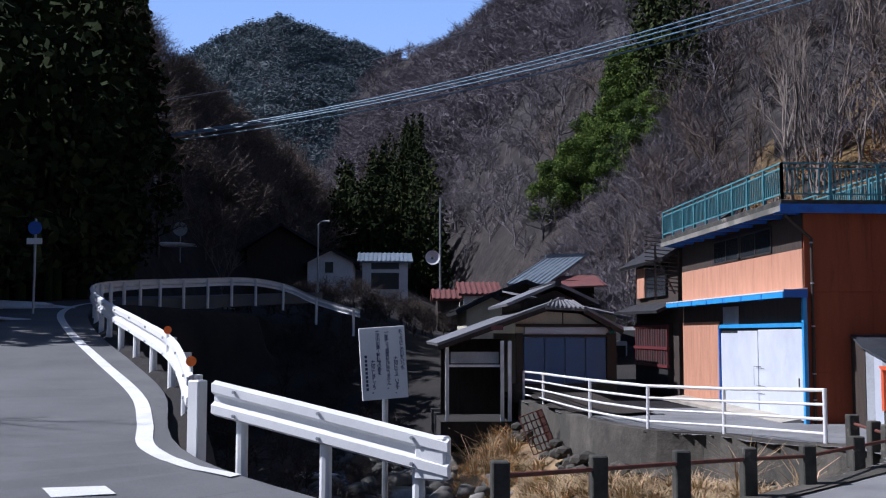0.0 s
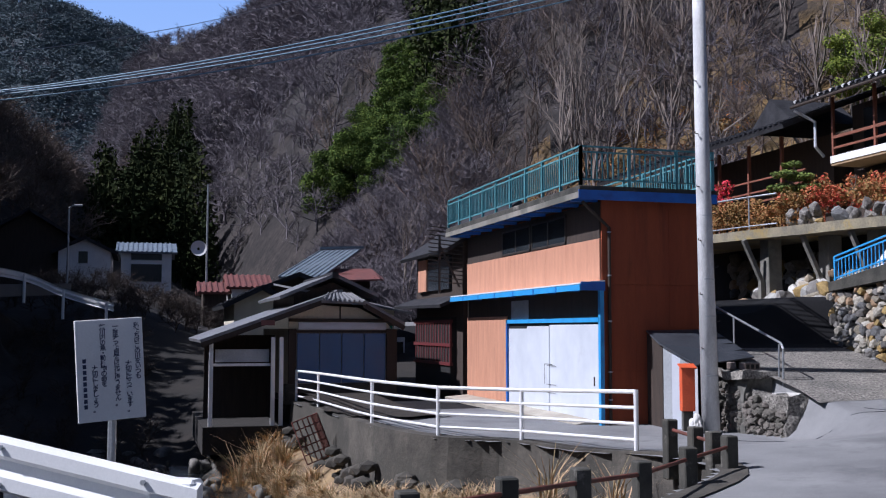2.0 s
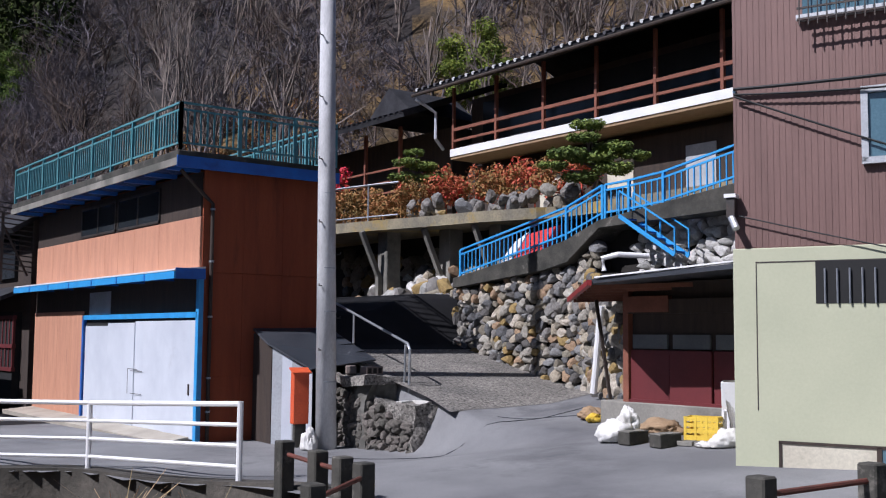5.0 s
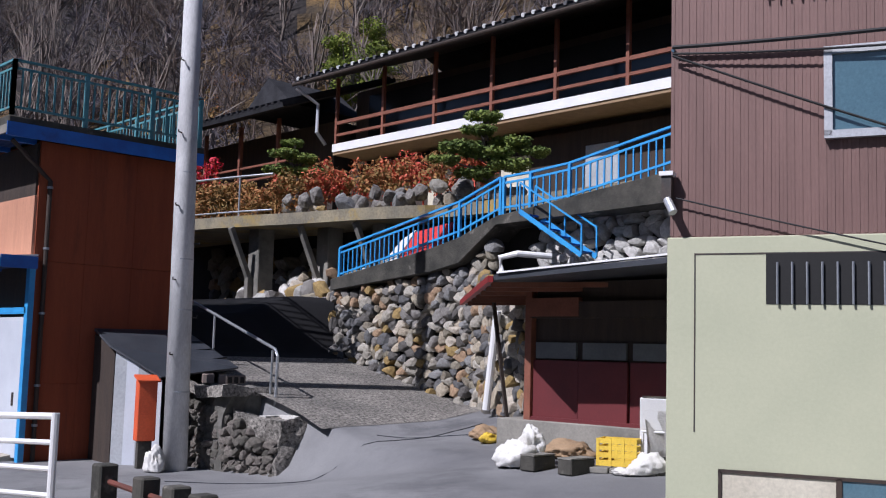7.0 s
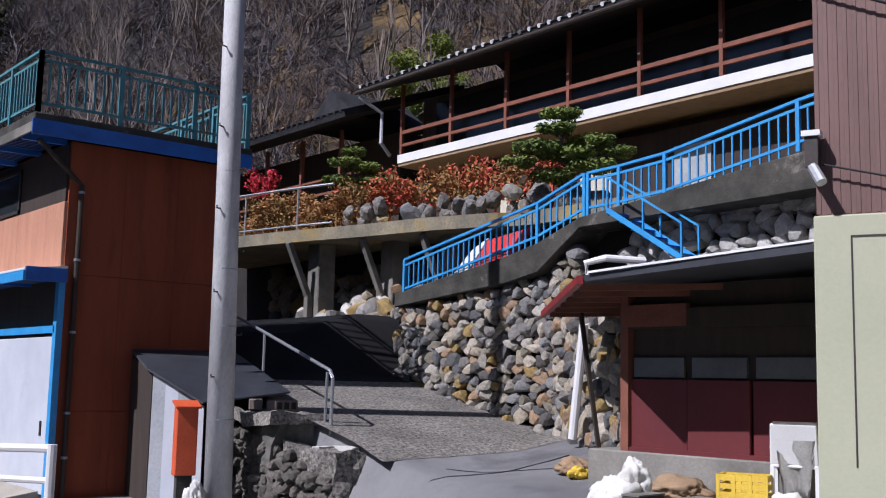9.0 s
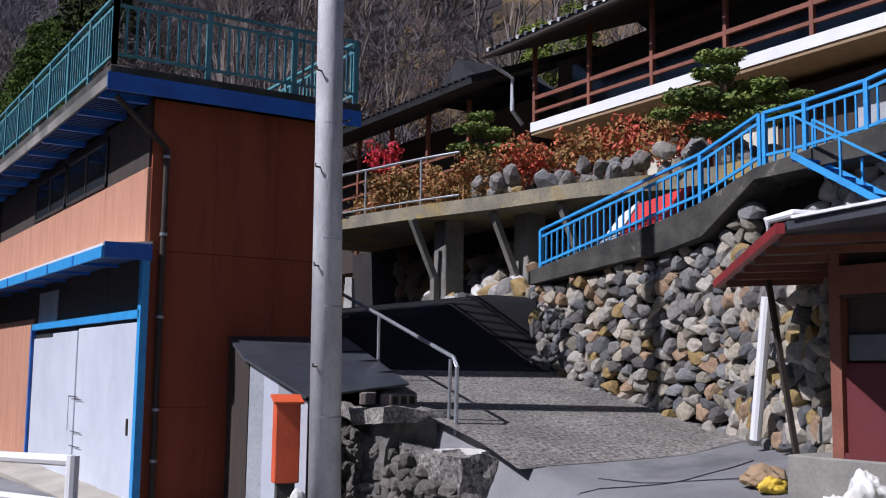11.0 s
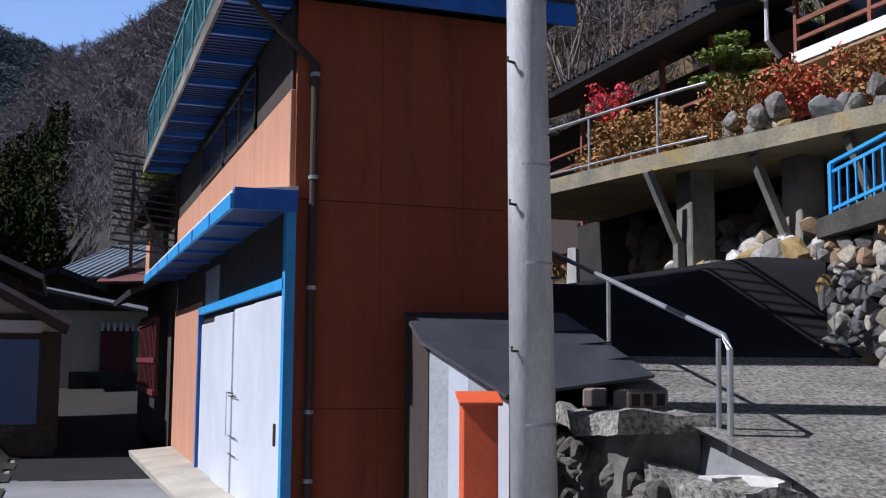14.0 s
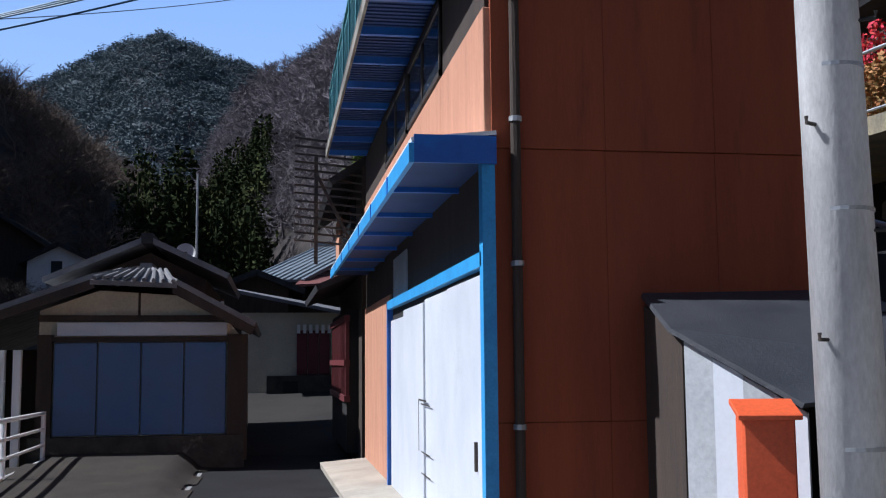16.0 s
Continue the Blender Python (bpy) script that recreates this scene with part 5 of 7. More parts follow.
part("bracket_post", bar(B(), (13.75, 16.0, 0.85), (13.5, 16.1, 2.62), 0.045, 0.045), M_OLDWOOD, sh)
for k in range(6):
    a = GA.lerp(GB, 0.08 + 0.16 * k) + Vector((0, 0, -0.09))
    part("rafter", bar(B(), a, a + Vector((1.1, -0.85, 0.05)), 0.05, 0.06), M_REDWOOD, rfz)
dpz = thing("drain_pipe", (14.62, 17.26, 1.0), "pale plastic drainpipe leaning on the stone wall", "pipe")
part("tube", tube(B(), [(14.62, 17.26, 1.0), (14.58, 17.03, 2.49)], 0.06, 10), M_WHITE, dpz)

part("elbow", tube(B(), [(14.72, 17.1, 3.1), (14.72, 17.13, 3.32), (14.85, 16.9, 3.38), (15.3, 16.6, 3.36)], 0.05, 10), M_WHITE, dpz)

# ---- handrail of the ramp ----
hr = thing("ramp_handrail", (12.13, 19.2, 1.0), "galvanised pipe handrail beside the ramp", "handrail")
part("rail", tube(B(), [(12.13, 19.22, 0.55), (12.13, 19.2, 1.72), (12.14, 19.28, 1.82), (12.28, 21.25, 2.37), (12.4, 23.0, 2.85), (12.5, 26.0, 3.3)], 0.024, 8), M_GALV, hr)
part("post", tube(B(), [(12.16, 19.4, 1.0), (12.14, 19.35, 1.8)], 0.02, 8), M_GALV, hr)
for y in (21.25, 23.0, 25.0):
    x, zt = 12.28 + (y - 21.25) * 0.05, 2.37 + (y - 21.25) * 0.25
    part("post", tube(B(), [(x, y, float(pave_z(x, y)) - 0.1), (x, y, zt)], 0.02, 8), M_GALV, hr)
# rough little stone wall between pole and ramp
rs = thing("rough_stone_wall", (11.7, 19.6, 0.2), "rough concrete ledge on broken stone edging the ramp", "retaining wall", kind="structure")


def lumpy(x0, x1, y0, y1, z0, z1, seed, amount=0.05):
    bm = B()
    box(bm, x0, x1, y0, y1, z0, z1)
    bmesh.ops.subdivide_edges(bm, edges=list(bm.edges), cuts=7, use_grid_fill=True)
    for v in bm.verts:
        v.co += noise.noise_vector(v.co * 2.3 + Vector((seed, 0, 0))) * amount + noise.noise_vector(v.co * 7.0) * amount * 0.4
    return bm


part("ledge", lumpy(11.36, 12.16, 19.45, 20.75, 1.1, 1.25, 3, 0.07), M_ROUGHRAMP, rs)
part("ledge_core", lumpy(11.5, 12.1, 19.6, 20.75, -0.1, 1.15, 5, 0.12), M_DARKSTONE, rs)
part("step", lumpy(11.66, 12.12, 18.4, 19.5, -0.1, 0.84, 9, 0.10), M_ROUGHRAMP, rs)
part("spill", lumpy(11.78, 12.14, 18.92, 19.06, 0.80, 0.86, 4, 0.04), M_WHITESTONE, rs, "white spilt lime")
part("spill", lumpy(12.0, 12.1, 18.5, 18.95, 0.80, 0.86, 7, 0.04), M_WHITESTONE, rs, "white spilt lime")
stone_wall(rs, (11.45, 20.7, 0), (0.12, -1, 0), 2.2, lambda s: 0.0, lambda s: 1.08 - 0.25 * s, 0.0, 0.12, 14, mat=M_DARKOBJ)
rag = thing("crumpled_cloth", (12.0, 19.4, 0.6), "crumpled blue-grey cloth at the ramp edge", "cloth")
part("body", lumpy(11.92, 12.1, 19.25, 19.42, 0.55, 0.8, 6, 0.06), M_DOOR, rag)
for k, (x, y, z, r) in enumerate(((11.66, 20.35, 1.345, 60), (11.84, 19.95, 1.34, 8))):
    cb = thing("concrete_block", (x, y, z), "old brown hollow concrete block", "block", group="loose blocks")
    m = Matrix.Translation((x, y, z)) @ Matrix.Rotation(radians(r), 4, "Z")
    part("body", box(B(), -0.2, 0.2, -0.09, 0.09, -0.07, 0.07, m), M_BARK, cb, bevel=0.012)
    for dx in (-0.12, 0.0, 0.12):
        part("hole", box(B(), dx - 0.04, dx + 0.04, -0.0915, -0.0895, -0.045, 0.045, m), M_BLACK, cb)

# ---- garage with blue folding doors, village houses ----
GX0, GX1, GY = 4.25, 7.5, 33.35
ga = thing("garage", (5.9, GY, 0.3), "small gabled garage with slate-blue folding doors", "garage")
part("wall", box(B(), GX0, GX1, GY + 0.12, GY + 7, 0.0, 2.1), M_PLASTER, ga)
part("gable", prism(B(), [(GX0, 2.1), (GX1, 2.1), (7.35, 2.28), (6.45, 2.76), (5.2, 2.84), (GX0, 2.5)], "y", GY + 0.1, GY + 0.16), M_PLASTER, ga)
part("gable_batten", box(B(), 5.83, 5.87, GY + 0.08, GY + 0.11, 2.42, 2.8), M_OLDWOOD, ga)
part("plinth", box(B(), GX0 - 0.1, GX1 + 0.1, GY - 0.1, GY + 0.3, -0.2, 0.42), M_DARKCONC, ga)
dx = (7.3 - 4.5) / 4
for k in range(4):
    part("door_leaf", box(B(), 4.5 + k * dx + 0.012, 4.5 + (k + 1) * dx - 0.012, GY + 0.02, GY + 0.08, 0.44, 1.97), M_BLUEDOOR, ga, bevel=0.008)
for x0, x1 in ((GX0, 4.48), (7.32, GX1 + 0.15)):
    part("door_post", box(B(), x0, x1, GY - 0.02, GY + 0.14, 0.0, 2.1), M_OLDWOOD, ga)
part("beam", box(B(), GX0, GX1, GY - 0.03, GY + 0.1, 1.98, 2.06), M_OLDWOOD, ga)
part("header", box(B(), 4.55, 7.3, GY + 0.0, GY + 0.1, 2.08, 2.3), M_DOOR, ga, "pale header board")
part("header_beam", box(B(), GX0, GX1 + 0.1, GY - 0.02, GY + 0.1, 2.32, 2.42), M_OLDWOOD, ga)
GF, GB2 = GY - 0.55, GY + 7.3
gr1 = part("roof_slope", slab(B(), [(6.47, GF, 2.90), (5.9, GF + 1.1, 3.22), (5.9, GB2, 3.22), (7.75, GB2, 2.2), (7.75, GF, 2.2)], 0.1), M_ROOFGREY, ga, "grey tiled roof")
part("roof_slope", slab(B(), [(5.9, GF + 1.1, 3.22), (5.2, GF, 2.98), (1.6, GF, 1.68), (1.6, GB2, 1.68), (5.9, GB2, 3.22)], 0.1), M_ROOFGREY, ga, "grey tiled roof")
hip = part("half_hip", slab(B(), [(5.15, GF - 0.06, 2.97), (6.52, GF - 0.06, 2.91), (6.25, GF + 0.9, 3.2), (5.5, GF + 0.9, 3.22)], 0.08), M_ROOFGREY, ga, "small tiled half-hip")
for k in range(9):
    x = 5.22 + 0.155 * k
    x2 = 5.52 + 0.09 * k
    part("tile_end", tube(B(), [(x, GF - 0.09, 3.0 - 0.045 * (x - 5.2)), (x2, GF + 0.9, 3.22)], 0.036, 6), M_ROOFGREY, hip)
part("ridge", box(B(), 5.8, 6.0, GF + 1.0, GB2, 3.16, 3.34), M_ROOFGREY, ga)
for k in range(16):
    y = GY - 0.5 + 0.5 * k
    f = min(1.0, (y - GF) / 1.1)
    part("roof_rib", bar(B(), (6.47 - 0.5 * f, y, 2.93 + 0.28 * f), (7.7, y, 2.25), 0.12, 0.05), M_ROOFGREY, gr1)
    part("roof_rib", bar(B(), (5.2 + 0.62 * f, y, 3.01 + 0.21 * f), (1.65, y, 1.72), 0.12, 0.05), M_ROOFGREY, gr1)
part("barge_board", bar(B(), (6.47, GF - 0.01, 2.83), (7.75, GF - 0.01, 2.13), 0.05, 0.15), M_OLDWOOD, ga)
part("barge_board", bar(B(), (5.2, GF - 0.01, 2.91), (1.6, GF - 0.01, 1.61), 0.05, 0.15), M_OLDWOOD, ga)
part("eave_end", box(B(), 3.35, 3.75, GF - 0.04, GF + 0.05, 2.2, 2.36), M_ROOFRED, ga, "faded red eave end")
# the higher dwelling roof that rises behind the garage front
part("upper_wall", box(B(), 4.6, 6.85, GY + 1.5, GB2 - 0.3, 2.6, 3.15), M_OLDWOOD, ga)
part("upper_gable", prism(B(), [(4.6, 3.13), (6.85, 3.13), (5.85, 3.62)], "y", GY + 1.5, GY + 1.58), M_OLDWOOD, ga)
for x1, z1 in ((4.1, 3.04), (7.25, 3.12)):
    q = [(5.85, GY + 1.0, 3.78), (5.85, GB2, 3.78), (x1, GB2, z1), (x1, GY + 1.0, z1)]
    up = part("upper_roof", slab(B(), q if x1 > 6 else q[::-1], 0.1), M_ROOFGREY, ga, "dark upper tiled roof")
    for k in range(13):
        y = GY + 1.1 + 0.48 * k
        part("roof_rib", bar(B(), (5.85, y, 3.81), (x1, y, z1 + 0.03), 0.12, 0.05), M_ROOFGREY, up)
part("upper_ridge", box(B(), 5.75, 5.95, GY + 0.95, GB2, 3.74, 3.92), M_ROOFDARK, ga)
part("carport_wall", box(B(), 1.9, 4.2, GY + 3.0, GY + 3.1, -0.8, 1.9), M_OLDWOOD, ga)
part("carport_fascia", box(B(), 2.05, 3.65, GY - 0.1, GY - 0.04, 1.1, 1.48), M_GREYBOARD, ga)
part("carport_rail", box(B(), 1.95, 3.7, GY - 0.16, GY - 0.1, 0.98, 1.06), M_WHITE, ga)
for x in (1.92, 3.75, 4.0):
    part("carport_post", box(B(), x - 0.06, x + 0.06, GY - 0.3, GY - 0.18, -1.0, 1.85), M_WHITE, ga, "white painted post")
part("carport_floor", box(B(), 1.7, 4.3, GY - 0.4, GY + 6.0, -1.6, -0.8), M_EARTH, ga)


def far_house(name, x0, x1, y0, y1, z0, zw, zr, roof_mat, wall_mat, label, ridge="x", over=0.6, windows=()):
    h = thing(name, ((x0 + x1) / 2, y0, z0), label, "house", group="village houses")
    part("wall", box(B(), x0, x1, y0, y1, z0 - 1.5, zw), wall_mat, h)
    if ridge == "x":
        ym = (y0 + y1) / 2
        for a, b, c in ((y0 - over, ym, 1), (y1 + over, ym, -1)):
            q = [(x0 - over, a, zw - 0.1), (x1 + over, a, zw - 0.1), (x1 + over, b, zr), (x0 - over, b, zr)]
            r = part("roof", slab(B(), q if c > 0 else q[::-1], 0.15), roof_mat, h)
        for k in range(int((x1 - x0 + 2 * over) / 0.35)):
            x = x0 - over + 0.1 + 0.35 * k
            part("roof_rib", bar(B(), (x, y0 - over, zw - 0.07), (x, ym, zr + 0.03), 0.12, 0.06), roof_mat, r)
        for x in (x0 - 0.0, x1):
            part("gable", prism(B(), [(y0, zw), (y1, zw), (ym, zr - 0.1)], "x", x - 0.05, x + 0.05), wall_mat, h)
    else:
        xm = (x0 + x1) / 2
        for a, b, c in ((x0 - over, xm, -1), (x1 + over, xm, 1)):
            q = [(a, y0 - over, zw - 0.1), (a, y1 + over, zw - 0.1), (b, y1 + over, zr), (b, y0 - over, zr)]
            r = part("roof", slab(B(), q if c > 0 else q[::-1], 0.15), roof_mat, h)
            for k in range(int((y1 - y0 + 2 * over) / 0.4)):
                y = y0 - over + 0.1 + 0.4 * k
                part("roof_rib", bar(B(), (a, y, zw - 0.07), (b, y, zr + 0.03), 0.12, 0.06), roof_mat, r)
        part("gable", prism(B(), [(x0, zw), (x1, zw), (xm, zr - 0.12)], "y", y0 - 0.02, y0 + 0.05), wall_mat, h)
    for wx, wz, ww, wh in windows:
        w = part("window", box(B(), wx, wx + ww, y0 - 0.06, y0 - 0.01, wz, wz + wh), M_GLASS, h)
        part("frame", box(B(), wx - 0.05, wx + ww + 0.05, y0 - 0.08, y0 - 0.02, wz - 0.06, wz), M_ALU, w)
    return h


far_house("black_roof_house", 3.75, 6.1, 47.2, 53.0, 0.0, 3.2, 3.95, M_ROOFDARK, M_PLASTER, "low plaster house under a mossy black roof", "y", 0.55)
far_house("black_roof_house", 6.3, 8.6, 54.0, 58.0, 0.5, 4.3, 4.9, M_ROOFDARK, M_OLDWOOD, "dark timber house behind the garage roof", "y", 0.6)
far_house("red_roof_house", 5.15, 7.3, 66.0, 70.0, 1.5, 4.75, 5.5, M_ROOFRED, M_WHITE, "small white house with a faded red roof", "x", 0.35)
far_house("red_roof_house", 3.5, 4.9, 66.5, 69.0, 1.5, 4.45, 5.0, M_ROOFRED, M_OLDWOOD, "little shed with a bright red roof", "x", 0.35)
bh = thing("blue_roof_house", (9.5, 58, 1.0), "old house with a long blue-grey metal roof", "house", group="village houses")
part("wall", box(B(), 8.2, 12.2, 59.0, 66.0, 0.0, 5.2), M_OLDWOOD, bh)
brf = part("roof", slab(B(), [(7.0, 58.2, 4.95), (9.3, 58.0, 4.95), (12.3, 62.2, 6.85), (10.0, 62.4, 6.75)], 0.12), M_ROOFBLUE, bh, "blue-grey standing-seam roof")
for k in range(9):
    p, q = Vector((7.0, 58.2, 4.97)).lerp(Vector((9.3, 58.0, 4.97)), k / 8), Vector((10.0, 62.4, 6.77)).lerp(Vector((12.3, 62.2, 6.87)), k / 8)
    part("seam", bar(B(), p, q, 0.05, 0.05), M_ROOFBLUE, brf)
part("ridge", bar(B(), (9.9, 62.4, 6.86), (12.5, 62.2, 6.96), 0.22, 0.14), M_ROOFBLUE, brf)
part("lower_roof", slab(B(), [(8.9, 57.4, 4.7), (12.6, 57.2, 4.85), (12.6, 60.5, 5.6), (9.6, 60.0, 5.5)], 0.1), M_ROOFRED, bh, "dull red lower roof")
far_house("white_storehouse", -5.6, -2.2, 77.0, 84.0, 4.5, 7.4, 8.4, M_ROOFDARK, M_WHITE, "white plastered storehouse with one small window", "y", 0.5, [(-4.3, 6.6, 0.6, 0.8)])
far_house("white_house", -1.6, 2.0, 82.0, 88.0, 4.5, 7.9, 8.7, M_ROOFBLUE, M_WHITE, "white house with grey roof and dark windows", "x", 0.4, [(-0.9, 5.6, 2.2, 1.3), (-0.9, 7.2, 2.2, 0.5)])
far_house("old_timber_house", -10.2, -5.0, 78.0, 84.0, 4.5, 8.4, 10.3, M_ROOFDARK, M_OLDWOOD, "old brown timber house with an open gable", "y", 0.7)
lane = thing("lane_house", (6.5, 44, 0), "cream house with dark red doors and a green shutter", "house", group="village houses")
part("wall", box(B(), 7.2, 10.3, 45.0, 52.0, 0, 3.0), M_PLASTER, lane)
part("roof", slab(B(), [(6.0, 44.3, 3.80), (6.0, 52, 4.3), (10.9, 52, 3.4), (10.9, 44.3, 2.82)][::-1], 0.09), M_ROOFGREY, lane, "grey sheet-metal roof")
for k in range(3):
    part("door", box(B(), 8.72 + 0.31 * k, 9.01 + 0.31 * k, 44.93, 45.0, 1.27, 2.5), M_DARKRED, lane)
for k in range(9):
    part("valance_board", box(B(), 8.72 + 0.17 * k, 8.81 + 0.17 * k, 44.9, 44.94, 2.42, 2.66), M_WHITE, lane)
part("shutter", box(B(), 9.66, 10.2, 44.92, 45.0, 1.2, 2.45), M_GREEN, lane)
part("plinth", box(B(), 7.9, 10.3, 44.7, 45.0, -0.2, 1.25), M_DARKCONC, lane)
part("hatch", box(B(), 8.35, 8.75, 44.68, 44.71, 0.5, 1.1), M_BLACK, lane)
vm = thing("vending_machine", (10.7, 46.5, 0.0), "white drinks machine with a dark window", "vending machine")
part("body", box(B(), 10.45, 11.15, 46.5, 47.2, -0.1, 1.75), M_WHITE, vm, bevel=0.02)
part("window", box(B(), 10.53, 11.07, 46.48, 46.5, 0.95, 1.55), M_GLASS, vm)
part("slot", box(B(), 10.6, 10.95, 46.48, 46.5, 0.25, 0.4), M_BLACK, vm)

# dark timber house behind the workshop
oh = thing("old_shop_house", (9.2, 34, 0), "dark two-storey timber house with red lattice windows", "house")
part("wall", box(B(), 9.5, 12.0, 32.3, 38.0, -0.1, 4.9), M_OLDWOOD, oh)
part("roof", slab(B(), [(8.95, 32.25, 4.6), (8.95, 38.45, 4.6), (11.4, 38.45, 6.2), (11.4, 32.25, 6.2)][::-1], 0.12), M_ROOFDARK, oh)
part("pent_roof", slab(B(), [(8.75, 32.3, 2.86), (8.75, 38.5, 2.92), (9.5, 38.5, 3.18), (9.5, 32.3, 3.18)][::-1], 0.1), M_ROOFDARK, oh)
for k in range(14):
    y = 33.0 + 0.33 * k
    part("lattice", box(B(), 9.28, 9.34, y - 0.04, y + 0.04, 1.0, 2.4), M_DARKRED, oh)
for z in (1.0, 1.6, 2.35):
    part("lattice_rail", box(B(), 9.25, 9.35, 32.9, 37.5, z - 0.05, z + 0.05), M_DARKRED, oh)
part("bay", box(B(), 9.3, 9.5, 33, 37.4, 0.1, 2.5), M_BLACK, oh)
part("upper_window", box(B(), 9.4, 9.52, 33.5, 37.5, 3.4, 4.5), M_GLASS, oh)
part("curtain", box(B(), 9.36, 9.41, 36.2, 37.3, 3.4, 4.5), M_SALMON, oh)
ir = thing("iron_stair", (9.0, 32.6, 3.0), "rusty iron stair frame with slats", "stair")
for k in range(14):
    part("slat", bar(B(), (8.4, 32.35, 3.6 + 0.13 * k), (9.5, 32.35, 3.6 + 0.13 * k - 0.1), 0.04, 0.03), M_DARKSTEEL, ir)
part("post", box(B(), 8.72, 8.78, 32.3, 32.36, 3.2, 5.0), M_DARKSTEEL, ir)
part("brace", bar(B(), (8.75, 32.33, 4.7), (9.4, 32.33, 3.4), 0.05, 0.05), M_DARKSTEEL, ir)

wm = thing("stone_marker", (16.0, 29.3, 2.4), "pale tapered stone post under the terrace", "marker stone")
bm = B()
tube(bm, [(16.0, 29.3, 2.2), (16.0, 29.3, 3.6)], 0.17, 4, 0.11)
part("body", bm, M_WHITESTONE, wm, bevel=0.01)

# ---- poles, lamps, dish, cables ----
def plain_pole(name, x, y, z0, z1, r, label, category, mat=M_GALV):
    t = thing(name, (x, y, z0), label, category, group="distant poles")
    part("shaft", tube(B(), [(x, y, z0 - 1), (x, y, z1)], r, 10, r * 0.7), mat, t)
    return t


p1 = plain_pole("utility_pole", -14.5, 65.5, 6.0, 16.8, 0.17, "grey concrete utility pole with crossarms", "utility pole", M_POLE)
for z in (15.9, 16.2):
    part("crossarm", bar(B(), (-15.4, 65.4, z), (-13.4, 65.4, z), 0.08, 0.08), M_GALV, p1)
p2 = plain_pole("utility_pole", -15.6, 80.5, 7.0, 14.4, 0.16, "thin utility pole with insulators", "utility pole", M_POLE)
part("crossarm", bar(B(), (-16.2, 80.4, 13.5), (-15.0, 80.4, 13.5), 0.08, 0.08), M_GALV, p2)
sl = plain_pole("street_lamp", -3.75, 57.6, 2.0, 8.2, 0.07, "slim grey street lamp on a tall pole", "street lamp")
part("arm", tube(B(), [(-3.75, 57.6, 8.2), (-3.6, 57.5, 8.35), (-3.3, 57.4, 8.37)], 0.04, 8), M_GALV, sl)
part("head", box(B(), -3.5, -3.1, 57.3, 57.5, 8.33, 8.42), M_WHITE, sl, bevel=0.02)
an = plain_pole("antenna_pole", 4.0, 72.3, 2.0, 11.7, 0.09, "tall thin metal mast with a satellite dish", "mast")
bm = B()
bmesh.ops.create_cone(bm, segments=20, radius1=0.52, radius2=0.1, depth=0.16, cap_ends=False)
bmesh.ops.transform(bm, matrix=Matrix.Translation((3.45, 72.0, 7.4)) @ Matrix.Rotation(radians(80), 4, "X") @ Matrix.Rotation(radians(180), 4, "X"), verts=bm.verts)
part("dish", bm, M_WHITE, an, "round white satellite dish", smooth=True)
part("dish_arm", bar(B(), (3.5, 72.1, 7.4), (4.0, 72.3, 7.2), 0.05, 0.05), M_GALV, an)
rsn = thing("road_sign", (-9.45, 26.4, 2.6), "round blue road sign with a white plate below", "road sign")
part("post", tube(B(), [(-9.45, 26.5, 1.5), (-9.45, 26.5, 5.1)], 0.035, 8), M_GALV, rsn)
part("disc", tube(B(), [(-9.45, 26.44, 4.85), (-9.45, 26.42, 4.85)], 0.18, 20), M_SIGNBLUE, rsn)
part("plate", box(B(), -9.65, -9.25, 26.42, 26.44, 4.42, 4.58), M_WHITE, rsn)
rm = plain_pole("road_mirror", -12.2, 62.0, 4.5, 8.2, 0.05, "round road mirror seen from behind on a grey post", "road mirror")
part("back", tube(B(), [(-12.2, 61.9, 8.3), (-12.2, 61.8, 8.3)], 0.42, 20), M_GREYBOARD, rm)


def cable(p, q, sag, r, mat, label, n=24):
    p, q = Vector(p), Vector(q)
    pts = [p.lerp(q, k / n) - Vector((0, 0, sag * 4 * (k / n) * (1 - k / n))) for k in range(n + 1)]
    return solid("overhead_cable", tube(B(), pts, r, 5), mat, label, "cable", group="overhead cables")


for k, (dz, dy) in enumerate(((0, 0), (0.3, 0.5), (-0.05, 1.1), (0.55, 0.9))):
    cable((-13.0, 59.6 + dy, 13.4 + dz * 0.6), (28.3, 41.9 + dy, 20.2 + dz * 1.6), 1.2, 0.04, M_CABLE, "blue-grey overhead cable across the valley")
cable((-14.5, 65.4, 16.8), (40, 150, 60), 3.0, 0.03, M_GALV, "thin overhead wire over the valley")
cable(TM @ Vector((0.05, -0.05, 4.72)), TM @ Vector((6.0, -0.2, 4.9)), 0.1, 0.02, M_BLACKCABLE, "black service cable on the tower house")
cable(TM @ Vector((0.05, -0.05, 4.66)), TM @ Vector((6.0, -0.2, 4.76)), 0.16, 0.012, M_BLACKCABLE, "black service cable on the tower house")
cable(TM @ Vector((0.05, -0.05, 4.64)), TM @ Vector((4.2, -0.1, 2.98)), 0.05, 0.012, M_BLACKCABLE, "black service cable on the tower house")
cable(TM @ Vector((0.08, -0.05, 3.3)), TM @ Vector((4.2, -0.08, 2.3)), 0.03, 0.008, M_BLACKCABLE, "thin wire on the tower house")
cable((21.0, 17.9, 9.3), TM @ Vector((0.05, -0.03, 4.7)), 0.3, 0.02, M_CABLE, "blue service cable to the long house")


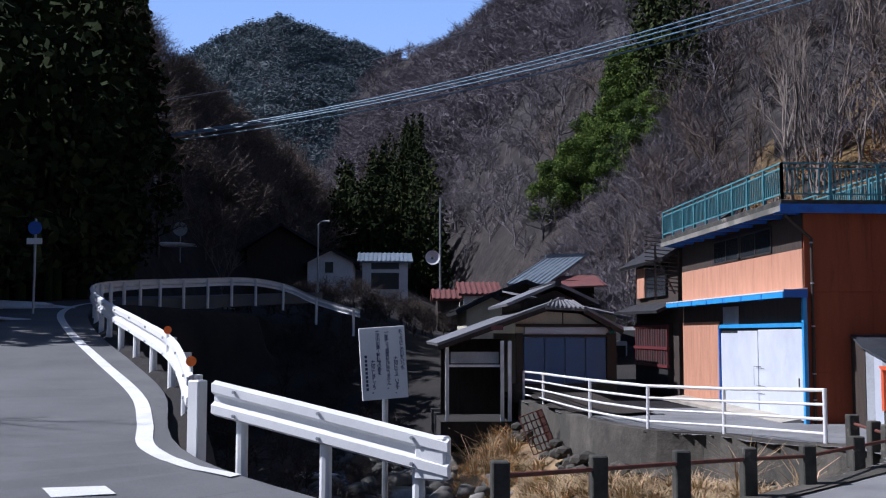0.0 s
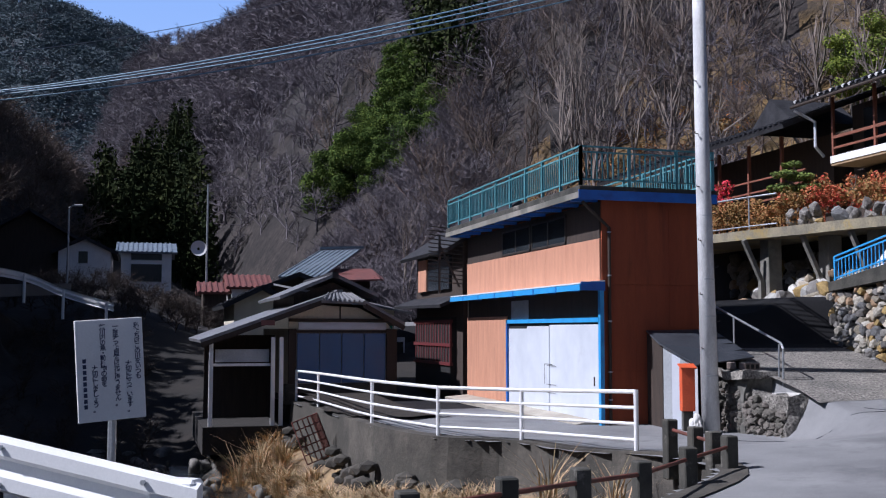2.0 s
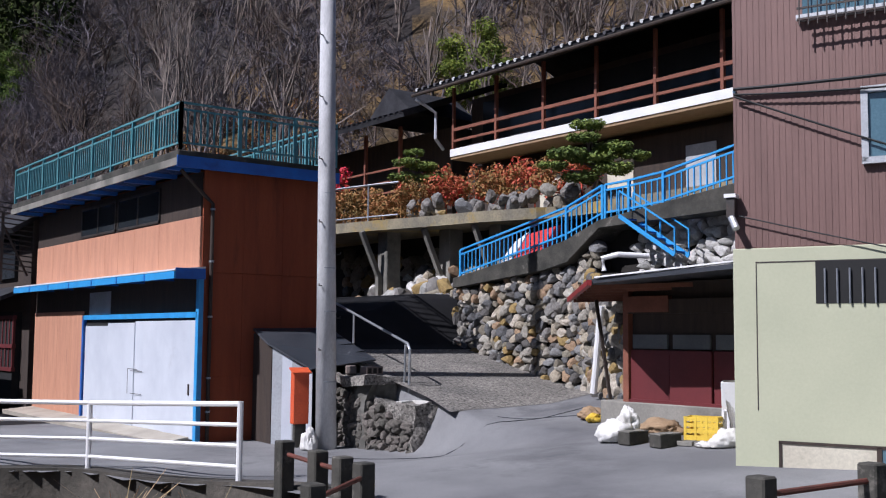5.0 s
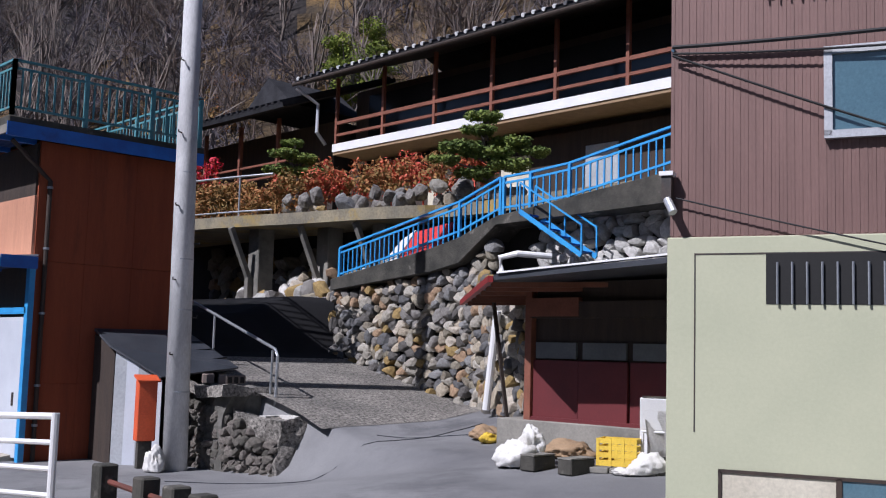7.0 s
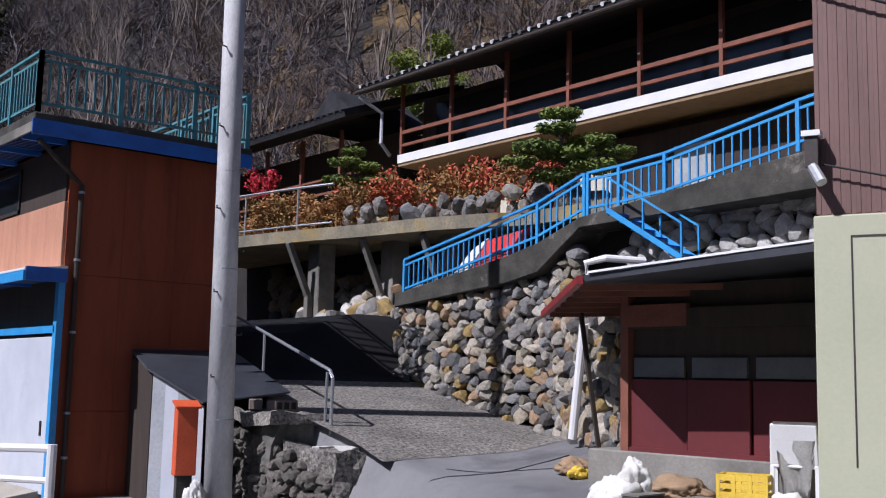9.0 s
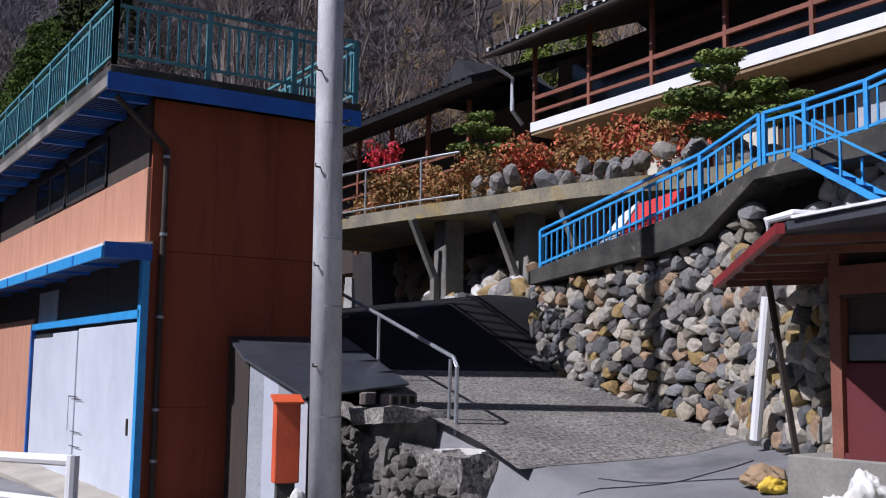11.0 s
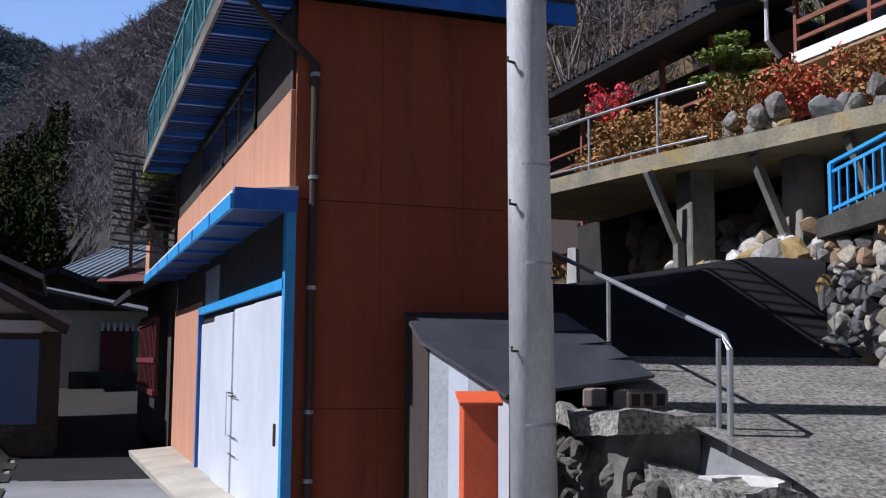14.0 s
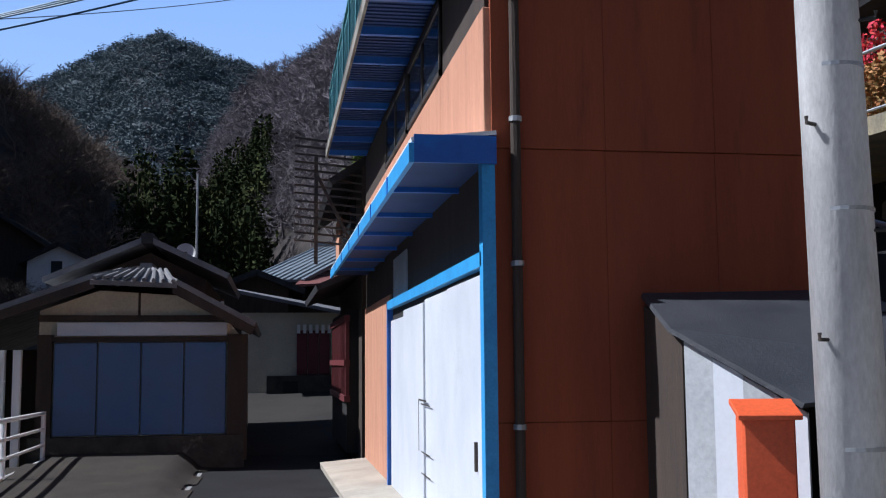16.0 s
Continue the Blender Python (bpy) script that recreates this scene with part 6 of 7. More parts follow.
# ---- yard clutter ----
def sack(name, at, size, mat, label, seed, squash=0.6):
    rng = random.Random(seed)
    bm = B()
    bmesh.ops.create_icosphere(bm, subdivisions=4, radius=1.0)
    for v in bm.verts:
        c = v.co.copy()
        k = 1 + 0.45 * noise.noise(c * 1.1 + Vector((seed, 0, 0))) - 0.35 * abs(noise.noise(c * 2.6 + Vector((0, seed, 0)))) + 0.10 * noise.noise(c * 7 + Vector((0, 0, seed)))
        v.co = Vector((c.x * k, c.y * k * 0.8, max(-0.5, c.z * k + 0.12 * noise.noise(c * 3))))
    m = Matrix.Translation(at) @ Matrix.Rotation(rng.uniform(0, 3), 4, "Z") @ Matrix.Diagonal((size, size, size * squash, 1)) @ Matrix.Translation((0, 0, 0.55))
    bmesh.ops.transform(bm, matrix=m, verts=bm.verts)
    return solid(name, bm, mat, label, "sack", smooth=True, group="yard clutter")


def gz(x, y):
    return float(pave_z(x, y))


sack("white_sack", (10.62, 19.95, gz(10.6, 20)), 0.17, M_SACK, "crumpled white sack beside the utility pole", 1, 1.5)
sack("white_sack", (11.78, 14.02, gz(11.8, 14.0)), 0.27, M_SACK, "slumped dirty white sack before the shed", 2, 0.75)
sack("white_sack", (11.95, 13.98, gz(11.9, 14.0) + 0.12), 0.19, M_SACK, "white cloth bundle on a slumped sack", 3, 1.1)
sack("tan_sack", (13.3, 16.0, gz(13.3, 16.0)), 0.27, M_TAN, "yellowed tan sack by the shed plinth", 4, 0.45)
sack("yellow_sack", (13.1, 15.75, gz(13.1, 15.75)), 0.15, M_YELLOW, "crumpled yellow plastic bag by the plinth", 14, 0.6)
sack("tan_sack", (12.62, 13.98, gz(12.6, 14.0)), 0.30, M_TAN, "long brown sack lying by the shed plinth", 5, 0.45)
sack("white_sack", (12.12, 12.55, gz(12.1, 12.5)), 0.2, M_SACK, "dirty white cloth at the tower house corner", 6, 0.7)
sack("white_sack", (11.98, 12.75, gz(12.0, 12.7)), 0.14, M_SACK, "folded white rag on the paving", 16, 0.35)
pk = thing("concrete_plank", (12.05, 12.9, gz(12, 12.9)), "row of flat concrete edging slabs on the paving", "slab")
for k in range(4):
    mk = Matrix.Translation((12.0 + 0.085 * k, 13.05 - 0.2 * k, gz(12.1, 12.9) + 0.02)) @ Matrix.Rotation(radians(23), 4, "Z")
    part("slab", box(B(), -0.1, 0.1, -0.1, 0.1, -0.03, 0.03, mk), M_CONC, pk, bevel=0.006)
for x, y, r in ((11.76, 13.72, 35), (11.78, 13.2, 30)):
    cb = thing("concrete_block", (x, y, gz(x, y)), "grey hollow concrete block with pale top", "block", group="loose blocks")
    m = Matrix.Translation((x, y, gz(x, y) + 0.075)) @ Matrix.Rotation(radians(r + 60), 4, "Z")
    part("body", box(B(), -0.095, 0.095, -0.2, 0.2, -0.08, 0.08, m), M_DARKCONC, cb, bevel=0.012)
    part("cap", box(B(), -0.095, 0.095, -0.2, 0.2, 0.08, 0.095, m), M_CONC, cb)
cr = thing("plastic_crate", (11.95, 13.25, gz(12, 13.2)), "yellow slatted plastic crate", "crate")
m = Matrix.Translation((12.5, 13.18, gz(12.5, 13.2))) @ Matrix.Rotation(radians(23), 4, "Z") @ Matrix.Diagonal((0.9, 0.9, 0.9, 1))
for k, (z0, z1) in enumerate(((0.0, 0.07), (0.1, 0.16), (0.19, 0.24), (0.27, 0.33))):
    for x0, x1, y0, y1 in ((-0.16, -0.14, -0.24, 0.24), (0.14, 0.16, -0.24, 0.24), (-0.16, 0.16, -0.24, -0.22), (-0.16, 0.16, 0.22, 0.24)):
        part("slat", box(B(), x0, x1, y0, y1, z0, z1, m), M_YELLOW, cr)
for x in (-0.15, 0.15):
    for y in (-0.23, -0.08, 0.08, 0.23):
        part("corner", box(B(), x - 0.015, x + 0.015, y - 0.018, y + 0.018, 0, 0.33, m), M_YELLOW, cr)
ch = thing("garden_chair", (12.95, 12.95, gz(11.7, 12.5)), "white plastic garden chair draped with a cloth", "chair")
m = Matrix.Translation((12.95, 12.95, gz(12.9, 12.9))) @ Matrix.Rotation(radians(118), 4, "Z") @ Matrix.Diagonal((0.86, 0.86, 0.82, 1))
for x in (-0.22, 0.22):
    for y in (-0.22, 0.22):
        part("leg", box(B(), x - 0.02, x + 0.02, y - 0.02, y + 0.02, 0, 0.42, m), M_WHITE, ch)
    part("armrest", box(B(), x - 0.025, x + 0.025, -0.25, 0.2, 0.6, 0.63, m), M_WHITE, ch)
part("seat", box(B(), -0.24, 0.24, -0.24, 0.24, 0.4, 0.44, m), M_WHITE, ch, bevel=0.01)
part("backrest", slab(B(), [m @ Vector(p) for p in ((-0.24, 0.2, 0.44), (0.24, 0.2, 0.44), (0.23, 0.3, 0.88), (-0.23, 0.3, 0.88))], 0.03), M_WHITE, ch, bevel=0.01)
bm = B()
rows = []
for i in range(9):
    z = 0.9 - 0.1 * i
    rows.append([bm.verts.new(m @ Vector((x * (1 - 0.05 * i), 0.335 - 0.02 * i + 0.012 * math.sin(9 * x * (1 + 0.2 * i) + i) * (i > 2) * i * 0.4, z + 0.02 * math.sin(5 * x) * (i > 6)))) for x in np.linspace(-0.235, 0.2, 12)])
for r0, r1 in zip(rows, rows[1:]):
    for k in range(11):
        bm.faces.new((r0[k], r0[k + 1], r1[k + 1], r1[k]))
bmesh.ops.solidify(bm, geom=list(bm.faces), thickness=0.012)
part("cloth", bm, M_SACK, ch, "white cloth hung over the chair back", smooth=True)
# rusty cage on the bank
cg = thing("wire_cage", (3.85, 26.0, -1.0), "rusty tipped wire cage on the grassy bank", "cage")
m = Matrix.Translation((3.85, 26.0, -0.5)) @ Euler((-0.25, -0.3, 0.3)).to_matrix().to_4x4() @ Matrix.Diagonal((1.15, 1.15, 1.3, 1))
for k in range(6):
    t = -0.3 + 0.12 * k
    part("rod", bar(B(), m @ Vector((t, 0, -0.4)), m @ Vector((t, 0, 0.4)), 0.025, 0.025), M_RUST, cg)
    part("rod", bar(B(), m @ Vector((-0.3, 0, -0.4 + 0.16 * k)), m @ Vector((0.3, 0, -0.4 + 0.16 * k)), 0.025, 0.025), M_RUST, cg)
    part("rod", bar(B(), m @ Vector((0.3, 0.07 * k, -0.4)), m @ Vector((0.3, 0.07 * k, 0.4)), 0.025, 0.025), M_RUST, cg)
# snow remnants on the far verge
for x, y, s in ((-11.5, 24, 1.6), (-13.5, 30, 2.2), (-10.5, 58, 1.3), (-12.8, 60, 1.1), (-2.6, 30.0, 0.6)):
    z = float(land_z(x, y)) + 0.03
    bm = B()
    bmesh.ops.create_icosphere(bm, subdivisions=3, radius=1.0)
    for v in bm.verts:
        k = 1 + 0.5 * noise.noise(v.co * 2 + Vector((x, y, 0)))
        v.co = Vector((v.co.x * k * s * 1.6, v.co.y * k * s * 0.7, v.co.z * 0.14 * s)) + Vector((x, y, z))
    solid("snow_patch", bm, M_SNOW, "leftover patch of old snow", "snow", smooth=True, group="snow patches")


# ---- plants ----
def bare_tree(seed, levels, spread, kids, sides=3, droop=0.0, lean=0.15, thick=0.0115):
    """Template of a leafless tree, about 1 m high: verts and quads."""
    rng = random.Random(seed)
    vs, fs = [], []

    def limb(p, d, ln, r, lvl):
        q = p + d * ln
        mid = p + d * ln * 0.5 + Vector((rng.uniform(-1, 1), rng.uniform(-1, 1), rng.uniform(-0.5, 0.5))) * ln * 0.06
        s = d.orthogonal().normalized()
        t = d.cross(s)
        n0 = len(vs)
        if lvl >= 2:
            a = rng.uniform(0, 3.14)
            w = (s * math.cos(a) + t * math.sin(a)) * r * 1.2
            vs.extend((p - w, p + w, q + w * 0.35, q - w * 0.35))
            fs.append((n0, n0 + 1, n0 + 2, n0 + 3))
        else:
            pts = ((p, r), (mid, r * 0.8), (q, r * 0.55))
            for c, rad in pts:
                for k in range(sides):
                    a = 2 * math.pi * k / sides
                    vs.append(c + s * (math.cos(a) * rad) + t * (math.sin(a) * rad))
            for ring in range(2):
                for k in range(sides):
                    k2 = (k + 1) % sides
                    fs.append((n0 + ring * sides + k, n0 + ring * sides + k2, n0 + (ring + 1) * sides + k2, n0 + (ring + 1) * sides + k))
        if lvl == levels:
            return
        for i in range(kids[lvl]):
            f = rng.uniform(0.35, 1.0) if i else 1.0
            o = p + d * ln * f
            nd = (d + Vector((rng.gauss(0, spread), rng.gauss(0, spread), rng.gauss(0.22, spread * 0.6) - droop))).normalized()
            limb(o, nd, ln * rng.uniform(0.5, 0.78), r * 0.55 * (1.15 - 0.3 * f), lvl + 1)

    limb(Vector((0, 0, -0.05)), Vector((rng.uniform(-lean, lean), rng.uniform(-lean, lean), 1)).normalized(), 0.36, thick, 0)
    return np.array([tuple(v) for v in vs]), np.array(fs)


def leaf_cloud(seed, n, blobs, size, long=1.0, stem=True):
    """Template crown of many small leaf quads round blob centres (x, y, z, r)."""
    rng = np.random.RandomState(seed)
    w = np.array([b[3] ** 2 for b in blobs])
    which = rng.choice(len(blobs), n, p=w / w.sum())
    c = np.array([b[:3] for b in blobs])[which]
    rad = np.array([b[3] for b in blobs])[which]
    d = rng.normal(size=(n, 3))
    d /= np.linalg.norm(d, axis=1)[:, None]
    pos = c + d * (rad * rng.uniform(0.55, 1.05, n))[:, None]
    nrm = d + rng.normal(size=(n, 3)) * 0.55
    nrm /= np.linalg.norm(nrm, axis=1)[:, None]
    u = np.cross(nrm, rng.normal(size=(n, 3)))
    u /= np.linalg.norm(u, axis=1)[:, None]
    v = np.cross(nrm, u)
    s = size * rng.uniform(0.6, 1.4, n)[:, None]
    quads = np.stack([pos - u * s, pos - v * s * 0.6 * long, pos + u * s, pos + v * s * 0.6 * long], 1)
    vs = quads.reshape(-1, 3)
    fs = np.arange(4 * n).reshape(-1, 4)
    if stem:
        tr = np.array([[-0.02, -0.02, -0.05], [0.02, -0.02, -0.05], [0.02, 0.02, -0.05], [-0.02, 0.02, -0.05], [-0.005, -0.005, 0.8], [0.005, -0.005, 0.8], [0.005, 0.005, 0.8], [-0.005, 0.005, 0.8]])
        m = len(vs)
        vs = np.concatenate([vs, tr])
        fs = np.concatenate([fs, m + np.array([(0, 1, 5, 4), (1, 2, 6, 5), (2, 3, 7, 6), (3, 0, 4, 7)])])
    return vs, fs


def cedar(seed, n):
    rng = random.Random(seed)
    bl = []
    for k in range(16):
        t = k / 15
        r = 0.17 * (1 - t) ** 0.8 + 0.012
        for j in range(3):
            a = rng.uniform(0, 6.28)
            bl.append((math.cos(a) * r * 0.75, math.sin(a) * r * 0.75, 0.18 + 0.8 * t, 0.035 + 0.05 * (1 - t)))
    return leaf_cloud(seed, n, bl, 0.022, 1.2)


def broad(seed, n):
    rng = random.Random(seed)
    bl = [(0, 0, 0.55, 0.22)]
    for k in range(34):
        t = rng.random()
        a, rr = rng.uniform(0, 6.28), rng.uniform(0.15, 0.36) * math.sqrt(max(0.12, 1 - (1.6 * t - 0.6) ** 2))
        bl.append((math.cos(a) * rr, math.sin(a) * rr, 0.14 + 0.76 * t, rng.uniform(0.07, 0.13)))
    return leaf_cloud(seed, n, bl, 0.013)


def polar(az, r):
    a = radians(az)
    return -0.4 + r * math.sin(a), -2.0 + r * math.cos(a)


def plant(n, seed, azs, rs, hs, keep=lambda az, r: True, sink=0.2, wide=(0.8, 1.3)):
    rng = random.Random(seed)
    pts = []
    tries = 0
    while len(pts) < n and tries < n * 12:
        tries += 1
        az = rng.uniform(*azs)
        r = rs[0] + (rs[1] - rs[0]) * rng.random() ** 0.8
        if keep(az, r):
            pts.append((az, r))
    xy = np.array([polar(*p) for p in pts])
    zs = land_z(xy[:, 0], xy[:, 1])
    out = []
    for (x, y), z in zip(xy, zs):
        h = rng.uniform(*hs)
        out.append((x, y, z - sink, rng.uniform(0, 6.28), h * rng.uniform(*wide), h, rng.randrange(100)))
    return out


def foot_r(az):
    return float(np.interp(az, AZ_R[0], AZ_R[3]))


def crest_r(az):
    return float(np.interp(az, AZ_R[0], AZ_R[2]))


def foot_l(az):
    return float(np.interp(az, AZ_L[0], AZ_L[3]))


def in_cedar(az, r):
    return abs(az - 0.5) < 3.0 - 0.015 * (r - 110) and r < 200 or 14.5 < az < 17.5 and 80 < r < 160


def in_broad(az, r):
    return 9.4 < az < 15.4 and 78 < r < 100


FINE = [bare_tree(s, 4, 0.58, (5, 4, 4, 3), thick=0.0105) for s in range(6)]
MID = [bare_tree(s + 20, 3, 0.78, (7, 6, 6), thick=0.0135) for s in range(6)]
FAR = [bare_tree(s + 40, 3, 0.95, (5, 5, 4), thick=0.026) for s in range(6)]
CED = [cedar(s, 430) for s in range(5)]
BRO = [broad(s, 15000) for s in range(4)]
scatter("bare_wood", FINE, plant(560, 1, (9, 66), (44, 105), (5, 9), lambda az, r: foot_r(az) + 3 < r and not in_broad(az, r)), M_TWIGS, "leafless grey-brown trees on the slope behind the houses", "trees")
scatter("bare_wood", MID, plant(680, 22, (14, 66), (48, 130), (4, 8), lambda az, r: foot_r(az) + 2 < r and not in_broad(az, r)), M_TWIGS_PALE, "pale leafless undergrowth on the hillside", "trees")
scatter("bare_wood", MID, plant(1350, 2, (-2, 50), (80, 210), (5.5, 9), lambda az, r: foot_r(az) + 8 < r < crest_r(az) + 10 and not in_broad(az, r) and not in_cedar(az, r)), M_TWIGS_PALE, "pale leafless woodland on the hillside", "trees")
scatter("bare_wood", MID, plant(380, 33, (5, 18), (58, 84), (3.5, 6), lambda az, r: r > foot_r(az) - 6), M_TWIGS_PALE, "leafless thicket at the foot of the hillside", "trees")
scatter("bare_wood", FAR, plant(3000, 3, (-5, 36), (150, 440), (7, 11), lambda az, r: foot_r(az) + 8 < r < crest_r(az) + 25 and not in_broad(az, r) and not in_cedar(az, r), wide=(1.0, 1.6)), M_TWIGS_PALE, "distant leafless woodland on the ridge", "trees")
scatter("bare_wood", MID, plant(760, 4, (-15, 1), (50, 240), (5, 8), lambda az, r: r > foot_l(az) + 4, wide=(0.9, 1.4)), M_TWIGS, "leafless woodland on the shaded slope", "trees")
scatter("cedar_wood", CED, plant(190, 5, (-19, -12.5), (60, 150), (5, 9), lambda az, r: r > foot_l(az) + 16 and not 72 < r < 98), M_CEDAR, "dark cedar plantation on the shaded slope", "trees")
scatter("cedar_wood", CED, plant(250, 15, (-34, -12.8), (24, 64), (7, 12), lambda az, r: foot_l(az) + 2 < r < foot_l(az) + 26, wide=(0.85, 1.25)), M_CEDAR, "dense dark cedars above the road", "trees")
scatter("roadside_wood", FINE, [(-10.6 - k % 3, 4.5 + 2.1 * k, 0.8 + 0.2 * k, k * 1.7, 6.0, 8.0 + k % 4, k) for k in range(5)], M_TWIGS, "leafless trees along the upper side of the road", "trees")
scatter("cedar_wood", CED, plant(120, 6, (-2.6, 3.6), (110, 200), (8, 13), lambda az, r: abs(az - 0.5) < 3.0 - 0.015 * (r - 110)), M_CEDAR, "dark cedars at the foot of the hill", "trees")
scatter("cedar_wood", CED, plant(26, 7, (14.5, 17.0), (80, 150), (8, 12)), M_CEDAR, "strip of brown-green cedars on the hillside", "trees")
SLIM = [bare_tree(s + 170, 2, 0.3, (4, 4), thick=0.016, lean=0.22) for s in range(6)]
scatter("slender_wood", SLIM, plant(170, 61, (20, 56), (44, 82), (6, 11), lambda az, r: foot_r(az) < r, wide=(0.7, 1.0)), M_BARK, "slender pale trunks standing on the golden slope", "trees")
EVER = ((9.9, 90, 10.8), (10.9, 93, 12.4), (11.9, 95, 14.0), (13.0, 99, 15.3), (14.2, 100, 15.2), (13.9, 86, 11.4), (12.5, 88, 12.4), (11.4, 84, 10.2), (12.6, 83, 9.5), (14.6, 94, 13.4), (8.4, 92, 9.6), (13.4, 92, 13.6), (10.4, 96, 12.0), (12.2, 103, 15.4), (9.4, 94, 10.4), (13.2, 82, 9.6))
spots = []
for k, (az, r, e) in enumerate(EVER):
    x, y = polar(az + 1.25, r)
    z = float(land_z(x, y))
    h = max(5.0, 2.0 + r * math.tan(radians(e)) - z + 0.6)
    spots.append((x, y, z - 0.6, 1.9 * k, min(h, 9.0) * 1.1, h, k))
scatter("evergreen_wood", BRO, spots, M_BROADLEAF, "bright green evergreen trees on the hillside", "trees")
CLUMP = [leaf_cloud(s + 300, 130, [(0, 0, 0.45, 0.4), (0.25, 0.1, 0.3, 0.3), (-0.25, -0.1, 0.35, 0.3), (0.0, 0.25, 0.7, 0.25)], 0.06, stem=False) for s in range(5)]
scatter("far_wood", CLUMP, plant(3000, 9, (-14, 4), (440, 835), (6, 10), wide=(1.1, 1.8), sink=1.5), M_FARLEAF, "distant evergreen woods on the mountain, tinted haze blue", "trees")
scatter("far_wood", FAR, plant(700, 10, (-14, 4), (440, 830), (6, 9), lambda az, r: math.sin(az * 1.1 + r * 0.011) > 0.1, wide=(1.2, 1.8)), M_TWIGS_PALE, "distant leafless wood on the mountain", "trees")
scatter("garden_tree", [broad(77, 16000)], [(34.6, 45.4, 13.0, 0.4, 6.0, 5.0, 1)], M_GARDENLEAF, "bright evergreen trees behind the long house", "trees")
scatter("ochre_slope", [leaf_cloud(3, 320, [(0, 0, 0.1, 0.3), (0.2, 0.1, 0.1, 0.2), (-0.2, -0.1, 0.1, 0.2)], 0.03, stem=False)], plant(90, 12, (20, 31), (50, 66), (1.5, 3)), M_OCHRE, "ochre dry undergrowth on the slope", "undergrowth")

# two tall bare trees behind the deck, trees by the lane
FINEST = [bare_tree(s + 70, 5, 0.36, (4, 3, 4, 3, 3)) for s in range(3)]
for k, (az, r, h) in enumerate(((21.3, 64, 13), (22.4, 65, 13.5), (16.2, 58, 11), (13.8, 62, 10), (24, 58, 13))):
    x, y = polar(az, r)
    scatter("bare_tree", FINEST, [(x, y, float(land_z(x, y)) - 0.3, k * 1.3, h * 0.95, h, k)], M_BARK, "tall leafless tree with pale trunk and fine twigs", "tree")["kind"] = ""
x, y = polar(-8.2, 60)
scatter("bare_tree", FINEST, [(x, y, float(land_z(x, y)) - 0.3, 1, 6, 7, 2)], M_BARK, "small leafless tree by the storehouse", "tree")["kind"] = ""

# leafless thicket over the bank below the road and round the village
def thicket(n, seed, xs, ys, hs, keep):
    rng = random.Random(seed)
    pts = []
    while len(pts) < n:
        x, y = rng.uniform(*xs), rng.uniform(*ys)
        if keep(x, y):
            pts.append((x, y))
    z = land_z(np.array([p[0] for p in pts]), np.array([p[1] for p in pts]))
    return [(x, y, float(h) - 0.1, rng.uniform(0, 6), t * rng.uniform(1.1, 1.7), t, rng.randrange(50)) for (x, y), h, t in ((p, q, rng.uniform(*hs)) for p, q in zip(pts, z))]


def below_road(x, y):
    d, side, _ = polyline_near(ROAD, np.array([x]), np.array([y]))
    return side[0] > 0 and d[0] > 1.2


BUSH = [bare_tree(s + 120, 3, 0.9, (8, 6, 5), thick=0.012) for s in range(5)]
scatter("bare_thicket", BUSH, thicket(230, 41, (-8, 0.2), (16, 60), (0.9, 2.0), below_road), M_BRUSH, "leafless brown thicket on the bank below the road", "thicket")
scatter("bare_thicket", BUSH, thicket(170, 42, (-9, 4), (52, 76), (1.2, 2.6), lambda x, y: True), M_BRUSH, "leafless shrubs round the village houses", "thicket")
scatter("bare_thicket", BUSH, thicket(60, 43, (1.6, 4.0), (19, 33), (0.7, 1.5), lambda x, y: x < 3.9), M_OCHRE, "dry brown shrubs on the stream bank", "thicket")

# terrace garden
rngp = random.Random(11)


def shrub(name, at, w, h, mat, label, n=420, leaf=0.035, seed=1):
    rng = random.Random(seed)
    bl = [(rng.uniform(-0.35, 0.35), rng.uniform(-0.35, 0.35), rng.uniform(0.25, 0.85), rng.uniform(0.12, 0.24)) for _ in range(9)]
    t = leaf_cloud(seed, n, bl, leaf, 0.8)
    ob = scatter(name, [t], [(at[0], at[1], at[2], seed, w, h, 0)], mat, label, "shrub")
    ob["kind"] = ""
    ob["group"] = "terrace shrubs"
    return ob


for k in range(16):
    y = 29.6 - 0.24 * k
    x = float(np.interp(y, [25, 27.2, 29.6], [17.3, 16.8, 16.4])) + rngp.uniform(0, 0.7)
    shrub("dry_shrub", (x, y, 4.85), 1.1, rngp.uniform(0.85, 1.2), M_OCHRE, "dry ochre shrub on the terrace edge", 560, 0.04, 30 + k)
for k in range(15):
    y = 27.6 - 0.42 * k
    x = float(np.interp(y, [21, 23.7, 27.2], [18.9, 18.2, 17.6])) + rngp.uniform(0, 0.6)
    shrub("red_shrub", (x, y, 5.1), 1.25, rngp.uniform(1.0, 1.45), M_REDLEAF if k % 3 else M_OCHRE, "red-leaved winter shrub among garden rocks", 620, 0.04, 60 + k)
shrub("scarlet_shrub", (16.9, 29.5, 5.6), 1.1, 1.15, M_SCARLET, "scarlet flowering shrub on the terrace", 500, 0.04, 91)


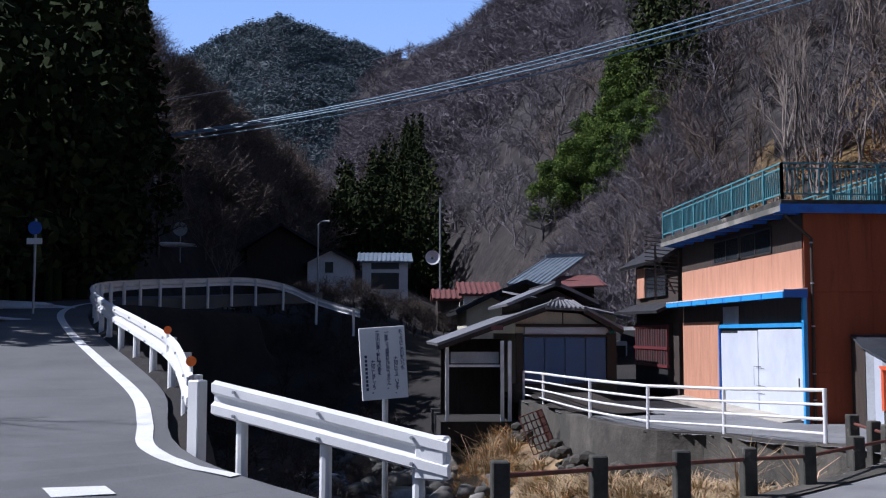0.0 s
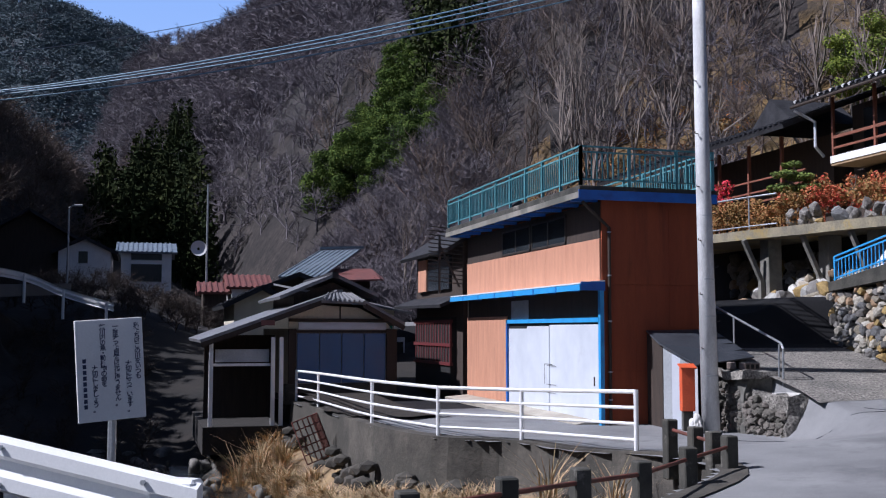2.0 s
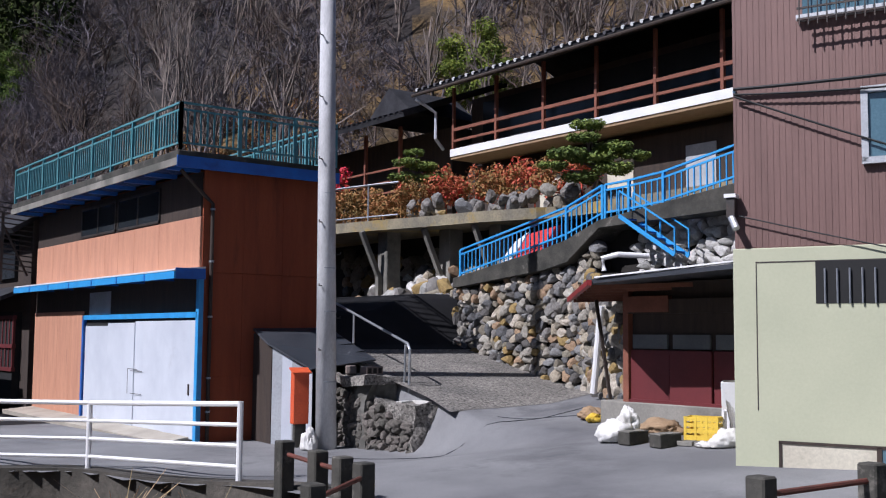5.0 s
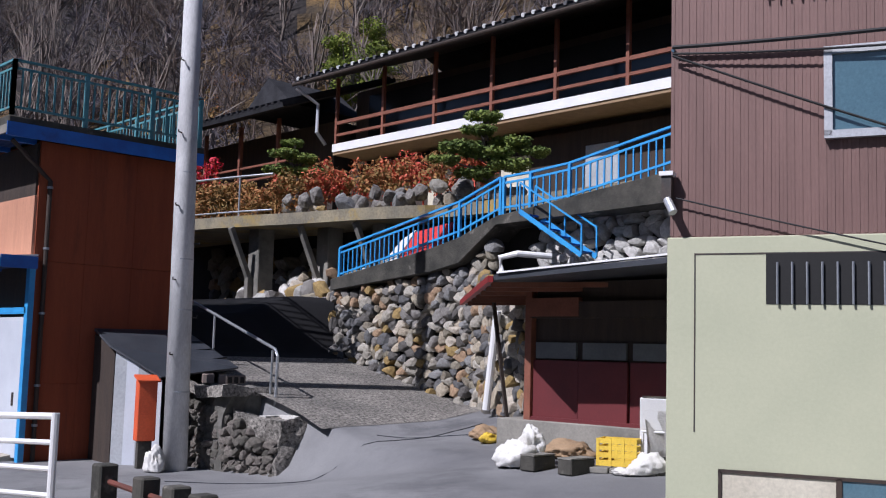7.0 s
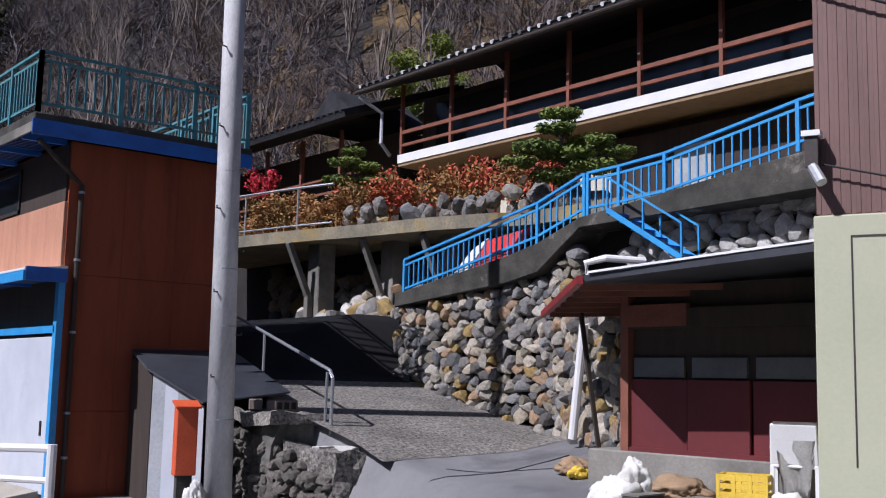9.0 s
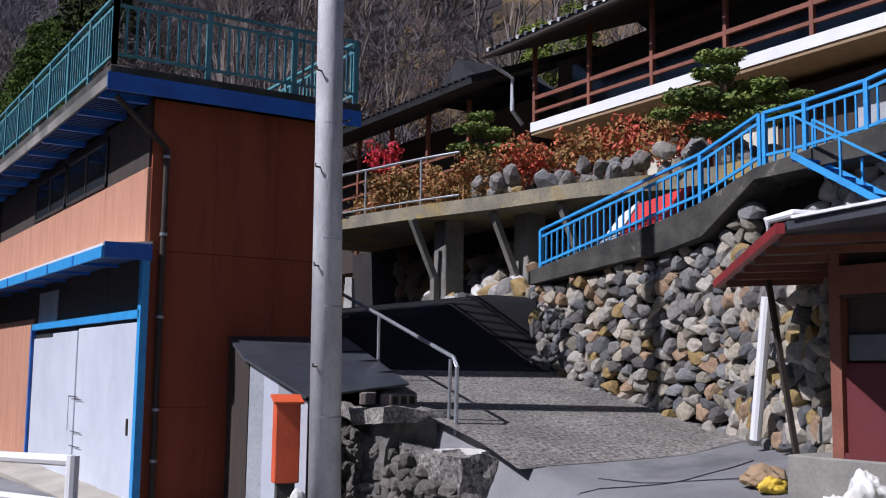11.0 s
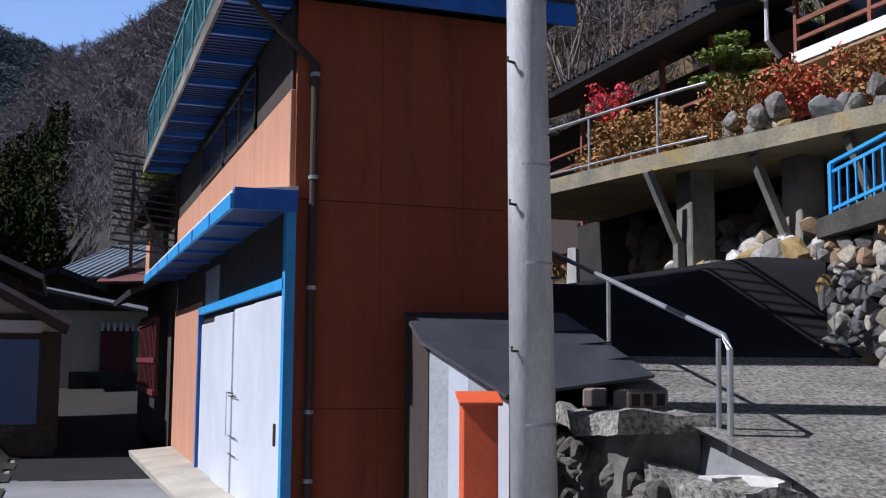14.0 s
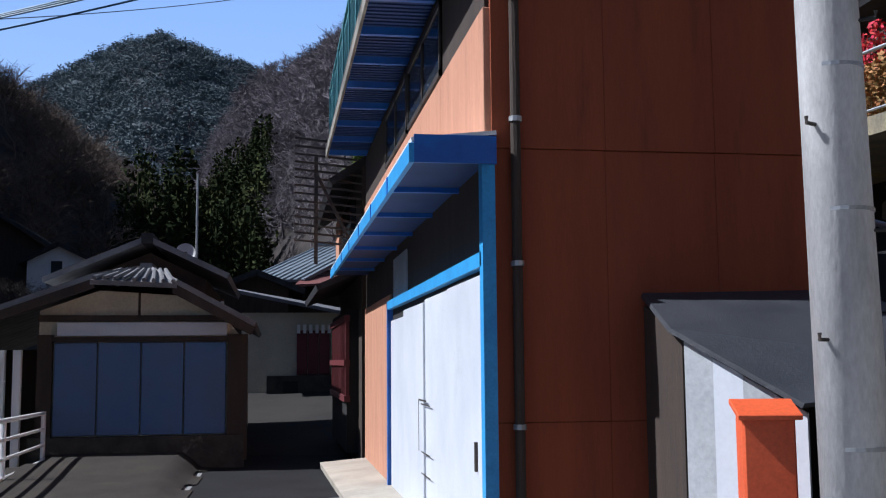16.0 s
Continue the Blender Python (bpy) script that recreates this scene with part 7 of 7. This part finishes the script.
def pine(at, h, pads, seed, label):
    """pads: offsets across the view of the yard and up, with their radius."""
    t = thing("garden_pine", at, label, "pine tree")
    p = Vector(at)
    side = Vector((0.69, -0.73, 0))
    pts = [p, p + side * 0.12 + Vector((0, 0, h * 0.35)), p - side * 0.1 + Vector((0, 0, h * 0.65)), p + Vector((0, 0, h * 0.95))]
    part("trunk", tube(B(), pts, 0.06, 8, 0.025), M_BARK, t)
    for k, (s, dz, r) in enumerate(pads):
        c = p + side * s + Vector((0.1 * math.sin(5 * k), 0.1 * math.cos(4 * k), dz))
        part("limb", tube(B(), [p + Vector((0, 0, dz * 0.7)), c], 0.022, 5, 0.012), M_BARK, t)
        bl = [(0, 0, 0.05, 0.5), (0.55, 0.2, -0.05, 0.4), (-0.5, 0.3, 0.0, 0.42), (0.1, -0.55, 0.0, 0.4), (-0.35, -0.4, -0.08, 0.35)]
        v, f4 = leaf_cloud(seed * 10 + k, 1300, bl, 0.10, 0.8, stem=False)
        v = v * np.array([r * 1.25, r * 1.25, r * 0.8]) + np.array(c)
        ob = new("needle_pad", raw_mesh("needle_pad", v, f4, M_PINE))
        put_in(ob, t)["kind"] = "stuff"


pine((18.33, 20.95, 5.0), 1.75, ((0.0, 1.72, 0.36), (-0.15, 1.4, 0.34), (-0.5, 1.05, 0.42), (0.5, 1.2, 0.40), (0.85, 1.0, 0.30), (0.1, 0.95, 0.45), (-0.75, 0.8, 0.30), (0.45, 0.7, 0.4), (-0.2, 0.55, 0.4)), 1, "cloud-pruned garden pine on the terrace")
pine((17.5, 26.5, 5.2), 1.6, ((0.0, 1.55, 0.26), (-0.2, 1.25, 0.34), (0.22, 1.15, 0.34), (-0.35, 0.9, 0.36), (0.2, 0.85, 0.36)), 2, "small dense garden pine on the terrace")
rk = thing("garden_rocks", (18, 24, 5.0), "row of grey garden rocks along the terrace edge", "rocks")
for k in range(56):
    ob = new("rock", rngp.choice(STONES))
    y = rngp.uniform(20.6, 26.3)
    x = float(np.interp(y, [21, 22.3, 23.7, 25.3, 27.2], [18.2, 17.56, 17.13, 16.81, 16.32])) + rngp.uniform(0.2, 0.75)
    s = rngp.uniform(0.09, 0.21)
    put_in(ob, rk)
    ob.matrix_basis = Matrix.Translation((x, y, 4.9 + s * 0.6 + (rngp.random() ** 2) * 0.35)) @ Euler((rngp.uniform(-1, 1), rngp.uniform(-1, 1), rngp.uniform(0, 6))).to_matrix().to_4x4() @ Matrix.Diagonal((s, s * 1.2, s, 1))
    ob.material_slots[0].link = "OBJECT"
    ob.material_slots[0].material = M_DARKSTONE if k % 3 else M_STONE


# dry grass on the bank
def blades(seed, n, spread, bend):
    rng = np.random.RandomState(seed)
    vs, fs = [], []
    for k in range(n):
        a, d = rng.uniform(0, 6.28), rng.uniform(0, spread)
        o = np.array([math.cos(a) * d, math.sin(a) * d, -0.05])
        b = rng.uniform(0, 6.28)
        dirv = np.array([math.cos(b), math.sin(b), 0])
        wv = np.array([-dirv[1], dirv[0], 0]) * 0.012
        h, bd = rng.uniform(0.5, 1.0), rng.uniform(0.1, bend)
        p1 = o + dirv * bd * 0.3 + np.array([0, 0, h * 0.6])
        p2 = o + dirv * bd + np.array([0, 0, h * rng.uniform(0.75, 1.0)])
        i = len(vs)
        vs += [o - wv, o + wv, p1 + wv * 0.8, p1 - wv * 0.8, p2 + wv * 0.2, p2 - wv * 0.2]
        fs += [(i, i + 1, i + 2, i + 3), (i + 3, i + 2, i + 4, i + 5)]
    return np.array(vs), np.array(fs)


GRASS = [blades(s, 60, 0.16, 0.7) for s in range(4)]
rngg = random.Random(4)
spots = []
for k in range(820):
    y = rngg.uniform(9.0, 33.0)
    e = float(np.interp(y, [11.2, 13.1, 16, 19.2, 20.4, 23.5, 29.8, 33], [4.7, 6.8, 6.95, 6.3, 5.0, 4.35, 4.2, 4.05]))
    x = e - 0.35 - 3.9 * rngg.random()
    spots.append((x, y))
zz = land_z(np.array([s[0] for s in spots]), np.array([s[1] for s in spots]))
scatter("dry_grass", GRASS, [(x, y, float(z), rngg.uniform(0, 6), rngg.uniform(0.7, 1.3), rngg.uniform(0.25, 0.6), k) for k, ((x, y), z) in enumerate(zip(spots, zz)) if z > -2.2], M_DRYGRASS, "dry straw grass on the stream bank", "grass")
PAMPAS = [blades(s + 40, 46, 0.12, 1.1) for s in range(3)]
for x, y, h in ((6.1, 16.6, 1.35), (6.5, 15.0, 1.2), (3.1, 30.6, 1.7), (3.6, 29.3, 1.5), (2.7, 31.6, 1.5), (3.3, 27.8, 1.2)):
    scatter("pampas_clump", PAMPAS, [(x, y, float(land_z(x, y)), x * 3, h * 0.8, h, int(y))], M_DRYGRASS, "tall arching clump of dry pampas grass", "grass")["kind"] = ""
scatter("river_stones", [(np.array([tuple(v.co) for v in me.vertices]), np.array([tuple(p.vertices) for p in me.polygons])) for me in STONES[:5]],
        [(float(np.interp(y, [5, 9, 17, 28, 45], [4, 1.6, 0.4, 0.6, -1.5])) + rngg.uniform(-3.6, 3.6), y, -2.4 + rngg.uniform(-0.1, 0.2), rngg.uniform(0, 6), s, s * 0.7, k)
         for k, (y, s) in enumerate((rngg.uniform(4, 46), rngg.uniform(0.12, 0.5)) for _ in range(420))], M_DARKSTONE, "wet dark river boulders", "stones")
